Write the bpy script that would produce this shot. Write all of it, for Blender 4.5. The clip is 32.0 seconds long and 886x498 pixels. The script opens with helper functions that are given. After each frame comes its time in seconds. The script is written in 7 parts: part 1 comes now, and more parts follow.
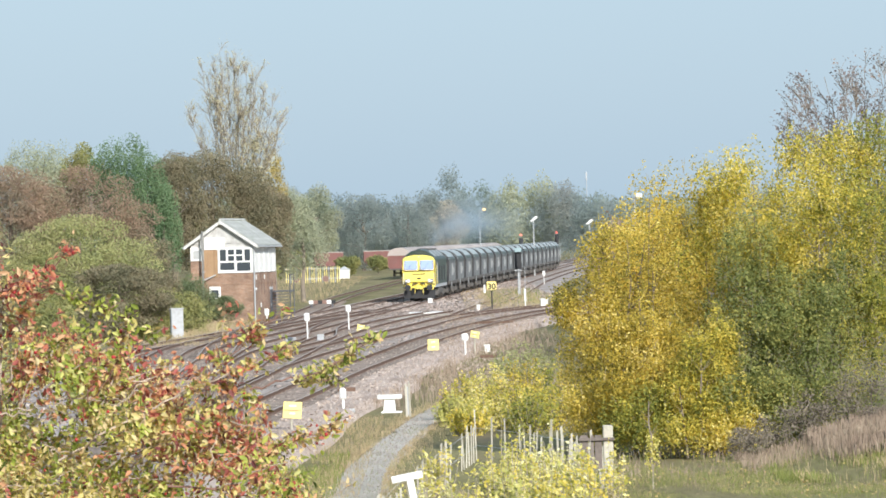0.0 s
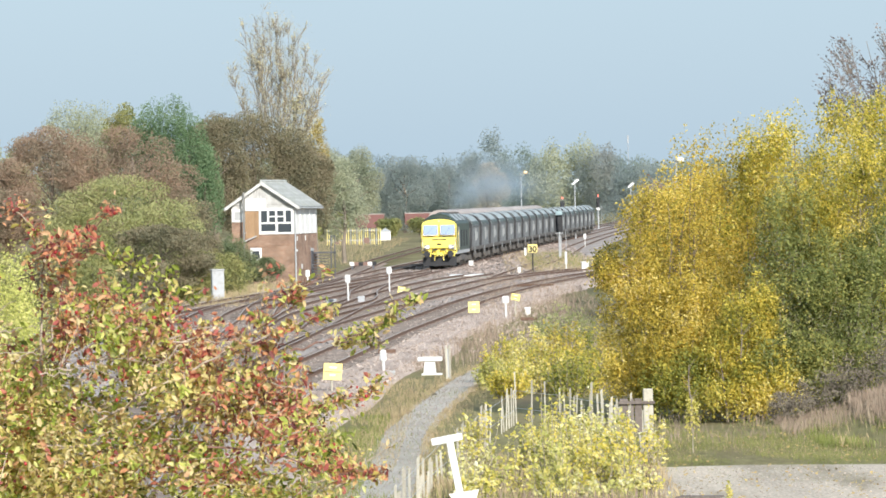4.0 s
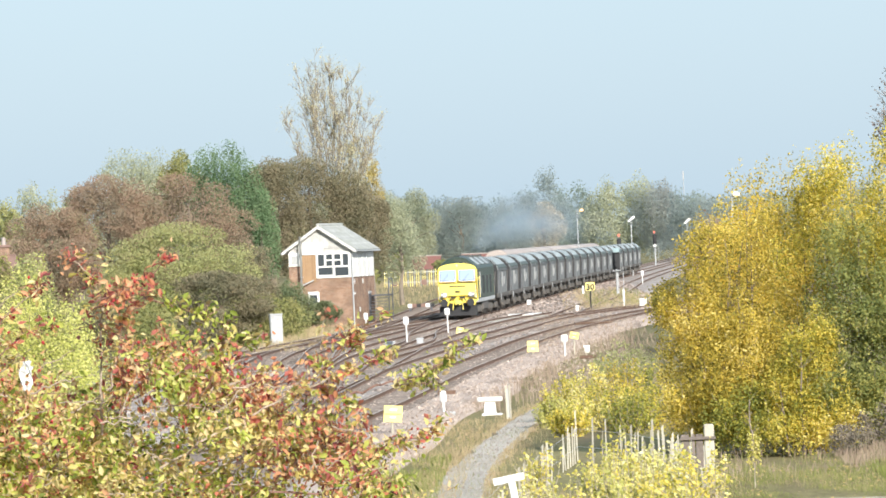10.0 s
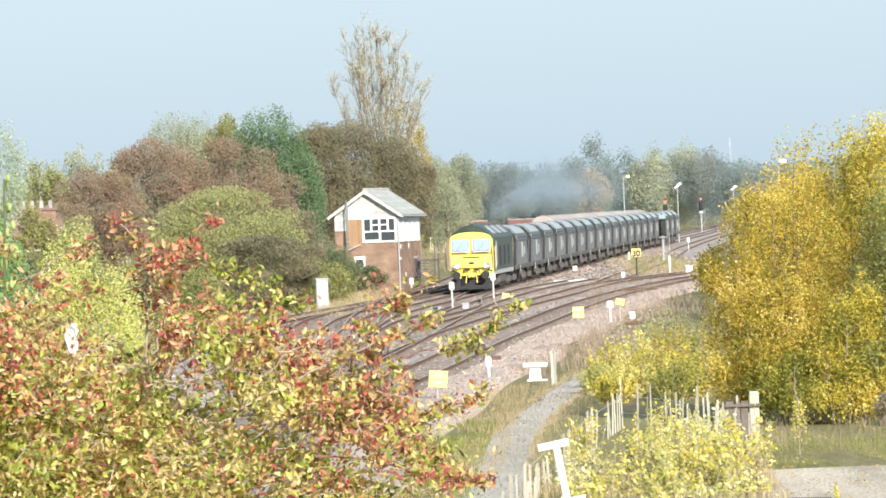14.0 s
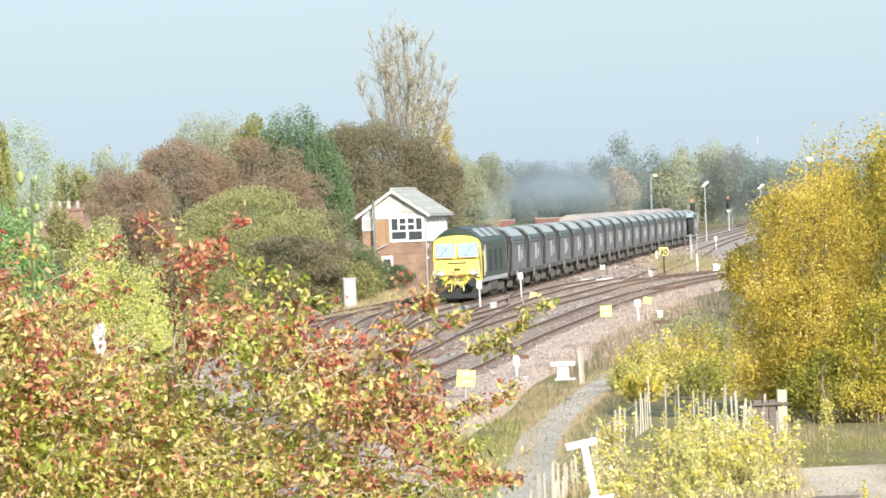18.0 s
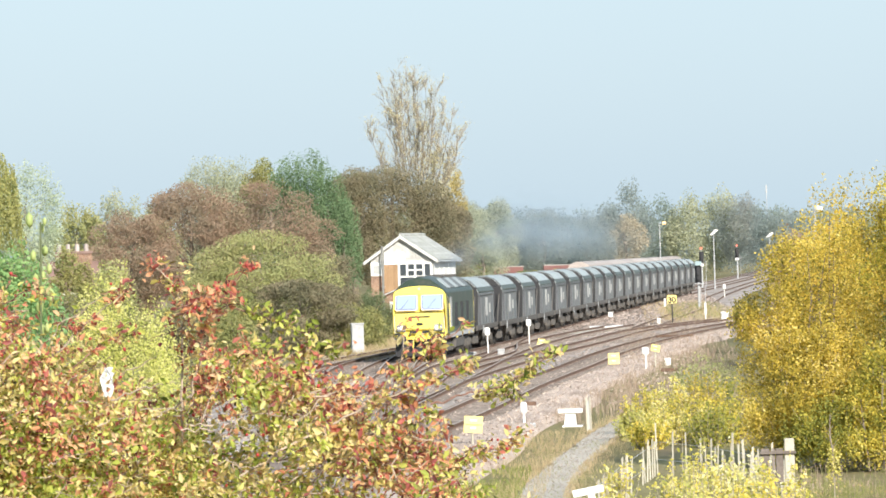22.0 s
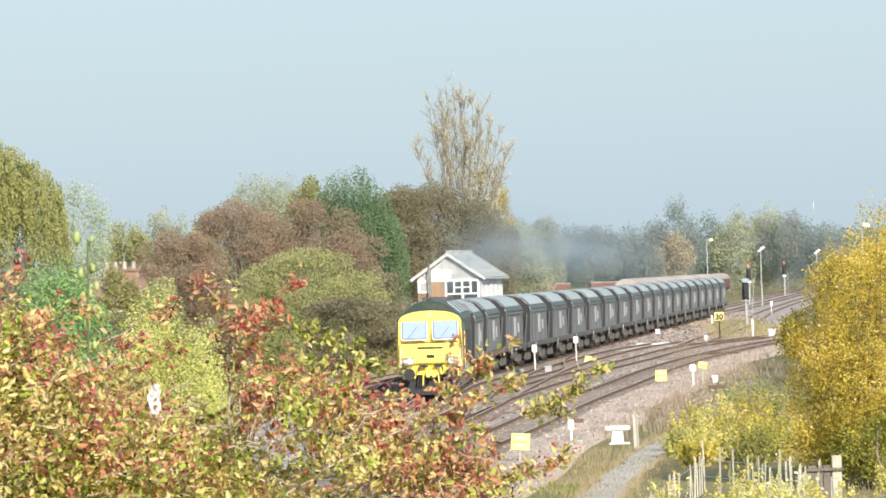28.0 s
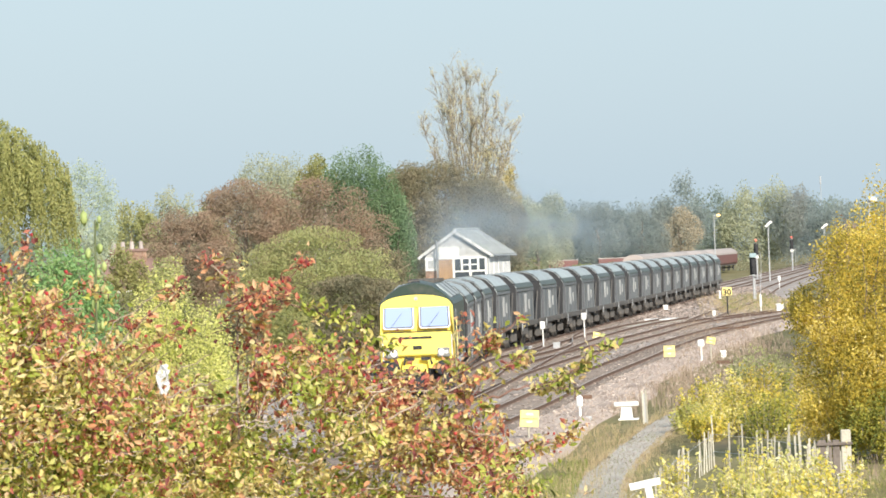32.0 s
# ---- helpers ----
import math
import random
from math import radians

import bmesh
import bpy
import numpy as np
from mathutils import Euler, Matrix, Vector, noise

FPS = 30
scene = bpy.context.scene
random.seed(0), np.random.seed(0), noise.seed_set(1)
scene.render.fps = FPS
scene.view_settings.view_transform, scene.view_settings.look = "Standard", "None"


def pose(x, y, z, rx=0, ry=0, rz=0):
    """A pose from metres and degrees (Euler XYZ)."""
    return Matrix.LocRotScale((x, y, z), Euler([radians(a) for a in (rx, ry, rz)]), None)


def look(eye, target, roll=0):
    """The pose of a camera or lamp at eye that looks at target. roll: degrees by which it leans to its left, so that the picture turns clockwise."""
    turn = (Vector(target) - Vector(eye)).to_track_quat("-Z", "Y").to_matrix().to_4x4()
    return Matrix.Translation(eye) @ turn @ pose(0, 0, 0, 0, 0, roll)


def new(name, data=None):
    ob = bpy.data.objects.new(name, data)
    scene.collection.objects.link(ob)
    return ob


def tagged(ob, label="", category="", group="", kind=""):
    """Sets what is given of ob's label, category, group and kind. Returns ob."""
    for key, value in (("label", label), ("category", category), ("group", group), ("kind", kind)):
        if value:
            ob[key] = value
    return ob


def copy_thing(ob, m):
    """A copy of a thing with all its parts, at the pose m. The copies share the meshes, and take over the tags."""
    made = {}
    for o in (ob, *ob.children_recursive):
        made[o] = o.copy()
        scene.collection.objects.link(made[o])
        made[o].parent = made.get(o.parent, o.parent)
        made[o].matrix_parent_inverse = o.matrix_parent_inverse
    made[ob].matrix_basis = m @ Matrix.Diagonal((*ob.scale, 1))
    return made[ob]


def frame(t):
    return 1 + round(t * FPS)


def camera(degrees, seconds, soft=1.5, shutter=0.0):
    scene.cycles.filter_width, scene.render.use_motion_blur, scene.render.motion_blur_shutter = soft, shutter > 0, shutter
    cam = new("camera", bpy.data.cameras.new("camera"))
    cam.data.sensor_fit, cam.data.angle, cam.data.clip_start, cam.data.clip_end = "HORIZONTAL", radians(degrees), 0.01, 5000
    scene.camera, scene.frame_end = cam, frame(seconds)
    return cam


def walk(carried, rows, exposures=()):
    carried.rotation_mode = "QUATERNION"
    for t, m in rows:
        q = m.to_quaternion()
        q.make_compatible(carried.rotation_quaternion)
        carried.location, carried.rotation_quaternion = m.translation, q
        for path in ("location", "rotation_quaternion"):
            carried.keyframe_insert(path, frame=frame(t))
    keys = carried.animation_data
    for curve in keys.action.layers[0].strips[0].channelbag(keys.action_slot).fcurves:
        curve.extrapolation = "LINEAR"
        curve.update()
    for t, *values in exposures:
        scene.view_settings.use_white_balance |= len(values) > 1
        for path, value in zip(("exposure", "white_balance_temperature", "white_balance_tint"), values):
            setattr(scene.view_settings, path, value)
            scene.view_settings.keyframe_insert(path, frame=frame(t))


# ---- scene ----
# ---- camera ----
EYE = (0.0, 0.0, 5.1)
cam = camera(8.7, 32.0, soft=1.7)
# seconds, yaw, pitch, roll
PATH = [
    (0, 0.000, -0.133, -1.500), (0.5, 0.019, -0.224, -1.342), (1, 0.083, -0.166, -1.166), (1.5, 0.101, -0.258, -1.224),
    (2, 0.050, -0.308, -1.317), (2.5, 0.063, -0.359, -1.187), (3, 0.183, -0.366, -1.034), (3.5, 0.313, -0.444, -1.095),
    (5.5, 0.527, -0.629, -1.190), (6, 0.560, -0.741, -1.203), (6.5, 0.637, -0.614, -1.480), (7, 0.660, -0.501, -1.770),
    (7.5, 0.658, -0.001, -1.837), (8, 0.678, 0.195, -1.884), (8.5, 0.820, 0.267, -2.197), (9, 0.956, 0.110, -2.357),
    (9.5, 0.977, -0.028, -2.446), (10, 0.962, -0.078, -2.424), (10.5, 0.837, -0.141, -2.556), (11, 0.869, -0.235, -2.419),
    (11.5, 1.020, -0.366, -2.407), (12, 1.092, -0.376, -2.297), (12.5, 1.101, -0.446, -2.429), (13, 1.056, -0.419, -2.439),
    (13.5, 1.146, -0.405, -2.357), (14, 1.428, -0.401, -2.076), (14.5, 1.552, -0.427, -2.014), (16.5, 1.651, -0.518, -2.032),
    (17, 1.843, -0.460, -2.141), (17.5, 1.820, -0.454, -2.278), (18, 1.698, -0.398, -2.235), (18.5, 1.707, -0.357, -2.339),
    (19, 1.690, -0.301, -2.354), (19.5, 1.750, -0.285, -2.124), (20, 1.914, -0.217, -1.983), (20.5, 1.993, -0.215, -1.903),
    (21, 1.979, -0.148, -1.896), (21.5, 1.875, -0.038, -1.830), (22, 1.766, 0.057, -1.779), (22.5, 1.840, 0.147, -1.836),
    (23, 1.918, 0.105, -1.889), (23.5, 2.010, 0.179, -1.760), (24, 1.916, 0.284, -1.771), (24.5, 1.734, 0.365, -1.588),
    (25, 1.742, 0.398, -1.390), (25.5, 1.922, 0.389, -1.606), (27.5, 2.214, 0.298, -1.873), (28, 2.223, 0.241, -1.831),
    (28.5, 2.335, 0.191, -1.856), (29, 2.371, 0.146, -1.901), (29.5, 2.314, 0.049, -1.911), (30, 2.246, 0.011, -1.896),
    (30.5, 2.165, 0.005, -2.076), (31, 2.235, 0.062, -2.235), (31.5, 2.235, 0.080, -2.200), (32, 2.304, 0.022, -2.306),
]
walk(cam, [(t, pose(*EYE, 90 + p, 0, y) @ pose(0, 0, 0, 0, 0, r)) for t, y, p, r in PATH],
     exposures=[(0, 0.30, 6250, 10), (3, 0.32, 6300, 10), (7, 0.47, 6400, 10), (10, 0.54, 6500, 10), (13, 0.56, 6550, 10), (20, 0.59, 6650, 10), (23, 0.55, 6650, 10), (25, 0.49, 6650, 10), (28, 0.43, 6700, 10), (32, 0.42, 6700, 10)])

# ---- world and sun ----
SUN_EL, SUN_AZ = 27.0, 156.0      # degrees; azimuth clockwise from +y
world = bpy.data.worlds.new("sky")
scene.world = world
world.use_nodes = True
wn = world.node_tree
sky = wn.nodes.new("ShaderNodeTexSky")
sky.sky_type, sky.sun_disc = "NISHITA", False
sky.sun_elevation, sky.sun_rotation = radians(SUN_EL), radians(SUN_AZ)
sky.air_density, sky.dust_density, sky.ozone_density = 1.0, 1.5, 2.0
# thin high haze veils the clear sky evenly
veil, clear = wn.nodes.new("ShaderNodeMix"), wn.nodes.new("ShaderNodeVectorMath")
clear.operation = "SCALE"
clear.inputs["Scale"].default_value = 0.14
veil.data_type = "RGBA"
veil.inputs["Factor"].default_value = 0.80
veil.inputs["B"].default_value = (0.402, 0.526, 0.636, 1)
wn.links.new(sky.outputs[0], clear.inputs[0])
wn.links.new(clear.outputs[0], veil.inputs["A"])
wn.links.new(veil.outputs["Result"], wn.nodes["Background"].inputs[0])
wn.nodes["Background"].inputs[1].default_value = 1.0
sun = new("sun", bpy.data.lights.new("sun", "SUN"))
sun.data.energy, sun.data.angle, sun.data.color = 5.0, radians(1.5), (1.0, 0.955, 0.88)
sd = Vector((math.sin(radians(SUN_AZ)) * math.cos(radians(SUN_EL)), math.cos(radians(SUN_AZ)) * math.cos(radians(SUN_EL)), math.sin(radians(SUN_EL))))
sun.matrix_world = look(sd * 50, (0, 0, 0))

rng = np.random.default_rng(7)

# ---- materials ----


def nodes_of(name):
    m = bpy.data.materials.new(name)
    m.use_nodes = True
    return m, m.node_tree, m.node_tree.nodes["Principled BSDF"]


def mat(name, base, rough=0.6, metal=0.0, vary=0.2, scale=3.0, fine=40.0, bump=0.15, dirt=None, dirt_amount=0.4, per_object=0.0, along=1.0):
    """A painted, stone or metal surface with broad patches, fine grain and optional dirt."""
    m, nt, b = nodes_of(name)
    L, N = nt.links.new, nt.nodes.new
    tc = N("ShaderNodeTexCoord")
    big, small = N("ShaderNodeTexNoise"), N("ShaderNodeTexNoise")
    big.inputs["Scale"].default_value, big.inputs["Detail"].default_value = scale, 5
    small.inputs["Scale"].default_value, small.inputs["Detail"].default_value = fine, 3
    mapping = N("ShaderNodeMapping")
    mapping.inputs["Scale"].default_value = (1.0, along, 1.0)
    L(tc.outputs["Object"], mapping.inputs["Vector"])
    L(mapping.outputs[0], big.inputs["Vector"])
    L(mapping.outputs[0], small.inputs["Vector"])
    add = N("ShaderNodeMath")
    add.operation = "ADD"
    L(big.outputs["Fac"], add.inputs[0])
    L(small.outputs["Fac"], add.inputs[1])
    mp = N("ShaderNodeMapRange")
    mp.inputs["From Min"].default_value, mp.inputs["From Max"].default_value = 0.6, 1.4
    mp.inputs["To Min"].default_value, mp.inputs["To Max"].default_value = 1 - vary, 1 + vary
    L(add.outputs[0], mp.inputs["Value"])
    last = mp.outputs[0]
    if per_object:
        oi, pm, mul = N("ShaderNodeObjectInfo"), N("ShaderNodeMapRange"), N("ShaderNodeMath")
        pm.inputs["To Min"].default_value, pm.inputs["To Max"].default_value = 1 - per_object, 1 + per_object
        mul.operation = "MULTIPLY"
        L(oi.outputs["Random"], pm.inputs["Value"])
        L(pm.outputs[0], mul.inputs[0])
        L(last, mul.inputs[1])
        last = mul.outputs[0]
    hsv = N("ShaderNodeHueSaturation")
    hsv.inputs["Color"].default_value = (*base, 1)
    L(last, hsv.inputs["Value"])
    col = hsv.outputs[0]
    if dirt:
        dn, ramp, mix = N("ShaderNodeTexNoise"), N("ShaderNodeMapRange"), N("ShaderNodeMix")
        dn.inputs["Scale"].default_value, dn.inputs["Detail"].default_value = scale * 1.7, 6
        L(mapping.outputs[0], dn.inputs["Vector"])
        ramp.inputs["From Min"].default_value, ramp.inputs["From Max"].default_value = 0.45, 0.7
        ramp.inputs["To Max"].default_value = dirt_amount
        L(dn.outputs["Fac"], ramp.inputs["Value"])
        mix.data_type = "RGBA"
        mix.inputs["B"].default_value = (*dirt, 1)
        L(ramp.outputs[0], mix.inputs["Factor"])
        L(col, mix.inputs["A"])
        col = mix.outputs["Result"]
    L(col, b.inputs["Base Color"])
    b.inputs["Roughness"].default_value, b.inputs["Metallic"].default_value = rough, metal
    b.inputs["Specular IOR Level"].default_value = 0.08 if rough >= 0.9 else 0.4
    if bump:
        bp = N("ShaderNodeBump")
        bp.inputs["Strength"].default_value, bp.inputs["Distance"].default_value = bump, 0.02
        L(small.outputs["Fac"], bp.inputs["Height"])
        L(bp.outputs[0], b.inputs["Normal"])
    return m


def leafy(name, colours, through_light=0.3, patch=0.5, patch_scale=0.4):
    """Leaves: each takes its own colour from the list, in drifts through the crown."""
    m, nt, b = nodes_of(name)
    L, N = nt.links.new, nt.nodes.new
    geo, tc, no = N("ShaderNodeNewGeometry"), N("ShaderNodeTexCoord"), N("ShaderNodeTexNoise")
    no.inputs["Scale"].default_value, no.inputs["Detail"].default_value = patch_scale, 2
    L(tc.outputs["Object"], no.inputs["Vector"])
    sp = N("ShaderNodeMapRange")
    sp.inputs["From Min"].default_value, sp.inputs["From Max"].default_value = 0.3, 0.7
    L(no.outputs["Fac"], sp.inputs["Value"])
    mx = N("ShaderNodeMix")
    mx.inputs["Factor"].default_value = patch
    L(geo.outputs["Random Per Island"], mx.inputs["A"])
    L(sp.outputs[0], mx.inputs["B"])
    ramp = N("ShaderNodeValToRGB")
    el = ramp.color_ramp.elements
    k = len(colours)
    for i, c in enumerate(colours):
        p = 0.12 + 0.76 * i / max(1, k - 1)
        e = el[i] if i < 2 else el.new(p)
        e.position = p
        e.color = (*c, 1)
    L(mx.outputs["Result"], ramp.inputs["Fac"])
    L(ramp.outputs[0], b.inputs["Base Color"])
    b.inputs["Roughness"].default_value = 0.55
    b.inputs["Specular IOR Level"].default_value = 0.3
    tr, sh = N("ShaderNodeBsdfTranslucent"), N("ShaderNodeMixShader")
    L(ramp.outputs[0], tr.inputs["Color"])
    sh.inputs[0].default_value = through_light
    L(b.outputs[0], sh.inputs[1])
    L(tr.outputs[0], sh.inputs[2])
    L(sh.outputs[0], nt.nodes["Material Output"].inputs["Surface"])
    return m


def glass(name, tint=(0.5, 0.6, 0.7), rough=0.05, gloss=0.9):
    m, nt, b = nodes_of(name)
    b.inputs["Base Color"].default_value = (*tint, 1)
    b.inputs["Roughness"].default_value = rough
    b.inputs["Specular IOR Level"].default_value = gloss
    b.inputs["IOR"].default_value = 1.5
    return m


def lit(name, colour, strength):
    m, nt, b = nodes_of(name)
    b.inputs["Base Color"].default_value = (*colour, 1)
    b.inputs["Emission Color"].default_value = (*colour, 1)
    b.inputs["Emission Strength"].default_value = strength
    return m


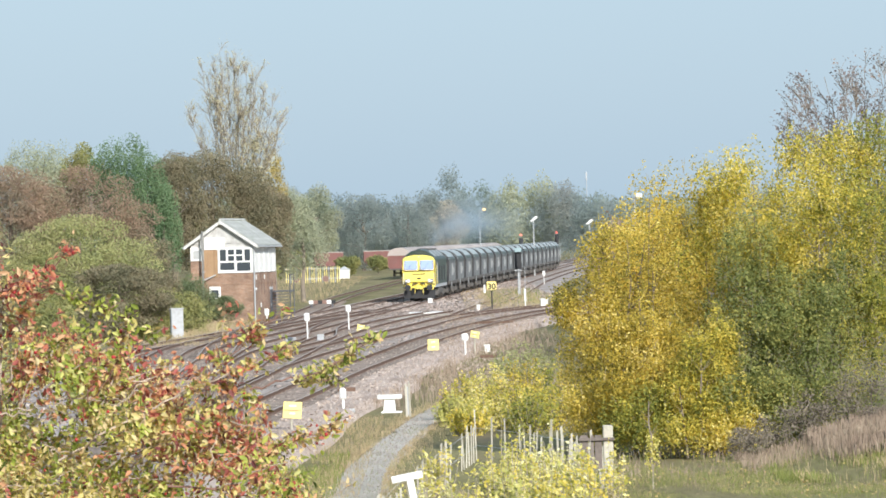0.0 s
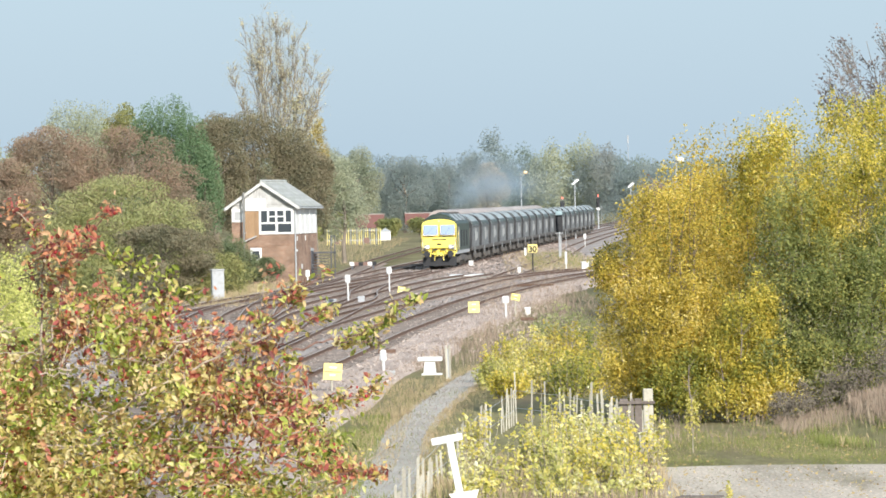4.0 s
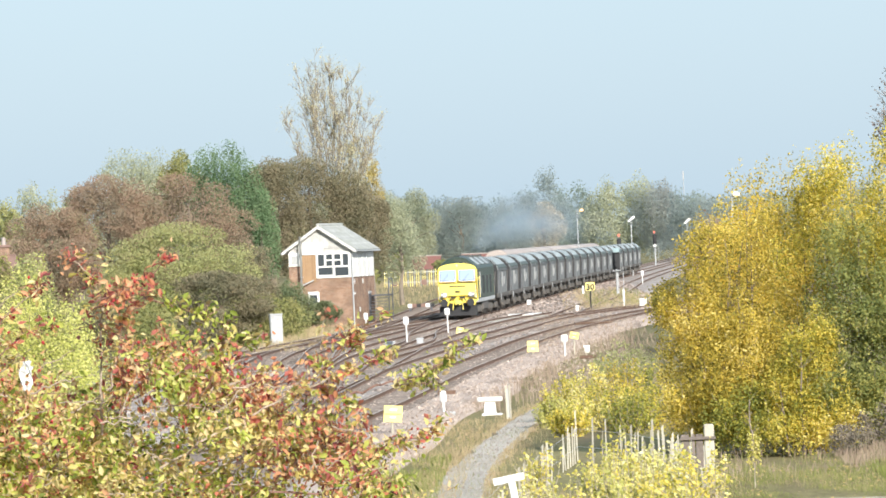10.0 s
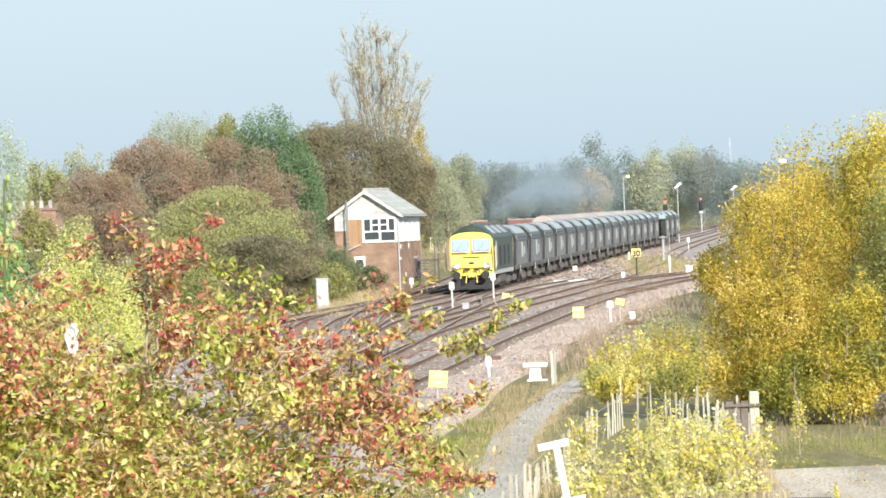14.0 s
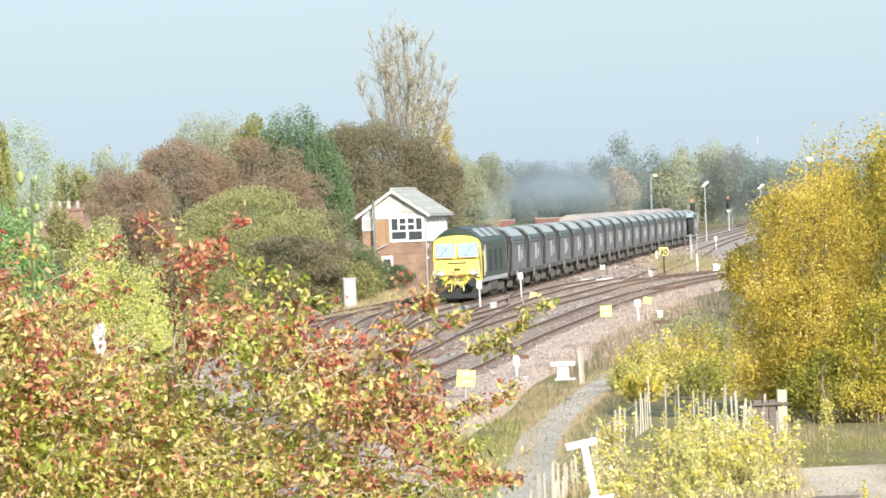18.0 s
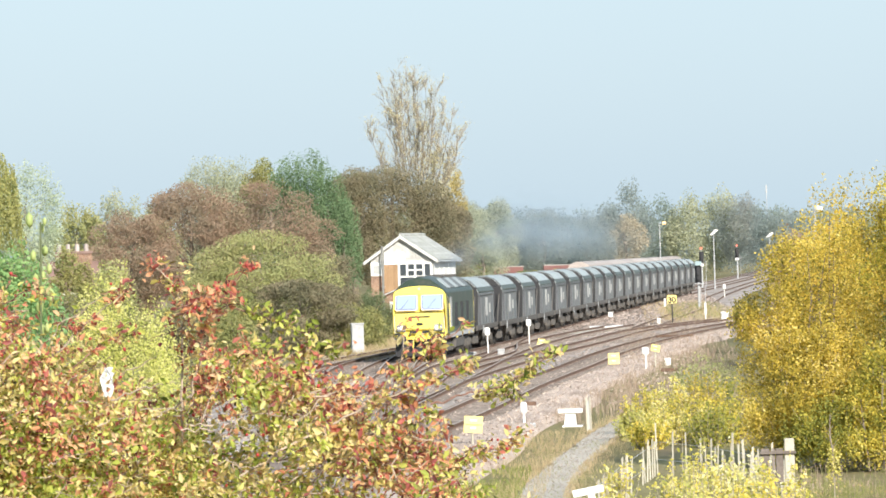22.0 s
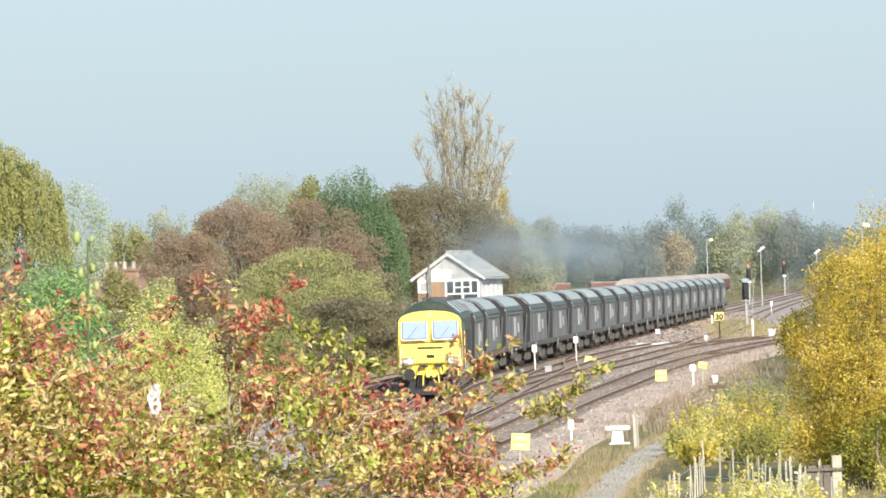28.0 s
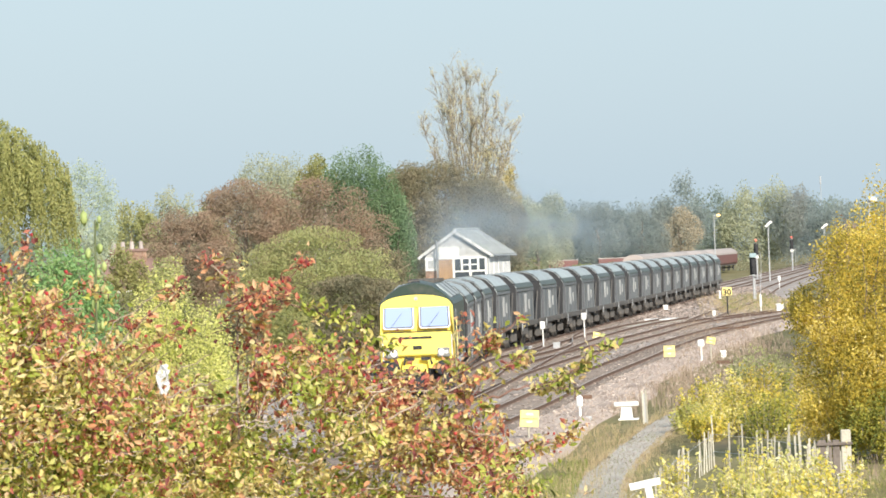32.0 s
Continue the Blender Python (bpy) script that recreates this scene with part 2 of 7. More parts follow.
M = dict(
    grass=mat("rough grass", (0.20, 0.18, 0.088), 0.9, vary=0.45, scale=0.35, fine=6, bump=0.6, dirt=(0.22, 0.17, 0.11), dirt_amount=0.8, along=0.15),
    ballast=mat("ballast stone", (0.37, 0.325, 0.295), 0.9, vary=0.34, scale=0.5, fine=22, bump=0.3, dirt=(0.23, 0.18, 0.15), dirt_amount=0.75, along=0.15),
    cess=mat("pinkish cess stone", (0.47, 0.38, 0.325), 0.9, vary=0.28, scale=0.6, fine=25, bump=0.2, dirt=(0.28, 0.21, 0.17), dirt_amount=0.6, along=0.15),
    gravel=mat("yard gravel", (0.50, 0.43, 0.35), 0.9, vary=0.4, scale=0.5, fine=18, bump=0.8, dirt=(0.22, 0.19, 0.13), dirt_amount=0.9, along=0.15),
    tarmac=mat("old tarmac", (0.42, 0.385, 0.335), 0.9, vary=0.18, scale=0.3, fine=3, bump=0.0, dirt=(0.31, 0.285, 0.21), dirt_amount=0.8, along=0.15),
    sleeper=mat("sleeper timber", (0.19, 0.16, 0.14), 0.9, vary=0.35, scale=2, fine=20, per_object=0.2),
    rust=mat("rusty rail side", (0.16, 0.098, 0.068), 0.75, vary=0.3, scale=3),
    underside=mat("coal-dusted steel", (0.12, 0.11, 0.10), 0.85, vary=0.3, scale=1.5, dirt=(0.19, 0.165, 0.14), dirt_amount=0.6),
    railtop=mat("worn rail head", (0.36, 0.30, 0.26), 0.55, 0.2, vary=0.15, scale=2, bump=0.0),
    mortar=mat("mortar", (0.36, 0.29, 0.23), 0.95, vary=0.2, scale=3),
    white=mat("weathered white paint", (0.78, 0.77, 0.74), 0.6, vary=0.08, scale=1.5, dirt=(0.50, 0.47, 0.42), dirt_amount=0.35),
    oldwhite=mat("old white paint", (0.62, 0.61, 0.58), 0.7, vary=0.15, scale=1.5, dirt=(0.36, 0.35, 0.31), dirt_amount=0.6),
    plastic=mat("white plastic film", (0.90, 0.90, 0.90), 0.35, vary=0.04, scale=20),
    cream=mat("grey weathered boarding", (0.52, 0.51, 0.49), 0.7, vary=0.15, scale=1.5, dirt=(0.35, 0.33, 0.30), dirt_amount=0.6, per_object=0.06),
    slate=mat("grey slate", (0.40, 0.40, 0.38), 0.75, vary=0.25, scale=1.2, dirt=(0.26, 0.27, 0.21), dirt_amount=0.8, per_object=0.12),
    board=mat("brown boarding", (0.36, 0.23, 0.13), 0.75, vary=0.2, scale=1.5, per_object=0.1),
    iron=mat("dark painted iron", (0.10, 0.10, 0.11), 0.6, vary=0.2, scale=2),
    grey=mat("grey painted metal", (0.42, 0.43, 0.44), 0.55, vary=0.12, scale=2, dirt=(0.25, 0.23, 0.20), dirt_amount=0.4),
    black=mat("dull black", (0.03, 0.03, 0.032), 0.7, vary=0.25, scale=3),
    under=mat("grimy running gear", (0.085, 0.08, 0.074), 0.85, vary=0.35, scale=2.5, dirt=(0.16, 0.14, 0.12), dirt_amount=0.7),
    yellow=mat("yellow cab paint", (0.92, 0.76, 0.15), 0.4, vary=0.06, scale=1.5, bump=0.03, dirt=(0.62, 0.50, 0.14), dirt_amount=0.4),
    sign=mat("yellow sign enamel", (0.93, 0.77, 0.28), 0.5, vary=0.05, scale=3),
    green=mat("dark green body paint", (0.024, 0.045, 0.034), 0.45, vary=0.12, scale=1.2, bump=0.03, dirt=(0.12, 0.11, 0.09), dirt_amount=0.5),
    wagon=mat("grimy dark grey wagon paint", (0.125, 0.137, 0.145), 0.6, vary=0.2, scale=0.8, bump=0.05, dirt=(0.20, 0.195, 0.185), dirt_amount=0.55, per_object=0.06),
    wagonroof=mat("dusty wagon cover", (0.34, 0.38, 0.385), 0.45, vary=0.12, scale=0.7, bump=0.03, dirt=(0.17, 0.16, 0.14), dirt_amount=0.5, per_object=0.1),
    lampbox=mat("dark grey lamp housing", (0.20, 0.20, 0.19), 0.6, vary=0.2, scale=3),
    coveredge=mat("dark cover edge", (0.075, 0.095, 0.09), 0.6, vary=0.25, scale=1.0),
    routeboard=mat("blue-grey board", (0.28, 0.37, 0.39), 0.5, vary=0.1, scale=3),
    panel=mat("pale data panel", (0.42, 0.42, 0.41), 0.6, vary=0.15, scale=3),
    maroon=mat("faded maroon wagon paint", (0.20, 0.085, 0.075), 0.7, vary=0.25, scale=0.6, dirt=(0.14, 0.10, 0.085), dirt_amount=0.6),
    dustroof=mat("dusty pink-grey wagon roof", (0.42, 0.36, 0.33), 0.7, vary=0.15, scale=0.5, per_object=0.1),
    timber=mat("silvered fence timber", (0.41, 0.38, 0.31), 0.85, vary=0.25, scale=3, fine=30, per_object=0.2),
    bark=mat("grey-brown bark", (0.24, 0.20, 0.16), 0.9, vary=0.3, scale=3, fine=20, bump=0.4),
    twig=mat("pale twig bark", (0.38, 0.33, 0.255), 0.85, vary=0.25, scale=3),
    poplartwig=mat("brown-grey poplar bark", (0.27, 0.225, 0.17), 0.85, vary=0.25, scale=3),
    redtwig=mat("reddish briar stem", (0.22, 0.12, 0.09), 0.7, vary=0.25, scale=8, fine=60),
    pane=glass("dark window glass", (0.06, 0.07, 0.08)),
    # the windscreens' blue base colour imitates reflected sky
    screen=glass("windscreen glass with sky tint", (0.30, 0.38, 0.58), 0.10, 0.7),
    lampglow=lit("lamp glow", (1.0, 0.62, 0.26), 1.3),
    headlamp=lit("headlamp glow", (1.0, 0.86, 0.68), 1.6),
    redlight=lit("red signal glow", (1.0, 0.16, 0.10), 0.8),
    housebrick=mat("house brick", (0.24, 0.165, 0.14), 0.9, vary=0.2, scale=1.5),
    tile=mat("clay roof tile", (0.24, 0.15, 0.12), 0.85, vary=0.25, scale=1),
    straw=leafy("dead grass blades", [(0.24, 0.18, 0.096), (0.408, 0.312, 0.18), (0.504, 0.396, 0.24), (0.24, 0.24, 0.084)], 0.2),
    hay=leafy("tall dry stems", [(0.21, 0.155, 0.115), (0.31, 0.235, 0.175), (0.39, 0.32, 0.235)], 0.15),
    green_grass=leafy("short green grass", [(0.13, 0.165, 0.04), (0.20, 0.225, 0.055), (0.29, 0.275, 0.10)], 0.2),
    gold=leafy("golden birch leaves", [(0.20, 0.22, 0.05), (0.40, 0.38, 0.07), (0.64, 0.53, 0.09), (0.84, 0.66, 0.13), (0.93, 0.83, 0.36)], 0.46, 0.42, 0.6),
    # the dark olive end of orangegold puts shaded patches into the leaf colour
    orangegold=leafy("orange-gold birch leaves", [(0.17, 0.165, 0.04), (0.33, 0.29, 0.055), (0.56, 0.425, 0.07), (0.74, 0.56, 0.10), (0.92, 0.78, 0.30)], 0.44, 0.45, 0.6),
    # greener leaves, coloured darker still for the deep gaps in the thicket
    greenbirch=leafy("grey-green turning leaves, darkened for shade", [(0.11, 0.14, 0.045), (0.20, 0.23, 0.07), (0.30, 0.315, 0.095), (0.56, 0.49, 0.13)], 0.38, 0.45, 0.7),
    deadstem=leafy("dead bramble stems", [(0.13, 0.11, 0.08), (0.19, 0.16, 0.12), (0.27, 0.22, 0.17), (0.15, 0.16, 0.08)], 0.15, 0.5, 0.8),
    # yellow-green leaves, darkened as well for shade on the right-hand birches
    goldgreen=leafy("turning birch leaves, darkened for shade", [(0.14, 0.17, 0.045), (0.26, 0.28, 0.06), (0.44, 0.41, 0.075), (0.74, 0.60, 0.11)], 0.4, 0.45, 0.5),
    # hazy, hazyolive, hazyochre: leaf colours paled to imitate distance haze
    hazy=leafy("foliage with painted haze", [(0.32, 0.36, 0.27), (0.37, 0.40, 0.28), (0.44, 0.44, 0.31), (0.37, 0.37, 0.29)], 0.5, 0.8, 0.15),
    hazyolive=leafy("haze-paled olive leaves", [(0.38, 0.40, 0.28), (0.44, 0.455, 0.31), (0.50, 0.495, 0.34)], 0.45, 0.7, 0.3),
    plumleaf=leafy("dull plum-brown leaves", [(0.15, 0.13, 0.13), (0.22, 0.19, 0.18), (0.28, 0.24, 0.22)], 0.25),
    tan=leafy("tan and yellow ash leaves", [(0.34, 0.28, 0.12), (0.46, 0.37, 0.14), (0.56, 0.46, 0.18)], 0.35),
    silver=leafy("silvery green leaves", [(0.36, 0.42, 0.28), (0.48, 0.54, 0.38), (0.62, 0.66, 0.50)], 0.4, 0.4, 0.5),
    hazyochre=leafy("haze-paled ochre foliage", [(0.40, 0.37, 0.28), (0.47, 0.41, 0.30), (0.52, 0.44, 0.33)], 0.35, 0.5, 0.2),
    palegold=leafy("cream-yellow sapling leaves", [(0.42, 0.40, 0.12), (0.66, 0.60, 0.22), (0.84, 0.78, 0.40), (0.90, 0.86, 0.58)], 0.4, 0.3, 0.6),
    gold2=leafy("pale yellow sapling leaves", [(0.32, 0.33, 0.07), (0.58, 0.5, 0.1), (0.8, 0.69, 0.22), (0.9, 0.82, 0.44)], 0.4, 0.3, 0.6),
    ochre=leafy("ochre leaves", [(0.312, 0.25, 0.05), (0.6, 0.388, 0.05), (0.725, 0.5, 0.075), (0.375, 0.325, 0.075)], 0.35),
    olivegreen=leafy("grey-green willow leaves", [(0.18, 0.20, 0.08), (0.27, 0.285, 0.105), (0.38, 0.36, 0.14), (0.235, 0.215, 0.095)], 0.35, 0.7, 0.5),
    olive=leafy("olive leaves", [(0.25, 0.27, 0.12), (0.35, 0.365, 0.155), (0.45, 0.44, 0.195), (0.33, 0.31, 0.145)], 0.35, 0.7, 0.5),
    brown=leafy("russet leaves", [(0.28, 0.24, 0.165), (0.345, 0.265, 0.185), (0.37, 0.25, 0.175), (0.33, 0.30, 0.18)], 0.4, 0.78, 0.3),
    darkbrown=leafy("dull brown leaves", [(0.17, 0.17, 0.105), (0.25, 0.225, 0.135), (0.31, 0.255, 0.165), (0.23, 0.24, 0.12)], 0.4, 0.6, 0.4),
    conifer=leafy("conifer needles", [(0.12, 0.19, 0.09), (0.16, 0.245, 0.12), (0.23, 0.31, 0.16)], 0.3, 0.5, 0.4),
    ivy=leafy("ivy leaves", [(0.09, 0.125, 0.06), (0.16, 0.19, 0.09), (0.27, 0.26, 0.14)], 0.25),
    willow=leafy("weeping willow leaves", [(0.21, 0.235, 0.085), (0.31, 0.32, 0.11), (0.42, 0.40, 0.15), (0.25, 0.29, 0.11)], 0.35, 0.5, 0.3),
    paleleaf=leafy("pale thin leaves", [(0.38, 0.38, 0.25), (0.52, 0.48, 0.32), (0.57, 0.51, 0.28), (0.43, 0.37, 0.26)], 0.3),
    # far leaves: air haze painted in as pale grey-green base colours
    farleaf=leafy("haze-greyed far woodland", [(0.38, 0.43, 0.41), (0.41, 0.455, 0.43), (0.45, 0.475, 0.44), (0.46, 0.455, 0.42)], 0.72, 0.9, 0.05),
    fargreen=leafy("haze-greyed far green woodland", [(0.37, 0.425, 0.36), (0.42, 0.465, 0.39), (0.47, 0.485, 0.40)], 0.72, 0.9, 0.05),
    sallow=leafy("pale sallow leaves", [(0.40, 0.43, 0.12), (0.56, 0.57, 0.16), (0.70, 0.67, 0.23), (0.80, 0.74, 0.33)], 0.4, 0.4, 1.2),
    bluegreen=leafy("blue-green elder leaves", [(0.17, 0.31, 0.12), (0.24, 0.40, 0.15), (0.36, 0.47, 0.19)], 0.3, 0.5, 1.0),
    yellowgreen=leafy("yellow-green leaves", [(0.3, 0.31, 0.09), (0.45, 0.44, 0.12), (0.6, 0.55, 0.18), (0.72, 0.64, 0.28)], 0.35, 0.5, 0.8),
    briargreen=leafy("green briar leaves", [(0.09, 0.12, 0.025), (0.28, 0.33, 0.055), (0.48, 0.53, 0.10), (0.66, 0.66, 0.18), (0.78, 0.76, 0.34)], 0.48, 0.3, 5.0),
    briargold=leafy("yellow briar leaves", [(0.24, 0.17, 0.07), (0.60, 0.50, 0.14), (0.78, 0.66, 0.27), (0.84, 0.72, 0.40), (0.78, 0.52, 0.26)], 0.48, 0.3, 5.0),
    briarred=leafy("red briar leaves", [(0.18, 0.06, 0.06), (0.48, 0.14, 0.12), (0.64, 0.25, 0.14), (0.78, 0.44, 0.23), (0.76, 0.54, 0.33)], 0.46, 0.3, 5.0),
    oldcane=mat("pale old cane", (0.40, 0.32, 0.25), 0.8, vary=0.3, scale=8, fine=60),
    hip=mat("rose hip", (0.40, 0.04, 0.04), 0.35, vary=0.2, scale=30),
    stones=leafy("loose ballast stones", [(0.17, 0.145, 0.13), (0.26, 0.215, 0.19), (0.38, 0.31, 0.27), (0.54, 0.46, 0.41)], 0.0, 0.3, 0.5),
    pinkstones=leafy("pinkish cess stones", [(0.30, 0.24, 0.20), (0.42, 0.34, 0.285), (0.50, 0.41, 0.35), (0.56, 0.48, 0.42)], 0.0, 0.3, 0.5),
    litter=leafy("fallen leaves", [(0.30, 0.20, 0.09), (0.48, 0.36, 0.14), (0.24, 0.16, 0.10)], 0.1),
    blossom=leafy("pale green seed heads", [(0.45, 0.55, 0.20), (0.60, 0.66, 0.30)], 0.4),
)


def smoke_material():
    """Thin exhaust: densest in the middle of each wisp, broken up by noise."""
    m, nt, b = nodes_of("exhaust smoke")
    L, N = nt.links.new, nt.nodes.new
    tc, gr, nz, mul, mp = N("ShaderNodeTexCoord"), N("ShaderNodeTexGradient"), N("ShaderNodeTexNoise"), N("ShaderNodeMath"), N("ShaderNodeMapRange")
    gr.gradient_type = "QUADRATIC_SPHERE"
    L(tc.outputs["Object"], gr.inputs["Vector"])
    nz.inputs["Scale"].default_value, nz.inputs["Detail"].default_value = 1.6, 4
    L(tc.outputs["Object"], nz.inputs["Vector"])
    mp.inputs["From Min"].default_value, mp.inputs["From Max"].default_value = 0.3, 0.7
    mp.inputs["To Min"].default_value, mp.inputs["To Max"].default_value = 0.14, 0.60
    L(nz.outputs["Fac"], mp.inputs["Value"])
    mul.operation = "MULTIPLY"
    L(gr.outputs["Fac"], mul.inputs[0])
    L(mp.outputs[0], mul.inputs[1])
    df, tr, sh = N("ShaderNodeBsdfDiffuse"), N("ShaderNodeBsdfTransparent"), N("ShaderNodeMixShader")
    df.inputs["Color"].default_value = (0.19, 0.25, 0.31, 1)
    L(mul.outputs[0], sh.inputs[0])
    L(tr.outputs[0], sh.inputs[1])
    L(df.outputs[0], sh.inputs[2])
    L(sh.outputs[0], nt.nodes["Material Output"].inputs["Surface"])
    return m


M["smoke"] = smoke_material()

# ---- mesh helpers ----


def link(name, bm, material, parent=None, label="", smooth=False):
    me = bpy.data.meshes.new(name)
    bm.to_mesh(me)
    bm.free()
    for m in material if isinstance(material, (list, tuple)) else [material]:
        me.materials.append(m)
    if smooth:
        for p in me.polygons:
            p.use_smooth = True
    ob = new(name, me)
    if parent:
        ob.parent = parent
    return tagged(ob, label)


part = link


def empty(name, m, label, category, group=""):
    ob = new(name)
    ob.matrix_world = m
    return tagged(ob, label, category, group)


def box(bm, x0, x1, y0, y1, z0, z1, bevel=0.0):
    r = bmesh.ops.create_cube(bm, size=1)
    for v in r["verts"]:
        v.co = Vector(((x0 + x1) / 2 + v.co.x * (x1 - x0), (y0 + y1) / 2 + v.co.y * (y1 - y0), (z0 + z1) / 2 + v.co.z * (z1 - z0)))
    if bevel:
        es = list({e for v in r["verts"] for e in v.link_edges})
        bmesh.ops.bevel(bm, geom=es, offset=bevel, segments=1, affect="EDGES")
    return bm


def bx(*a, bevel=0.0):
    return box(bmesh.new(), *a, bevel=bevel)


def tube(bm, a, b, r0, r1=None, sides=8, caps=True):
    a, b = Vector(a), Vector(b)
    r1 = r0 if r1 is None else r1
    d = b - a
    q = d.to_track_quat("Z", "Y").to_matrix()
    rings = []
    for p, r in ((a, r0), (b, r1)):
        rings.append([bm.verts.new(p + q @ Vector((math.cos(k * 2 * math.pi / sides) * r, math.sin(k * 2 * math.pi / sides) * r, 0))) for k in range(sides)])
    for k in range(sides):
        bm.faces.new((rings[0][k], rings[0][(k + 1) % sides], rings[1][(k + 1) % sides], rings[1][k]))
    if caps:
        bm.faces.new(rings[0][::-1])
        bm.faces.new(rings[1])
    return bm


def tb(*a, **k):
    return tube(bmesh.new(), *a, **k)


def loft(sections, closed=True, caps=True):
    """A skin over cross-sections of equal point counts."""
    bm = bmesh.new()
    rows = [[bm.verts.new(p) for p in s] for s in sections]
    n = len(rows[0])
    for a, b in zip(rows, rows[1:]):
        for k in range(n if closed else n - 1):
            bm.faces.new((a[k], a[(k + 1) % n], b[(k + 1) % n], b[k]))
    if caps and closed:
        bm.faces.new(rows[0][::-1])
        bm.faces.new(rows[-1])
    bmesh.ops.recalc_face_normals(bm, faces=bm.faces)
    return bm


def fast_mesh(name, verts, faces, material, smooth=False):
    """A mesh from arrays: verts (n, 3), faces (m, k)."""
    me = bpy.data.meshes.new(name)
    k = faces.shape[1]
    me.vertices.add(len(verts))
    me.vertices.foreach_set("co", np.ascontiguousarray(verts, dtype=np.float32).ravel())
    me.loops.add(faces.size)
    me.loops.foreach_set("vertex_index", faces.astype(np.int32).ravel())
    me.polygons.add(len(faces))
    me.polygons.foreach_set("loop_start", np.arange(0, faces.size, k, dtype=np.int32))
    me.polygons.foreach_set("loop_total", np.full(len(faces), k, dtype=np.int32))
    me.update(calc_edges=True)
    me.materials.append(material)
    return me


DIAMOND = (np.array([(-0.5, 0, 0), (0, -0.32, 0.10), (0.5, 0, 0), (0, 0.32, 0.10)]), np.array([(0, 1, 2, 3)]))
SLIVER = (np.array([(-0.5, 0, 0), (0.3, -0.36, 0.10), (0.4, 0.36, 0.06)]), np.array([(0, 1, 2)]))
STALK = (np.array([(-0.012, 0, 0), (0.012, 0, 0), (0.022, 0.05, 0.75), (0.0, 0.12, 1.0)]), np.array([(0, 1, 2, 3)]))
OVATE = (np.array([(-0.5, 0, 0), (-0.18, -0.27, 0.07), (0.18, -0.22, 0.06), (0.5, 0, -0.06), (0.18, 0.22, 0.06), (-0.18, 0.27, 0.07)]), np.array([(0, 1, 2, 3, 4, 5)]))
ROSELEAF = (np.array([(-0.5, 0, 0), (-0.15, -0.24, 0.13), (0.2, -0.17, 0.10), (0.5, 0, -0.04), (0.2, 0.17, 0.10), (-0.15, 0.24, 0.13)]), np.array([(0, 1, 2, 3), (0, 3, 4, 5)]))
BLADE = (np.array([(-0.03, 0, 0), (0.03, 0, 0), (0.015, 0.10, 0.6), (0.0, 0.25, 1.0)]), np.array([(0, 1, 2, 3)]))


def rand_rot(n, upright=False):
    if upright:
        a = rng.uniform(0, 2 * np.pi, n)
        R = np.zeros((n, 3, 3))
        R[:, 0, 0], R[:, 0, 1], R[:, 1, 0], R[:, 1, 1], R[:, 2, 2] = np.cos(a), -np.sin(a), np.sin(a), np.cos(a), 1
        return R
    q = rng.normal(size=(n, 4))
    q /= np.linalg.norm(q, axis=1)[:, None]
    w, x, y, z = q.T
    return np.stack([np.stack([1 - 2 * (y * y + z * z), 2 * (x * y - z * w), 2 * (x * z + y * w)], 1),
                     np.stack([2 * (x * y + z * w), 1 - 2 * (x * x + z * z), 2 * (y * z - x * w)], 1),
                     np.stack([2 * (x * z - y * w), 2 * (y * z + x * w), 1 - 2 * (x * x + y * y)], 1)], 1)


def scatter(name, pts, size, material, shape=DIAMOND, parent=None, label="", spread=0.35, upright=False, squash=1.0, facing=0.55):
    """Leaves or blades of one shape at the points, each turned at random with a lean to the light, as one mesh."""
    n = len(pts)
    tv, tf = shape
    s = size * rng.uniform(1 - spread, 1 + spread, n)
    R = rand_rot(n, upright)
    if not upright and facing:
        up = rng.normal(size=(n, 3)) * (1 - facing) + np.array([0.12, -0.5, 0.75]) * facing * 1.4
        up /= np.linalg.norm(up, axis=1)[:, None]
        ax = np.cross(R[:, :, 0], up)
        ax /= np.linalg.norm(ax, axis=1)[:, None] + 1e-9
        R = np.stack([ax, np.cross(up, ax), up], 2)
    v = np.einsum("nij,kj->nki", R, tv) * s[:, None, None]
    v[:, :, 2] *= squash
    v += pts[:, None, :]
    f = (tf[None] + (np.arange(n) * len(tv))[:, None, None]).reshape(-1, tf.shape[1])
    if tf.shape[1] == 4 and (tf[:, 2] == tf[:, 3]).any():
        me = bpy.data.meshes.new(name)
        me.from_pydata(v.reshape(-1, 3).tolist(), [], [list(dict.fromkeys(r)) for r in f.tolist()])
        me.materials.append(material)
    else:
        me = fast_mesh(name, v.reshape(-1, 3), f, material)
    ob = new(name, me)
    if parent:
        ob.parent = parent
    return tagged(ob, label, kind="stuff")


def lobes(specs, n, shell=0.35, jitter=0.12):
    """n points over ellipsoid lobes (x, y, z, rx, ry, rz), mostly in their outer shell, with ragged outlines."""
    specs = np.array(specs, float)
    w = (specs[:, 3] * specs[:, 5]) ** 1.0
    pick = rng.choice(len(specs), n, p=w / w.sum())
    d = rng.normal(size=(n, 3))
    d /= np.linalg.norm(d, axis=1)[:, None]
    r = 1 - shell * rng.random(n) ** 1.5
    bump = 1 + jitter * (np.sin(5 * d[:, 0] + pick) * np.cos(6 * d[:, 2] + 2 * pick) + 0.6 * np.sin(13 * d[:, 0] + 3 * pick) * np.sin(11 * d[:, 2]))
    return specs[pick, :3] + d * specs[pick, 3:] * (r * bump)[:, None] + rng.normal(size=(n, 3)) * 0.02 * specs[pick, 3:]


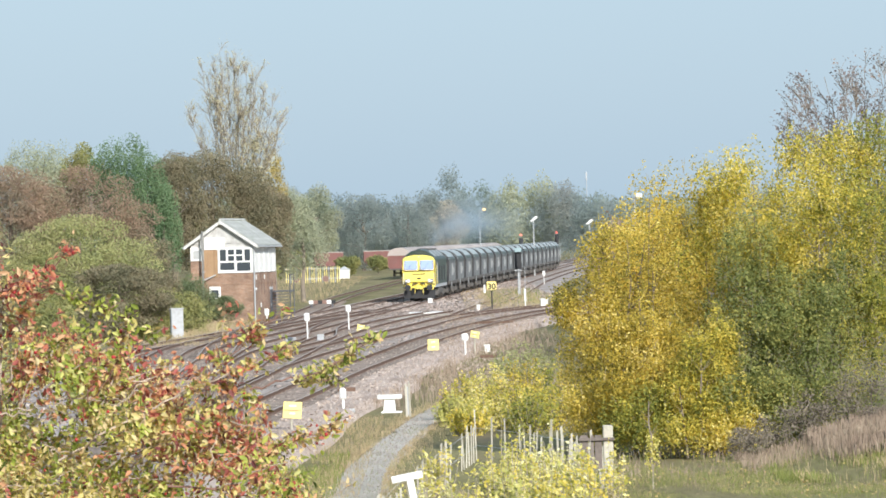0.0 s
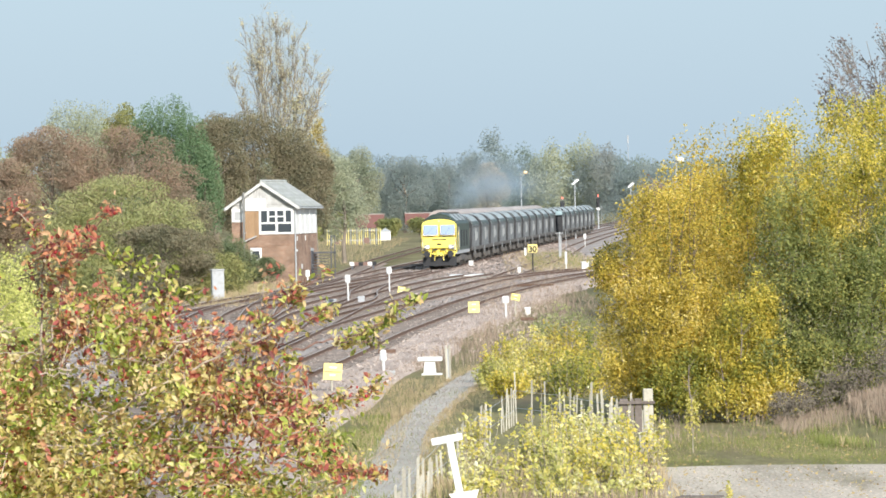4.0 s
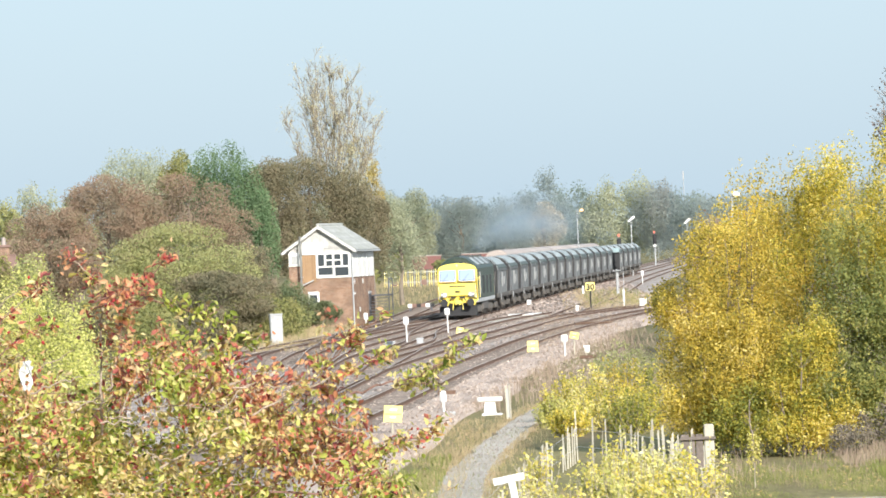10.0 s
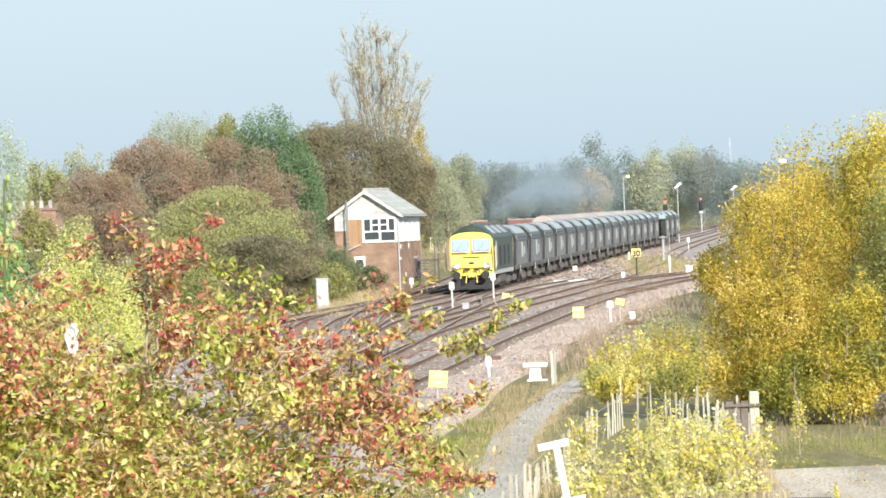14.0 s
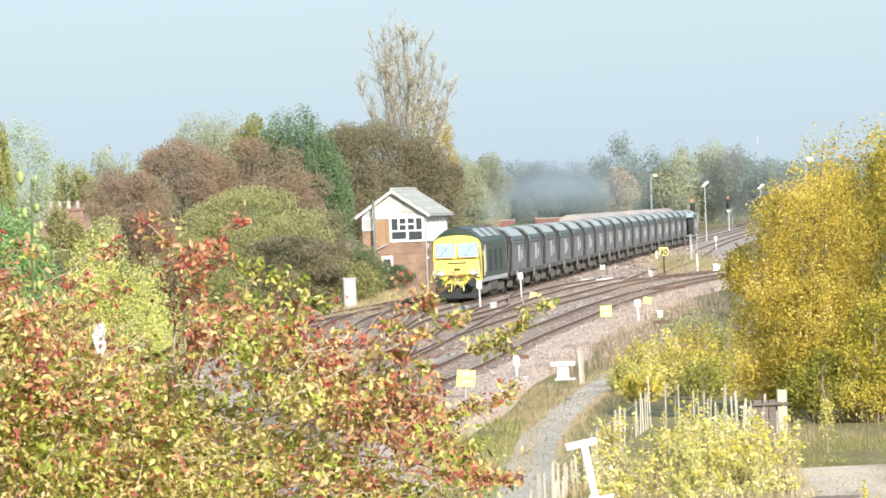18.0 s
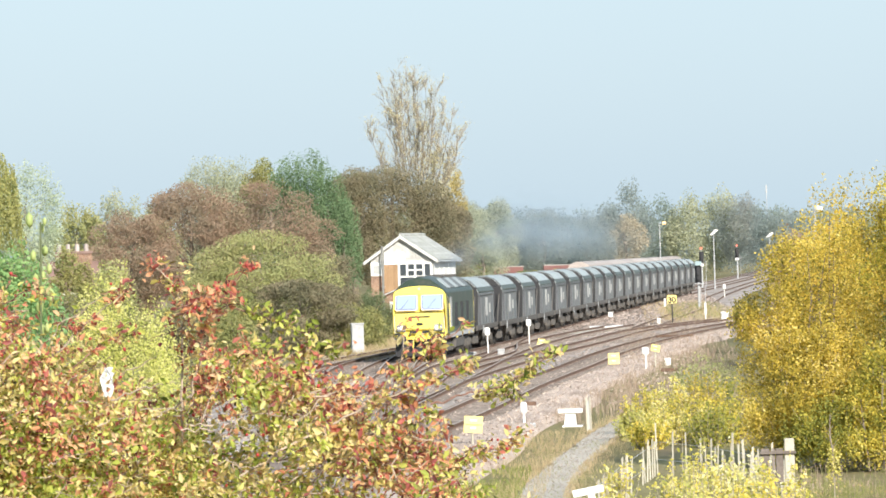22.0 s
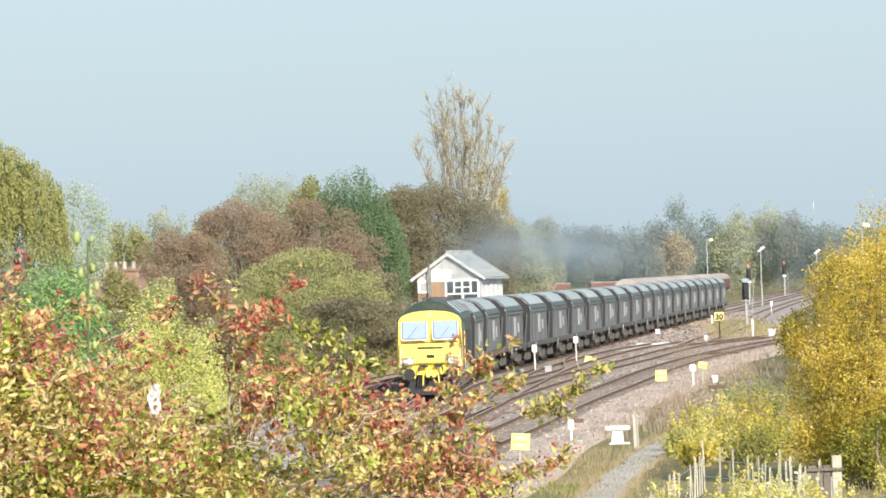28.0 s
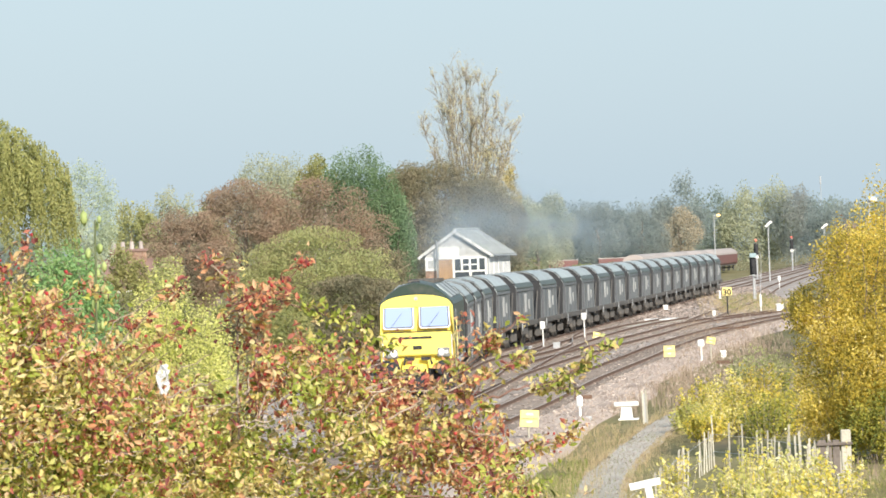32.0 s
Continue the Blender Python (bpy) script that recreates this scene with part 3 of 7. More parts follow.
def crown_lobes(x, y, z0, z1, rx, ry, k, small=0.45, flat=1.0):
    """Lobes that fill a rounded crown between two heights."""
    out = []
    zc, rz = (z0 + z1) / 2, (z1 - z0) / 2
    for i in range(k):
        d = rng.normal(size=3)
        d /= np.linalg.norm(d)
        f = 1 - small
        s = small * rng.uniform(0.75, 1.15)
        out.append((x + d[0] * rx * f, y + d[1] * ry * f, zc + d[2] * rz * f, rx * s, ry * s, rz * s * flat))
    out.append((x, y, zc, rx * 0.7, ry * 0.7, rz * 0.7))
    return out


def limbs(base, top, spread, count, r, sides=6):
    """A tapered trunk that forks into rising limbs, each grown out of the one below."""
    bm = bmesh.new()
    base, top = Vector(base), Vector(top)

    def grow(a, b, r0, r1, n_, root):
        k = len(bm.verts)
        tube(bm, a, b, r0, r1, n_, False)
        bm.verts.ensure_lookup_table()
        if root:
            bm.faces.new((bm.verts[k], bm.verts[k + 1], root))
        return bm.verts[-1]

    prev, steps, root = base, 5, None
    nodes_ = []
    for k in range(1, steps + 1):
        p = base.lerp(top, k / steps) + Vector((rng.normal() * spread * 0.04, rng.normal() * spread * 0.04, 0))
        root = grow(prev, p, r * (1.15 - (k - 1) / steps * 0.8), r * (1.15 - k / steps * 0.8), sides, root)
        nodes_.append(root)
        prev = p
    for i in range(count):
        f = rng.uniform(0.3, 0.95)
        a = base.lerp(top, f)
        ang = rng.uniform(0, 2 * math.pi)
        out = spread * rng.uniform(0.5, 1.0)
        rise = (top.z - base.z) * rng.uniform(0.08, 0.24)
        mid = a + Vector((math.cos(ang) * out * 0.5, math.sin(ang) * out * 0.5, rise * 0.6))
        end = a + Vector((math.cos(ang) * out, math.sin(ang) * out, rise))
        rr = r * (1.05 - f * 0.8) * 0.5
        fork = grow(a, mid, rr, rr * 0.6, 5, nodes_[min(int(f * steps), steps - 1)])
        grow(mid, end, rr * 0.6, rr * 0.15, 4, fork)
    return bm


def tree(name, label, x, y, z0, z1, rx, ry, n, size, material, k=14, trunk=None, shape=SLIVER, ground=-0.3, bark="bark", shell=0.45, cat="tree", small=0.45, flat=1.0):
    th = empty(name, pose(x, y, ground), label, cat)
    r = 0.02 * (z1 - ground) if trunk is None else trunk
    part("trunk", limbs((0, 0, 0), (0, 0, (z1 - ground) * 0.74), rx * 0.75, 14, r), M[bark], th)
    pts = lobes(crown_lobes(0, 0, z0 - ground, z1 - ground, rx, ry, k, small, flat), n, shell)
    scatter("crown", pts, size, M[material], shape, th, facing=0.38)
    return th

# ---- the lie of the land ----


def glide(knots):
    """x as a smooth function of y through (y, x) knots."""
    ys, xs = np.array([k[0] for k in knots], float), np.array([k[1] for k in knots], float)
    sl = np.gradient(xs, ys)

    def at(y):
        y = np.asarray(y, float)
        i = np.clip(np.searchsorted(ys, y) - 1, 0, len(ys) - 2)
        h = ys[i + 1] - ys[i]
        u = (y - ys[i]) / h
        return ((2 * u**3 - 3 * u**2 + 1) * xs[i] + (u**3 - 2 * u**2 + u) * h * sl[i] + (-2 * u**3 + 3 * u**2) * xs[i + 1] + (u**3 - u**2) * h * sl[i + 1])
    return at


MAIN = glide([(23, -5.0), (138, -7.6), (208, -9.36), (240, -9.92), (262, -10.22), (280, -10.2), (298, -9.68), (321, -8.5), (361, -6.6), (417, -4.0), (466, -1.85), (541, 1.6), (611, 5.0), (700, 9.3), (862, 17.0), (1265, 36.0), (1725, 58.0)])
LEFT = glide([(23, -12.0), (138, -15.5), (208, -17.0), (243, -16.6), (283, -15.0), (337, -11.4), (398, -8.5), (466, -5.5), (541, -2.0), (611, 1.4), (700, 5.7), (862, 13.4), (1265, 32.4), (1725, 54.4)])
MID = glide([(23, -6.0), (161, -8.6), (228.8, -7.55), (277.1, -5.3), (325.4, -2.1), (384.1, 2.4), (411.7, 6.9), (460, 15.5), (517.5, 29.0)])
NEAR = glide([(23, -5.6), (115, -7.0), (172.5, -6.1), (188.6, -5.35), (223.1, -4.1), (262.2, -2.2), (293.2, -0.75), (335.8, 2.1), (388.7, 7.3), (448.5, 16.0), (506, 29.0)])
FAR = glide([(345, -0.2), (414, 2.6), (494, 6.0), (541, 7.6), (611, 9.8), (700, 13.4), (862, 20.8), (1265, 39.8), (1725, 62.0)])


def mound(x, y):
    """The bank by the camera, falling to the railway's level."""
    u = min(max((57 - y) / 43.0, 0), 1)
    return -0.35 + 3.75 * (u * u * (3 - 2 * u)) * min(max((60 - abs(x)) / 40, 0), 1)


def bank(x, y):
    """Rise of the grassy bank under the birches, east of the yard."""
    u, v = np.clip((x - 6.4) / 5.0, 0, 1), np.clip((y - 121.5) / 12.0, 0, 1)
    return 0.95 * u * u * (3 - 2 * u) * v * v * (3 - 2 * v) * np.clip((44 - x) / 20, 0, 1) * np.clip((170 - y) / 20, 0, 1)


def ground_sheet():
    bm = bmesh.new()
    xs = [-4000, -1500, -600, -250, -120] + list(range(-80, 4, 4)) + list(range(4, 16, 2)) + list(range(16, 84, 4)) + [120, 250, 600, 1500, 4000]
    ys = [-3000, -800, -200, -60] + list(range(-20, 160, 4)) + list(range(160, 480, 16)) + [560, 700, 900, 1300, 2000, 3000, 4500]
    grid = [[bm.verts.new((x, y, mound(x, y) + float(bank(x, y)) + (0.10 * noise.noise(Vector((x * 0.11, y * 0.07, 0))) if abs(x) < 90 and 50 < y < 480 else 0))) for x in xs] for y in ys]
    for a, b in zip(grid, grid[1:]):
        for k in range(len(xs) - 1):
            bm.faces.new((a[k], a[k + 1], b[k + 1], b[k]))
    return tagged(link("ground", bm, M["grass"], smooth=True), "rough grass and weedy soil beside the railway", "ground", kind="structure")


def bed(name, left, right, y0, y1, z, material, label, step=6.0, shoulder=0.8):
    bm = bmesh.new()
    rows = []
    for y in np.arange(y0, y1 + 0.1, step):
        a, b = float(left(y)), float(right(y))
        row = [(a - shoulder, -0.5), (a, z), (a + (b - a) * 0.25, z + 0.015), (a + (b - a) * 0.5, z), (a + (b - a) * 0.75, z + 0.015), (b, z), (b + shoulder, -0.5)]
        rows.append([bm.verts.new((x, y, zz + (0.012 * noise.noise(Vector((x * 0.6, y * 0.3, 1))) if zz > -0.4 else 0))) for x, zz in row])
    for a, b in zip(rows, rows[1:]):
        for k in range(len(a) - 1):
            bm.faces.new((a[k], a[k + 1], b[k + 1], b[k]))
    return tagged(link(name, bm, material), label, "ballast", kind="structure")


ground_sheet()
bed("ballast_bed", lambda y: LEFT(y) - 2.3, lambda y: np.maximum(NEAR(y) + 2.6, MAIN(y) + 2) if y < 397 else MID(y) + 2.0, 69, 460, -0.17, M["ballast"], "pinkish grey ballast spread under several railway tracks", 5.0)
bed("cess", lambda y: NEAR(y) + 1.35, lambda y: NEAR(y) + 3.1 + 0.25 * math.sin(y * 0.13), 92, 385, -0.125, M["cess"], "pale pinkish stone shoulder beside the branch track", 4.0, 0.5)
bed("ballast_bed", lambda y: LEFT(y) - 2.0, lambda y: FAR(y) + 2.2, 451, 1610, -0.18, M["ballast"], "grey ballast under the tracks that run to the distance", 12.0)


def sleeper_mesh():
    me = bpy.data.meshes.new("sleeper")
    bm = bx(-1.25, 1.25, -0.125, 0.125, -0.22, -0.135, bevel=0.012)
    bm.to_mesh(me)
    bm.free()
    me.materials.append(M["sleeper"])
    return me


SLEEPER = sleeper_mesh()


def railway_track(curve, y0, y1, label, step=4.0):
    th = empty("railway_track", pose(0, 0, 0), label, "railway track", "railway tracks")
    ys = np.arange(y0, y1 + 0.01, step)
    xs = curve(ys)
    for side in (-0.7525, 0.7525):
        secs, tops = [], []
        for x, y in zip(xs, ys):
            c = x + side
            secs.append([(c - 0.07, y, -0.155), (c + 0.07, y, -0.155), (c + 0.07, y, -0.145), (c + 0.012, y, -0.12), (c + 0.012, y, -0.045), (c + 0.036, y, -0.035), (c + 0.036, y, -0.004),
                         (c - 0.036, y, -0.004), (c - 0.036, y, -0.035), (c - 0.012, y, -0.045), (c - 0.012, y, -0.12), (c - 0.07, y, -0.145)])
            tops.append([(c - 0.034, y, -0.006), (c + 0.034, y, -0.006), (c + 0.034, y, 0.0), (c - 0.034, y, 0.0)])
        rail = part("rail", loft(secs), M["rust"], th, "rusty steel rail")
        part("rail_head", loft(tops), M["railtop"], rail, "worn bright running surface")
    n = int((min(y1, 483) - y0) / 0.7)
    yy = y0 + np.arange(n) * 0.7
    xx = curve(yy)
    cube = np.array([(a, b, c) for a in (-1.25, 1.25) for b in (-0.12, 0.12) for c in (-0.20, -0.135)])
    fc = np.array([(0, 1, 3, 2), (4, 6, 7, 5), (0, 4, 5, 1), (2, 3, 7, 6), (0, 2, 6, 4), (1, 5, 7, 3)])
    near_ = (yy > 165) & (yy < 262)
    for x, y in zip(xx[near_], yy[near_]):
        ob = new("sleeper", SLEEPER)
        ob.parent = th
        ob.matrix_basis = pose(float(x), float(y), float(rng.normal(0, 0.006)), 0, 0, float(rng.normal(0, 0.4)))
    xx, yy = xx[~near_], yy[~near_]
    if len(yy):
        v = cube[None] + np.stack([xx, yy, rng.normal(0, 0.006, len(yy))], 1)[:, None, :]
        f = (fc[None] + (np.arange(len(yy)) * 8)[:, None, None]).reshape(-1, 4)
        ob = new("sleeper_row", fast_mesh("sleeper_row", v.reshape(-1, 3), f, M["sleeper"]))
        ob.parent = th
        tagged(ob, "weathered timber sleepers", kind="stuff")
    return th


railway_track(MAIN, 69, 1265, "main running line with rusty rails on timber sleepers")
railway_track(LEFT, 69, 1265, "track on the signal box side of the main line")
railway_track(MID, 115, 515.2, "curving track that joins the branch")
railway_track(NEAR, 92, 501.4, "outermost curving branch track beside the path")
railway_track(FAR, 379.5, 1265, "far track beside the signals")
# turnouts that link the running lines
railway_track(glide([(235.7, -8.3), (270.2, -8.2), (301.3, -6.6), (333.5, -6.9), (365.7, -6.45)]), 236.9, 364.5, "crossover rails between the running lines")
railway_track(glide([(258.8, -10.3), (287.5, -11.0), (316.2, -11.2), (336.9, -11.2), (345, -10.9)]), 259.9, 342.7, "crossover rails by the signal box")
railway_track(glide([(345, -11.1), (391, -10.2), (437, -9.6), (494.5, -9.2), (598, -7.0), (805, -1.5)]), 345, 805, "siding that leads to the stabled wagons")

railway_track(glide([(190, -8.2), (230, -7.4), (262, -6.9), (300, -6.2), (340, -4.6), (372, -2.6), (400, 0.2)]), 192, 398, "diverging rails of a junction turnout")
railway_track(glide([(250, -12.6), (285, -12.9), (320, -11.6), (352, -9.6), (385, -6.9), (417, -4.1)]), 252, 415, "crossover rails in front of the signal box")

# ---- surfaces beside the line ----


def patch(name, outline, z, material, label, category, kind="structure"):
    """A thin laid surface with the given outline."""
    bm = bmesh.new()
    f = bm.faces.new([bm.verts.new((x, y, z)) for x, y in outline])
    r = bmesh.ops.extrude_face_region(bm, geom=[f])
    for v in r["geom"]:
        if isinstance(v, bmesh.types.BMVert):
            v.co.z -= 0.3
    bmesh.ops.recalc_face_normals(bm, faces=bm.faces)
    return tagged(link(name, bm, material), label, category, kind=kind)


rim = lambda pts: [(x + 0.07 * math.sin(y * 0.9 + x * 3) + 0.06 * math.sin(y * 0.37 + x) + 0.06 * math.sin(y * 2.3), y) for x, y in pts]
left_edge, right_edge = glide([(90, -2.75), (115, -2.65), (129, -2.6), (143, -2.2), (161, -1.55), (179, -0.75), (191, 0.25)]), glide([(90, -1.35), (115, -1.35), (129, -1.4), (143, -1.2), (161, -0.6), (179, 0.3), (191, 1.0)])
patch("path", rim([(float(left_edge(y)), y) for y in np.arange(103, 191, 1.5)] + [(float(right_edge(y)), y) for y in np.arange(190, 102, -1.5)]), -0.30, M["tarmac"], "worn grey tarmac lineside path", "path")
patch("yard", [(2.0, 97.2), (3.0, 105.8), (3.1, 114.5), (5.0, 114.9), (12, 112.7), (30, 110.4), (30, 85.1), (10, 88.5), (3.5, 92)], -0.27, M["gravel"], "pale gravel yard surface with puddled tarmac", "yard")
patch("walkway", [(-3.4, 365.7), (-0.9, 379.5), (0.6, 388.7), (-1.0, 389.8), (-2.6, 382.9), (-4.4, 369.1)], -0.125, M["tarmac"], "dark foot crossing panel between the tracks", "crossing")
patch("white_line", [(-2.4, 391.5), (-0.1, 391.5), (-0.1, 396.9), (-2.4, 396.9)], -0.06, M["white"], "white painted edge board of the crossing", "edge board")

# ---- train ----
WAGON_PITCH, LOCO = 17.0, 21.3


def wheelset(th, y, gauge=0.75, r=0.46):
    for s in (-1, 1):
        w = part("wheel", tb((s * (gauge - 0.06), y, r), (s * (gauge + 0.08), y, r), r, sides=16), M["under"], th, "steel wheel")
        w["label"] = "grimy steel wheel"
    part("axle", tb((-gauge, y, r), (gauge, y, r), 0.08), M["under"], th)


def bogie(th, yc, axles, half, length):
    for s in (-1, 1):
        bm = bx(s * 1.02 - 0.07, s * 1.02 + 0.07, yc - length / 2, yc + length / 2, 0.55, 0.82, bevel=0.03)
        for a in axles:
            box(bm, s * 1.10 - 0.12, s * 1.10 + 0.12, yc + a - 0.2, yc + a + 0.2, 0.32, 0.72, bevel=0.04)
            for d in (-0.42, 0.42):
                tube(bm, (s * 1.08, yc + a + d, 0.40), (s * 1.08, yc + a + d, 0.72), 0.10, sides=8)
        part("bogie_frame", bm, M["under"], th, "grimy bogie side frame")
    for a in axles:
        wheelset(th, yc + a)


def hopper_wagon():
    """Covered coal hopper; runs along -y, origin on the rails at its leading coupling."""
    th = empty("hopper_wagon", pose(0, 0, 0), "dark grey covered coal hopper wagon in a moving train", "wagon", "hopper wagons of the coal train")
    y0, y1 = 0.75, WAGON_PITCH - 0.75
    prof = lambda y, k=1.0, dz=0.0: [(-1.0 * k, y, 1.12), (-1.36 * k, y, 1.25), (-1.38 * k, y, 3.02 + dz), (1.38 * k, y, 3.02 + dz), (1.36 * k, y, 1.25), (1.0 * k, y, 1.12)]
    yt0, yt1 = y0 + 1.95, y1 - 1.95          # the hopper stops short of the headstocks
    part("body", loft([prof(yt0), prof(yt1)]), M["wagon"], th)
    # sloping ends coloured black to stand for the shade between wagons
    for ya, yb in ((yt0, y0 + 0.1), (yt1, y1 - 0.1)):
        part("end_slope", loft([[(-1.33, ya, 1.25), (1.33, ya, 1.25), (1.33, ya, 3.3), (-1.33, ya, 3.3)], [(-1.0, ya + (yb - ya) * 0.35, 1.25), (1.0, ya + (yb - ya) * 0.35, 1.25), (1.0, ya + (yb - ya) * 0.2, 3.2), (-1.0, ya + (yb - ya) * 0.2, 3.2)]]), M["black"], th, "sloping end wall, black for the shade between wagons")
        part("end_platform", bx(-1.2, 1.2, min(ya, yb), max(ya, yb), 1.12, 1.2), M["under"], th)
        for s in (-1, 1):
            part("end_post", tb((s * 1.2, yb, 1.2), (s * 1.2, ya, 2.9), 0.05, sides=5), M["under"], th)
    arch = lambda y, z=0: [(-1.40, y, 2.99), (-1.41, y, 3.06 + z), (-1.22, y, 3.36 + z), (-0.92, y, 3.66 + z), (-0.5, y, 3.80 + z), (0, y, 3.84 + z), (0.5, y, 3.80 + z), (0.92, y, 3.66 + z), (1.22, y, 3.36 + z), (1.41, y, 3.06 + z), (1.40, y, 2.99)]
    roof = part("roof", loft([arch(yt0 - 0.02), arch(yt0 + 0.1), arch(yt1 - 0.1), arch(yt1 + 0.02)]), M["wagonroof"], th, "dusty grey-green folding cover")
    # black panels paint the gap's shade onto both hopper ends
    for y in (yt0 - 0.05, yt1 + 0.01):
        ring = lambda yy: [(-1.0, yy, 1.13), (-1.34, yy, 1.3)] + [(p[0] * 0.985, yy, p[2] - 0.03) for p in arch(yy)[1:-1]] + [(1.34, yy, 1.3), (1.0, yy, 1.13)]
        part("end_panel", loft([ring(y), ring(y + 0.04)]), M["black"], th, "black end wall carrying the painted gap shade")
    # the black front rib widens that dark gap over the roof
    for y, m_ in ((yt0 + 0.3, "black"), (yt1 - 0.09, "wagon")):
        part("roof_rib", loft([[(p[0] * 1.012, p[1] - (0.3 if m_ == "black" else 0.08), p[2] + 0.015) for p in arch(y)], [(p[0] * 1.012, p[1] + (0.3 if m_ == "black" else 0.08), p[2] + 0.015) for p in arch(y)]]), M[m_], roof)
    for s in (-1, 1):
        part("cover_edge", loft([[(s * 1.415, yt0, 3.0), (s * 1.43, yt0, 3.08), (s * 1.30, yt0, 3.30), (s * 1.27, yt0, 3.27)], [(s * 1.415, yt1, 3.0), (s * 1.43, yt1, 3.08), (s * 1.30, yt1, 3.30), (s * 1.27, yt1, 3.27)]]), M["coveredge"], roof, "dark green-grey cover edge")
    for s in (-1, 1):
        part("sill", bx(s * 1.40 - 0.05, s * 1.40 + 0.05, y0 - 0.2, y1 + 0.2, 1.02, 1.30, bevel=0.02), M["under"], th)
        part("top_rail", bx(s * 1.40 - 0.04, s * 1.40 + 0.04, yt0, yt1, 2.86, 2.98, bevel=0.015), M["wagon"], th)
        for k, y in enumerate(np.linspace(yt0 + 0.1, yt1 - 0.1, 6)):
            part("side_rib", bx(s * 1.375 - 0.02, s * 1.375 + 0.02, y - 0.05, y + 0.05, 1.25, 2.90), M["wagon"], th)
        part("panel", bx(s * 1.385 - 0.012, s * 1.385 + 0.012, yt0 + 5.6, yt0 + 7.0, 1.75, 2.72), M["panel"], th, "pale data panel")
        part("panel", bx(s * 1.385 - 0.012, s * 1.385 + 0.012, yt1 - 3.4, yt1 - 2.5, 1.9, 2.4), M["panel"], th, "small pale lettering panel")
        part("ladder", ladder(s * 1.42, yt0 + 0.6), M["iron"], th)
        part("handwheel", tb((s * 1.43, yt0 + 2.4, 1.05), (s * 1.47, yt0 + 2.4, 1.05), 0.22, sides=12), M["grey"], th, "pale brake handwheel")
        part("skirt", bx(s * 1.30 - 0.03, s * 1.30 + 0.03, yt0 + 3.9, yt1 - 3.9, 0.62, 1.04, bevel=0.01), M["underside"], th, "dusty chute skirt")
        for yy in (5.4, 8.5, 11.6):
            part("hopper_chute", loft([[(s * 0.2, yy - 1.4, 1.14), (s * 1.2, yy - 1.4, 1.14), (s * 1.2, yy + 1.4, 1.14), (s * 0.2, yy + 1.4, 1.14)],
                                       [(s * 0.5, yy - 0.6, 0.42), (s * 0.95, yy - 0.6, 0.42), (s * 0.95, yy + 0.6, 0.42), (s * 0.5, yy + 0.6, 0.42)]]), M["under"], th, "grimy discharge chute")
    for y in (y0, y1):
        part("headstock", bx(-1.25, 1.25, y - 0.35, y + 0.1 if y > 5 else y + 0.1, 0.85, 1.2, bevel=0.02), M["under"], th)
        for s in (-0.87, 0.87):
            d = -1 if y < 5 else 1
            part("buffer", tb((s, y, 1.03), (s, y + d * 0.62, 1.03), 0.11, 0.2, sides=10), M["under"], th)
    bogie(th, 3.1, (-0.9, 0.9), 1.0, 2.6)
    bogie(th, WAGON_PITCH - 3.1, (-0.9, 0.9), 1.0, 2.6)
    return th


def ladder(x, y, z0=1.1, z1=2.9):
    bm = bmesh.new()
    for d in (-0.18, 0.18):
        tube(bm, (x, y + d, z0), (x, y + d, z1), 0.018, sides=5)
    for k in range(6):
        z = z0 + 0.15 + k * (z1 - z0 - 0.3) / 5
        tube(bm, (x, y - 0.18, z), (x, y + 0.18, z), 0.014, sides=5)
    return bm


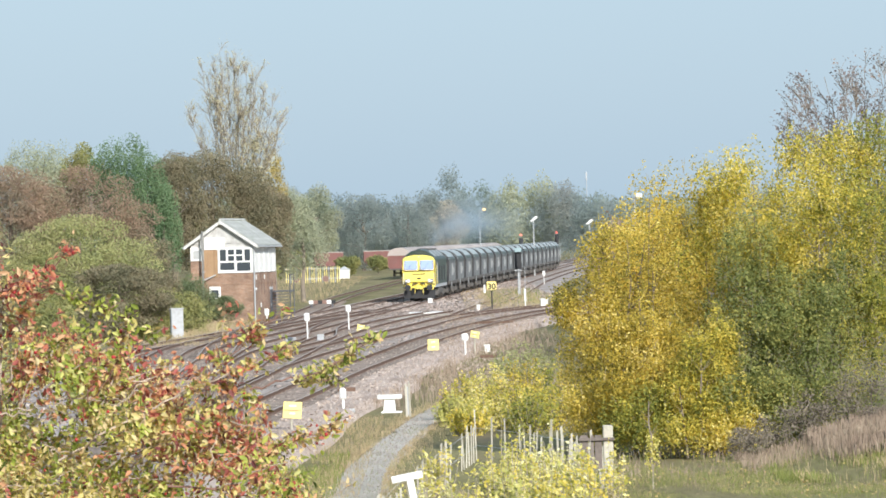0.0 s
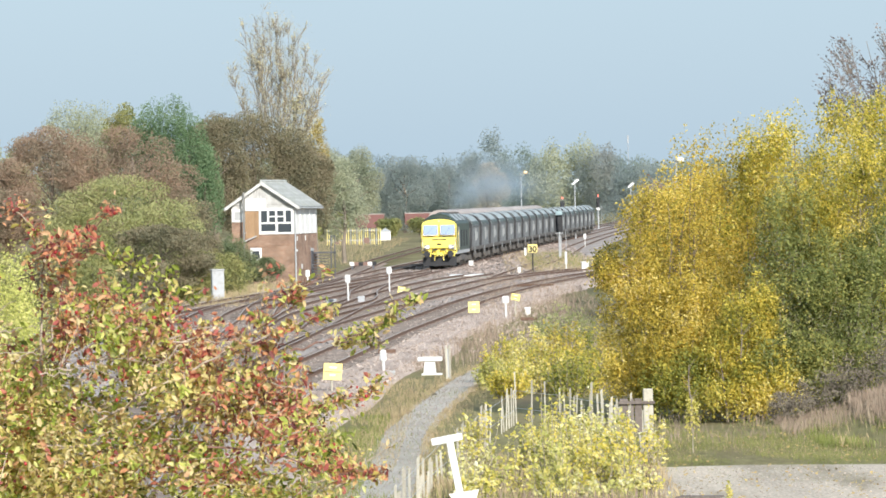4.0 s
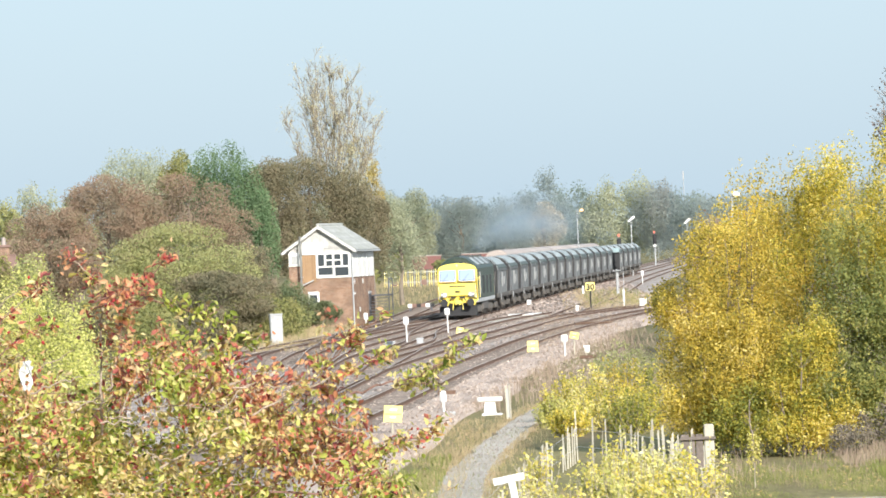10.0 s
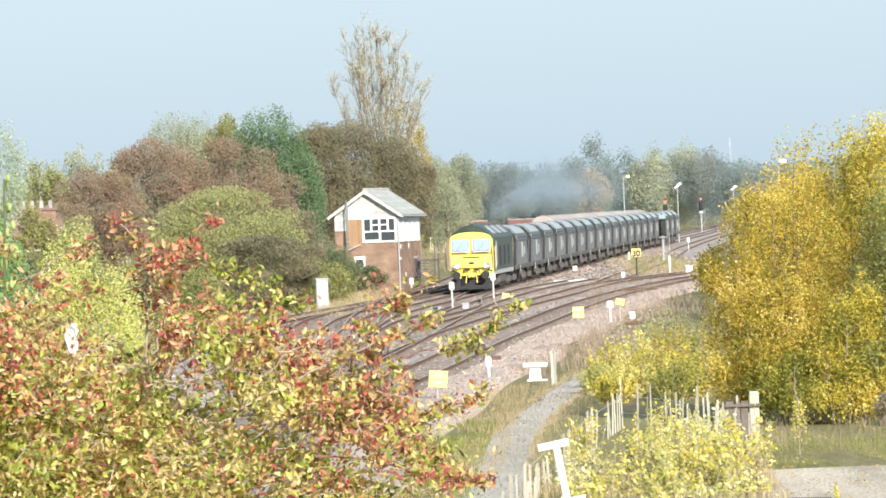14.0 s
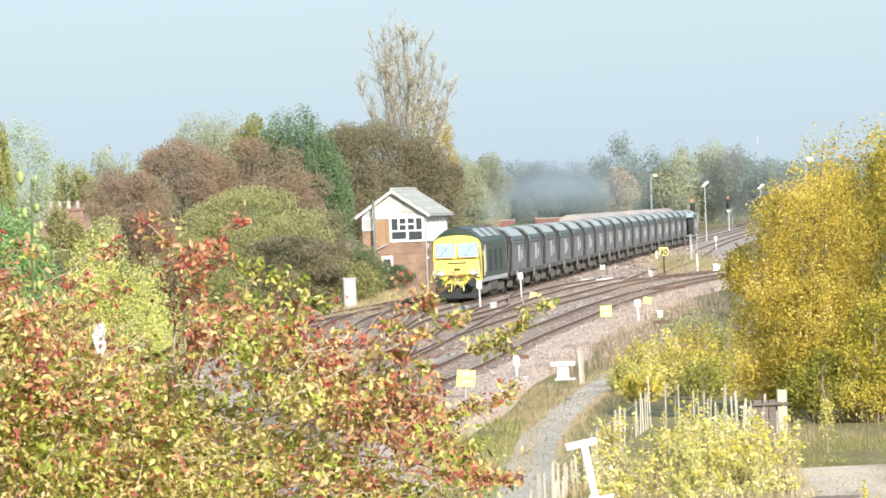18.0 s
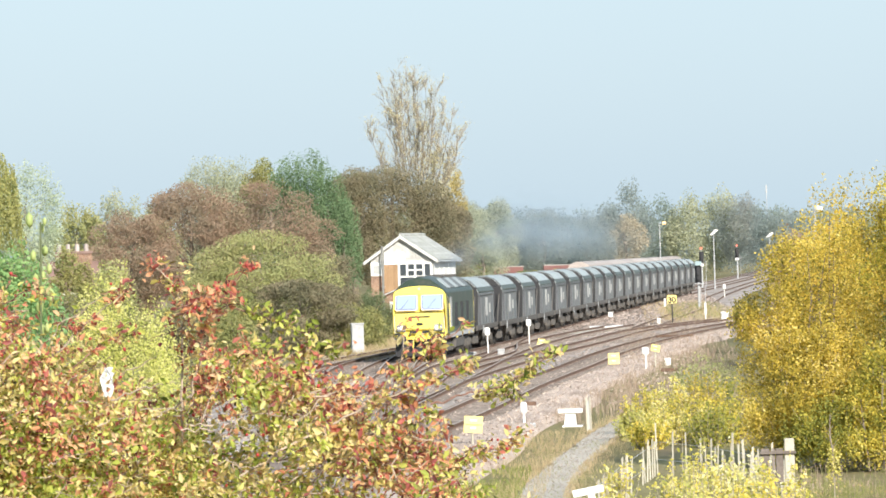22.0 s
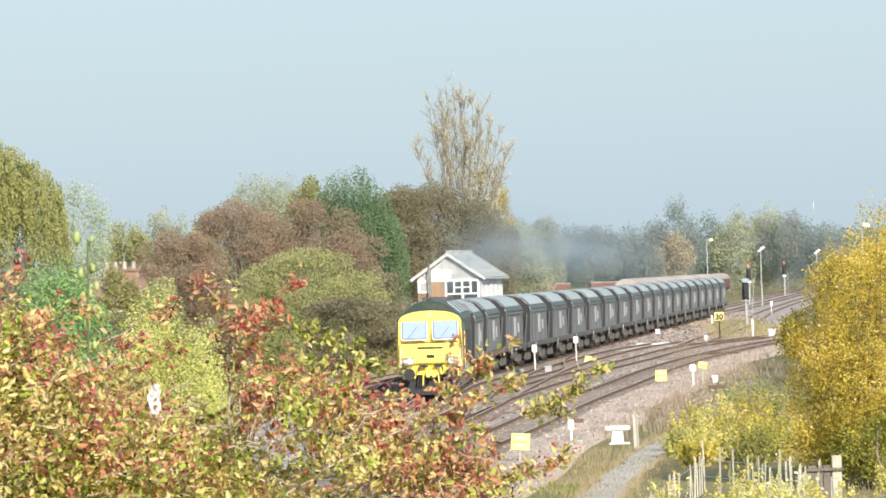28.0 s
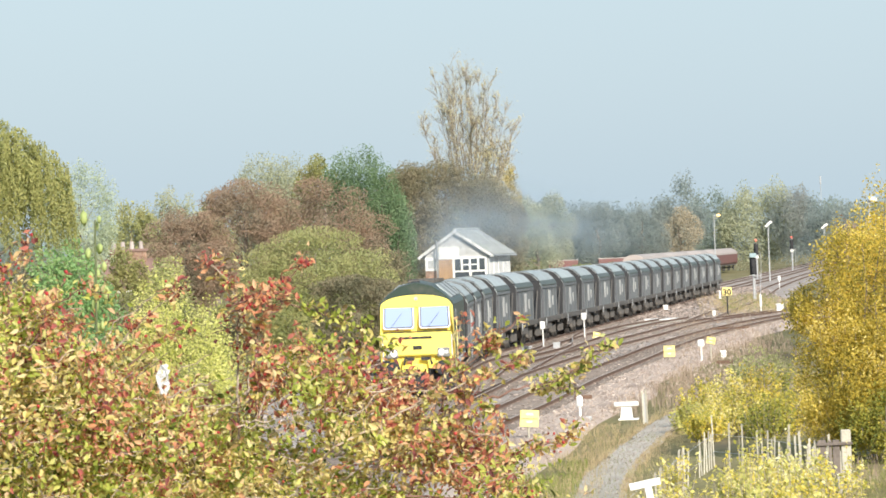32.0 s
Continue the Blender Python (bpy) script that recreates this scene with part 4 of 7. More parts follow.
def locomotive():
    """Heavy diesel freight locomotive; nose at y = 0 facing -y, on the rails."""
    th = empty("locomotive", pose(0, 0, 0), "green diesel freight locomotive with a yellow front, hauling coal hoppers", "locomotive")
    # cab shell: nose leans back above the waist
    face = lambda y0_, y1_, y2_, y3_, k: [(-1.10, y0_, 0.98), (1.10, y0_, 0.98), (1.30 * k, y0_, 1.15), (1.30 * k, y1_, 1.70), (1.29 * k, y2_, 2.36), (1.27 * k, y3_, 3.22), (1.20 * k, y3_ + 0.04, 3.34), (0.6, y3_ + 0.08, 3.53), (-0.6, y3_ + 0.08, 3.53), (-1.20 * k, y3_ + 0.04, 3.34), (-1.27 * k, y3_, 3.22), (-1.29 * k, y2_, 2.36), (-1.30 * k, y1_, 1.70), (-1.30 * k, y0_, 1.15)]
    part("cab_front", loft([face(0.42, 0.30, 0.20, 0.50, 1.0), face(0.95, 0.95, 0.95, 0.91, 1.02)]), M["yellow"], th, "bright yellow cab front")
    arch_ = lambda y: [(1.27 * math.cos(a), y, 3.16 + 0.44 * math.sin(a) ** 0.8) for a in np.linspace(0, math.pi, 15)]
    part("cab_brow", loft([arch_(0.435), arch_(0.50)]), M["yellow"], th, "yellow arch over the windscreens")
    part("brow_lamp", tb((0, 0.40, 3.46), (0, 0.46, 3.46), 0.07, sides=12), M["grey"], th)
    part("waist_panel", bx(-1.22, 1.22, 0.16, 0.36, 1.44, 2.30, bevel=0.05), M["yellow"], th)
    for s in (-1, 1):
        lean = lambda x, z: (x, 0.20 + (z - 2.36) / 0.86 * 0.30 - 0.035, z)
        def pane_ring(x0, x1, z0, z1, c_):
            return [lean(s * x, z) for x, z in ((x0, z0 + c_), (x0 + c_, z0), (x1 - c_, z0), (x1, z0 + c_), (x1 - 0.02, z1 - c_), (x1 - 0.02 - c_, z1), (x0 + c_, z1), (x0, z1 - c_))]
        for nm, ring_, dy, thick, m_, lb in (("windscreen_frame", pane_ring(0.09, 1.19, 2.40, 3.25, 0.07), 0.012, 0.05, "white", "pale windscreen surround"),
                                             ("windscreen_seal", pane_ring(0.13, 1.15, 2.44, 3.21, 0.06), 0.006, 0.03, "black", "black rubber seal"),
                                             ("windscreen", pane_ring(0.16, 1.12, 2.47, 3.18, 0.05), 0.0, 0.02, "screen", "windscreen with the sky's reflection tinted in")):
            part(nm, loft([[(p[0], p[1] + dy, p[2]) for p in ring_], [(p[0], p[1] + dy + thick, p[2]) for p in ring_]]), M[m_], th, lb)
        part("wiper", tb((s * 0.66 - 0.25, 0.19, 2.46), (s * 0.66 + 0.14, 0.31, 2.95), 0.009, sides=5), M["black"], th)
        # lamp cluster
        part("lamp_housing", bx(s * 0.92 - 0.23, s * 0.92 + 0.23, 0.12, 0.4, 1.36, 1.72, bevel=0.05), M["lampbox"], th, "dark grey lamp cluster housing")
        part("lamp_rim", tb((s * 0.84, 0.115, 1.55), (s * 0.84, 0.15, 1.55), 0.135, sides=14), M["grey"], th, "grey lamp rim")
        part("corner_step", bx(s * 1.12 - 0.13, s * 1.12 + 0.13, 0.1, 0.34, 1.22, 1.30), M["black"], th)
        part("jumper_cable", tb((s * 0.42, 0.13, 1.42), (s * 0.50, 0.08, 1.12), 0.035, sides=6), M["black"], th)
        part("headlight", tb((s * 0.84, 0.10, 1.55), (s * 0.84, 0.2, 1.55), 0.10, sides=12), M["headlamp"] if s < 0 else M["white"], th, "lit headlight" if s < 0 else "unlit headlight")
        part("marker_light", tb((s * 1.03, 0.11, 1.55), (s * 1.03, 0.2, 1.55), 0.06, sides=10), M["white"], th)
        part("buffer_beam", bx(s * 0.88 - 0.26, s * 0.88 + 0.26, 0.1, 0.6, 0.82, 1.24, bevel=0.04), M["yellow"], th, "yellow buffer beam end")
        part("buffer", tb((s * 0.87, 0.2, 1.02), (s * 0.87, -0.42, 1.02), 0.12, 0.25, sides=14), M["black"], th, "black oval buffer")
        part("handrail", tb((s * 1.22, 0.12, 1.25), (s * 1.22, 0.12, 2.15), 0.018, sides=6), M["white"], th)
        for k in range(3):
            part("brake_hose", tb((s * (0.30 + k * 0.1), 0.12, 1.0), (s * (0.34 + k * 0.1), 0.0, 0.55), 0.03, sides=6), M["yellow"] if k == 0 else M["black"], th)
        # side
        part("side_panel", bx(s * 1.30 - 0.03, s * 1.30 + 0.03, 2.9, 20.3, 1.22, 3.24, bevel=0.02), M["green"], th)
        part("cab_side", bx(s * 1.31 - 0.02, s * 1.31 + 0.02, 0.96, 2.9, 1.15, 3.24), M["green"], th)
        part("cab_door", bx(s * 1.325 - 0.02, s * 1.325 + 0.02, 1.95, 2.6, 1.2, 3.1, bevel=0.01), M["green"], th)
        part("side_window", bx(s * 1.335 - 0.012, s * 1.335 + 0.012, 1.05, 1.75, 2.45, 3.05, bevel=0.01), M["pane"], th)
        part("solebar", bx(s * 1.25 - 0.08, s * 1.25 + 0.08, 0.9, 20.5, 0.98, 1.22, bevel=0.02), M["grey"], th, "pale grey solebar")
        for k in range(7):
            part("side_grille", bx(s * 1.335 - 0.012, s * 1.335 + 0.012, 4.2 + k * 2.1, 5.9 + k * 2.1, 1.5, 2.7), M["black"] if k % 2 else M["green"], th)
        part("fuel_tank", bx(s * 0.95 - 0.3, s * 0.95 + 0.3, 7.4, 13.8, 0.35, 1.0, bevel=0.12), M["under"], th)
    part("lettering_bar", bx(-0.52, 0.52, 0.145, 0.2, 2.04, 2.12), M["black"], th, "dark bar of lettering")
    part("front_seam", bx(-1.2, 1.2, 0.150, 0.2, 2.28, 2.31), M["black"], th, "dark panel seam")
    part("front_vent", bx(-0.40, -0.12, 0.145, 0.2, 1.28, 1.40), M["black"], th)
    part("front_vent", bx(0.12, 0.40, 0.145, 0.2, 1.28, 1.40), M["black"], th)
    part("nose_emblem", bx(-0.16, 0.16, 0.14, 0.19, 1.66, 1.80, bevel=0.01), M["black"], th, "small dark emblem")
    part("coupling", bx(-0.22, 0.22, -0.05, 0.5, 0.86, 1.16, bevel=0.05), M["yellow"], th)
    part("coupling_hook", tb((0, 0.1, 0.95), (0, -0.2, 0.85), 0.06), M["black"], th)
    part("snow_plough", loft([[(-1.2, 0.25, 0.16), (1.2, 0.25, 0.16), (1.2, 0.25, 0.80), (-1.2, 0.25, 0.80)], [(-1.25, 0.7, 0.16), (1.25, 0.7, 0.16), (1.25, 0.7, 0.80), (-1.25, 0.7, 0.80)]]), M["black"], th, "dirty black obstacle deflector")
    rp = lambda y, k=1.0, d=0.0: [(-1.34 * k, y, 3.22), (-1.30 * k, y, 3.33 - d), (-1.0 * k, y, 3.64 - d), (-0.6 * k, y, 3.92 - d), (0, y, 4.06 - d), (0.6 * k, y, 3.92 - d), (1.0 * k, y, 3.64 - d), (1.30 * k, y, 3.33 - d), (1.34 * k, y, 3.22)]
    part("cab_roof", loft([rp(0.47, 0.985, 0.03), rp(0.95), rp(2.9)]), M["green"], th, "dark green cab roof dome")
    part("roof", loft([rp(2.92, 0.985), rp(20.3, 0.985)]), M["green"], th)
    part("rear_cab", loft([rp(20.32), rp(21.0, 0.96, 0.1)]), M["green"], th)
    part("rear_wall", bx(-1.3, 1.3, 20.35, 20.95, 1.0, 3.2, bevel=0.04), M["yellow"], th)
    for k in range(6):
        for s in (-1, 1):
            part("roof_panel", loft([[(s * 0.66, 3.4 + k * 2.7, 3.905), (s * 1.20, 3.4 + k * 2.7, 3.44), (s * 1.22, 3.4 + k * 2.7, 3.47), (s * 0.68, 3.4 + k * 2.7, 3.94)], [(s * 0.66, 5.7 + k * 2.7, 3.905), (s * 1.20, 5.7 + k * 2.7, 3.44), (s * 1.22, 5.7 + k * 2.7, 3.47), (s * 0.68, 5.7 + k * 2.7, 3.94)]]), M["wagonroof"] if k % 2 == 0 else M["wagon"], th, "grey-green roof panel")
    for s in (-1, 1):
        part("cab_door_window", bx(s * 1.348 - 0.01, s * 1.348 + 0.01, 2.08, 2.47, 2.35, 2.95), M["pane"], th)
        part("grab_rail", tb((s * 1.38, 1.90, 1.3), (s * 1.38, 1.90, 2.7), 0.02, sides=6), M["sign"], th, "yellow grab rail")
        part("side_stripe", bx(s * 1.335 - 0.008, s * 1.335 + 0.008, 3.0, 4.1, 1.5, 3.0), M["panel"], th, "pale numbered panel")
    part("exhaust_silencer", bx(-0.5, 0.5, 9.0, 11.0, 3.92, 4.07, bevel=0.03), M["under"], th, "sooty exhaust silencer")
    for k in range(3):
        part("roof_fan", tb((0, 14.5 + k * 1.7, 3.96), (0, 14.5 + k * 1.7, 4.08), 0.65, sides=20), M["under"], th)
    part("horn", bx(-0.15, 0.15, 0.95, 1.15, 3.98, 4.08, bevel=0.02), M["black"], th)
    bogie(th, 3.9, (-1.8, 0, 1.8), 1.0, 5.0)
    bogie(th, 17.3, (-1.8, 0, 1.8), 1.0, 5.0)
    return th


loco = locomotive()
first = hopper_wagon()
wagons = [first] + [copy_thing(first, pose(0, 0, 0)) for _ in range(19)]

# ---- stabled wagons ----


def stabled_wagon():
    th = empty("stabled_wagon", pose(0, 0, 0), "faded maroon covered wagon with dusty rounded roof in a siding", "wagon", "stabled wagons in the siding")
    prof = lambda y: [(-1.15, y, 1.0), (-1.40, y, 1.3), (-1.42, y, 2.7), (1.42, y, 2.7), (1.40, y, 1.3), (1.15, y, 1.0)]
    part("body", loft([prof(0.6), prof(16.6)]), M["maroon"], th)
    arch = lambda y: [(math.cos(a) * 1.45, y, 2.68 + math.sin(a) * 1.0) for a in np.linspace(0, math.pi, 11)]
    part("roof", loft([arch(0.55), arch(16.65)]), M["dustroof"], th, "dusty pink-grey rounded roof")
    part("sole", bx(-1.25, 1.25, 0.3, 16.9, 0.85, 1.05), M["under"], th)
    for yc in (2.6, 14.6):
        for a in (-0.9, 0.9):
            wheelset(th, yc + a)
    return th


sw = stabled_wagon()
sw.matrix_world = pose(-5.7, 742, 0, 0, 0, -3.8)
for k in range(1, 14):
    copy_thing(sw, pose(-5.7 + 17.6 * k * 0.058, 742 + 17.6 * k, 0, 0, 0, -3.8))


def open_wagon():
    th = empty("open_wagon", pose(0, 0, 0), "maroon open wagon in the overgrown far sidings", "wagon", "open wagons in the far sidings")
    prof = lambda x, t: [(x, -1.35, 0.9 + t), (x, -1.4, 2.9), (x, 1.4, 2.9), (x, 1.35, 0.9 + t)]
    part("body", loft([prof(-2.2, 0.5), prof(-1.6, 0), prof(1.6, 0), prof(2.2, 0.5)]), M["maroon"], th)
    part("top_edge", bx(-2.3, 2.3, -1.45, 1.45, 2.88, 3.02, bevel=0.02), M["dustroof"], th)
    for y in (-1.0, 1.0):
        part("wheel_pair", tb((-0.8, y, 0.46), (0.8, y, 0.46), 0.46, sides=12), M["under"], th)
    part("underframe", bx(-2.0, 2.0, -1.2, 1.2, 0.7, 0.95), M["under"], th)
    return th


ow = open_wagon()
ow.matrix_world = pose(-17.6, 891, 0, 0, 0, 6)
copy_thing(ow, pose(-10.2, 908, 0, 0, 0, 3))

# ---- signal box ----


def brickwork(name, base, mortar):
    m, nt, b = nodes_of(name)
    L, N = nt.links.new, nt.nodes.new
    tc, sep, com, br, nz = N("ShaderNodeTexCoord"), N("ShaderNodeSeparateXYZ"), N("ShaderNodeCombineXYZ"), N("ShaderNodeTexBrick"), N("ShaderNodeTexNoise")
    add = N("ShaderNodeMath")
    L(tc.outputs["Object"], sep.inputs[0])
    L(sep.outputs[0], add.inputs[0])
    L(sep.outputs[1], add.inputs[1])
    L(add.outputs[0], com.inputs[0])
    L(sep.outputs[2], com.inputs[1])
    L(com.outputs[0], br.inputs["Vector"])
    br.inputs["Scale"].default_value = 1.0
    br.inputs["Brick Width"].default_value, br.inputs["Row Height"].default_value, br.inputs["Mortar Size"].default_value = 0.225, 0.075, 0.008
    br.inputs["Color1"].default_value = (*base, 1)
    br.inputs["Color2"].default_value = (base[0] * 0.65, base[1] * 0.6, base[2] * 0.6, 1)
    br.inputs["Mortar"].default_value = (*mortar, 1)
    nz.inputs["Scale"].default_value, nz.inputs["Detail"].default_value = 0.9, 6
    L(tc.outputs["Object"], nz.inputs["Vector"])
    mp, hs = N("ShaderNodeMapRange"), N("ShaderNodeHueSaturation")
    mp.inputs["From Min"].default_value, mp.inputs["From Max"].default_value, mp.inputs["To Min"].default_value, mp.inputs["To Max"].default_value = 0.3, 0.7, 0.65, 1.3
    L(nz.outputs["Fac"], mp.inputs["Value"])
    L(mp.outputs[0], hs.inputs["Value"])
    L(br.outputs["Color"], hs.inputs["Color"])
    L(hs.outputs[0], b.inputs["Base Color"])
    bp = N("ShaderNodeBump")
    bp.inputs["Strength"].default_value = 0.5
    L(br.outputs["Fac"], bp.inputs["Height"])
    bp.invert = True
    L(bp.outputs[0], b.inputs["Normal"])
    b.inputs["Roughness"].default_value = 0.9
    return m


M["boxbrick"] = brickwork("signal box brickwork", (0.31, 0.185, 0.12), (0.36, 0.29, 0.23))


def signal_box():
    th = empty("signal_box", pose(-12.72, 389.8, -0.35, 0, 0, -7.8), "old two-storey brick signal box with white timber top and slate roof", "signal box")
    W, Dp, E, A = 4.25, 9.0, 5.30, 6.74          # width, depth, eaves and apex over the footing
    S = 2.95 + 0.35                              # top of the brick base
    part("wall", bx(-W, 0, 0, Dp, 0, S), M["boxbrick"], th, "weathered red brick base")
    part("brick_band", bx(-W - 0.02, 0.02, -0.03, Dp, 2.55, 2.66), M["boxbrick"], th)
    part("upper_wall", bx(-W + 0.02, -0.02, 0.02, Dp - 0.02, S, E), M["cream"], th, "white painted timber upper storey")
    # gable: vertical boards
    n = 22
    for k in range(n):
        x0, x1 = -W + k * W / n, -W + (k + 1) * W / n - 0.012
        h = lambda x: E + (A - E - 0.08) * (1 - abs(x + W / 2) / (W / 2))
        bm = loft([[(x0, -0.03, E), (x1, -0.03, E), (x1, -0.03, h(x1)), (x0, -0.03, h(x0))], [(x0, 0.05, E), (x1, 0.05, E), (x1, 0.05, h(x1)), (x0, 0.05, h(x0))]])
        part("gable_board", bm, M["cream"], th)
    part("gable_back", loft([[(-W, 0.06, E), (0, 0.06, E), (-W / 2, 0.06, A - 0.05)], [(-W, Dp, E), (0, Dp, E), (-W / 2, Dp, A - 0.05)]]), M["cream"], th)
    # roof slopes with courses of slates
    ov, fr = 0.38, 0.32
    sl = (A - E) / (W / 2)
    for s in (-1, 1):
        ex = -W / 2 + s * (W / 2 + ov)
        rf = part("roof", loft([[(-W / 2, -fr, A + 0.02), (ex, -fr, E - ov * sl + 0.02), (ex, -fr, E - ov * sl + 0.10), (-W / 2, -fr, A + 0.10)],
                                [(-W / 2, Dp + fr, A + 0.02), (ex, Dp + fr, E - ov * sl + 0.02), (ex, Dp + fr, E - ov * sl + 0.10), (-W / 2, Dp + fr, A + 0.10)]]), M["slate"], th, "grey slate roof slope")
        c = 14
        for k in range(c):
            f0, f1 = k / c, (k + 1.25) / c
            px = lambda f: (-W / 2 + (ex + W / 2) * f, A + 0.12 + (E - ov * sl - A) * f)
            (xa, za), (xb, zb) = px(f0), px(min(f1, 1.02))
            part("slate_course", loft([[(xa, -fr - 0.01, za - 0.012), (xb, -fr - 0.01, zb), (xb, -fr - 0.01, zb + 0.018), (xa, -fr - 0.01, za + 0.004)], [(xa, Dp + fr, za - 0.012), (xb, Dp + fr, zb), (xb, Dp + fr, zb + 0.018), (xa, Dp + fr, za + 0.004)]]), M["slate"], rf)
        part("bargeboard", loft([[(-W / 2, -fr - 0.05, A + 0.10), (ex, -fr - 0.05, E - ov * sl + 0.09), (ex, -fr - 0.05, E - ov * sl - 0.12), (-W / 2, -fr - 0.05, A - 0.13)],
                                 [(-W / 2, -fr - 0.012, A + 0.10), (ex, -fr - 0.012, E - ov * sl + 0.09), (ex, -fr - 0.012, E - ov * sl - 0.12), (-W / 2, -fr - 0.012, A - 0.13)]]), M["oldwhite"], th, "weathered white bargeboard")
        part("gutter", tb((ex + s * 0.05, -fr, E - ov * sl), (ex + s * 0.05, Dp + fr, E - ov * sl - 0.03), 0.06, sides=8), M["grey"], th)
    part("ridge", tb((-W / 2, -fr, A + 0.14), (-W / 2, Dp + fr, A + 0.14), 0.10, sides=8), M["slate"], th)
    # main window on the gable end
    wi = part("window", bx(-2.40, -0.03, -0.07, 0.03, S, S + 1.72, bevel=0.015), M["white"], th, "white timber window with dark panes")
    for x0, x1, z0, z1 in ((-2.26, -1.80, 0.82, 1.58), (-1.71, -1.25, 1.24, 1.58), (-1.16, -0.68, 1.24, 1.58), (-1.71, -1.25, 0.82, 1.15), (-1.16, -0.68, 0.82, 1.15), (-0.59, -0.16, 0.82, 1.58), (-2.26, -1.24, 0.22, 0.70), (-1.12, -0.16, 0.14, 0.70)):
        part("pane", bx(x0, x1, -0.085, -0.06, S + z0, S + z1), M["pane"], wi, "dark glass pane")
        for a in (x0, x1):
            part("glazing_bar", bx(a - 0.025, a + 0.025, -0.11, -0.07, S + z0 - 0.03, S + z1 + 0.03), M["white"], wi)
    part("fascia", bx(-3.3, -1.9, -0.09, -0.04, S + 1.60, E + 0.42), M["white"], th, "white nameboard")
    for k in range(6):
        part("plank", bx(-3.32 + k * 0.152, -3.32 + k * 0.152 + 0.14, -0.045, 0.02, S - 0.25, S + 1.58), M["board"], th, "stained orange-brown plank")
    sw_ = part("small_window", bx(-W, -3.42, -0.06, 0.02, S + 0.86, S + 1.75, bevel=0.015), M["white"], th)
    part("pane", bx(-W + 0.2, -3.62, -0.075, -0.05, S + 1.0, S + 1.55), M["panel"], sw_, "dusty grey pane")
    part("brick_pier", bx(-W, -3.35, -0.02, 0.0, S, S + 0.85), M["boxbrick"], th)
    lw = part("lower_window", bx(-3.02, -2.26, -0.06, 0.02, 1.50, 2.42, bevel=0.015), M["white"], th)
    part("pane", bx(-2.88, -2.40, -0.075, -0.05, 1.66, 2.20), M["pane"], lw, "dark glass pane")
    # long side
    part("side_screen", bx(0.0, 0.06, 0.15, Dp - 0.2, S, E - 0.12, bevel=0.01), M["white"], th, "bright white boarded side windows")
    for k in range(5):
        part("side_post", bx(0.0, 0.09, 0.12 + k * 1.9, 0.24 + k * 1.9, S, E - 0.1), M["white"], th)
    part("pipe", tb((0.06, -0.06, 0.0), (0.06, -0.06, 4.9), 0.05, sides=8), M["grey"], th, "grey downpipe")
    part("vent_pipe", tb((-3.36, -0.44, 0.3), (-3.36, -0.44, 6.15), 0.065, sides=8), M["lampbox"], th, "dark lead vent pipe rising past the eaves")
    for z in (1.9, 3.4, 4.9):
        part("pipe_bracket", bx(-3.44, -3.28, -0.46, 0.0, z, z + 0.05), M["grey"], th)
    part("branch_pipe", tb((-3.36, -0.40, 2.85), (-2.55, -0.10, 3.2), 0.04), M["grey"], th)
    for y, z, h_, w_ in ((0.9, 3.0, 0.32, 0.22), (4.2, 3.0, 0.34, 0.24), (0.7, 2.2, 0.16, 0.60), (2.6, 1.1, 0.30, 0.40)):
        part("notice", bx(0.02, 0.045, y - w_ / 2, y + w_ / 2, z - h_ / 2, z + h_ / 2), M["white"], th, "small white notice")
    dr = part("door", bx(0.0, 0.05, 6.4, 7.3, 0.1, 2.1, bevel=0.01), M["iron"], th, "dark boarded door")
    part("door_handle", bx(0.05, 0.09, 6.5, 6.55, 1.0, 1.15), M["grey"], dr)
    part("lintel", bx(0.01, 0.06, 6.3, 7.4, 2.1, 2.28), M["grey"], th)
    part("step_landing", bx(0.1, 1.3, Dp - 1.8, Dp, 1.9, 2.0), M["iron"], th)
    for y in (Dp - 1.7, Dp - 0.1):
        part("landing_post", tb((1.25, y, 0), (1.25, y, 3.1), 0.04), M["iron"], th)
    part("landing_rail", tb((1.25, Dp - 1.7, 3.05), (1.25, Dp - 0.1, 3.05), 0.03), M["iron"], th)
    for k in range(9):
        part("stair_tread", bx(0.15, 1.2, Dp - 1.9 - k * 0.26, Dp - 1.66 - k * 0.26, 1.72 - k * 0.2, 1.77 - k * 0.2), M["iron"], th)
    return th


signal_box()

# ---- lineside equipment ----


def marker_post(x, y, h, head, wide, label="white lineside marker post", ground=-0.2):
    th = empty("marker_post", pose(x, y, ground, 0, -1.0, 0), label, "marker post", "white marker posts")
    part("pole", tb((0, 0, 0), (0, 0, h - head), 0.04, sides=8), M["white"], th)
    part("head", bx(-wide / 2, wide / 2, -0.06, 0.06, h - head, h, bevel=0.05), M["white"], th, "white rounded head plate")


marker_post(-7.06, 299, 1.5, 0.42, 0.28)
marker_post(-5.47, 331.8, 1.48, 0.40, 0.30)
marker_post(-11.3, 370.3, 0.95, 0.45, 0.28)
marker_post(-3.17, 178.2, 0.72, 0.36, 0.20)
marker_post(0.87, 255.3, 0.98, 0.32, 0.30)
marker_post(5.76, 414.5, 1.35, 0.9, 0.16, "white post beside the curving track")
marker_post(10.3, 598, 1.4, 0.5, 0.3, "white post among the far tracks")


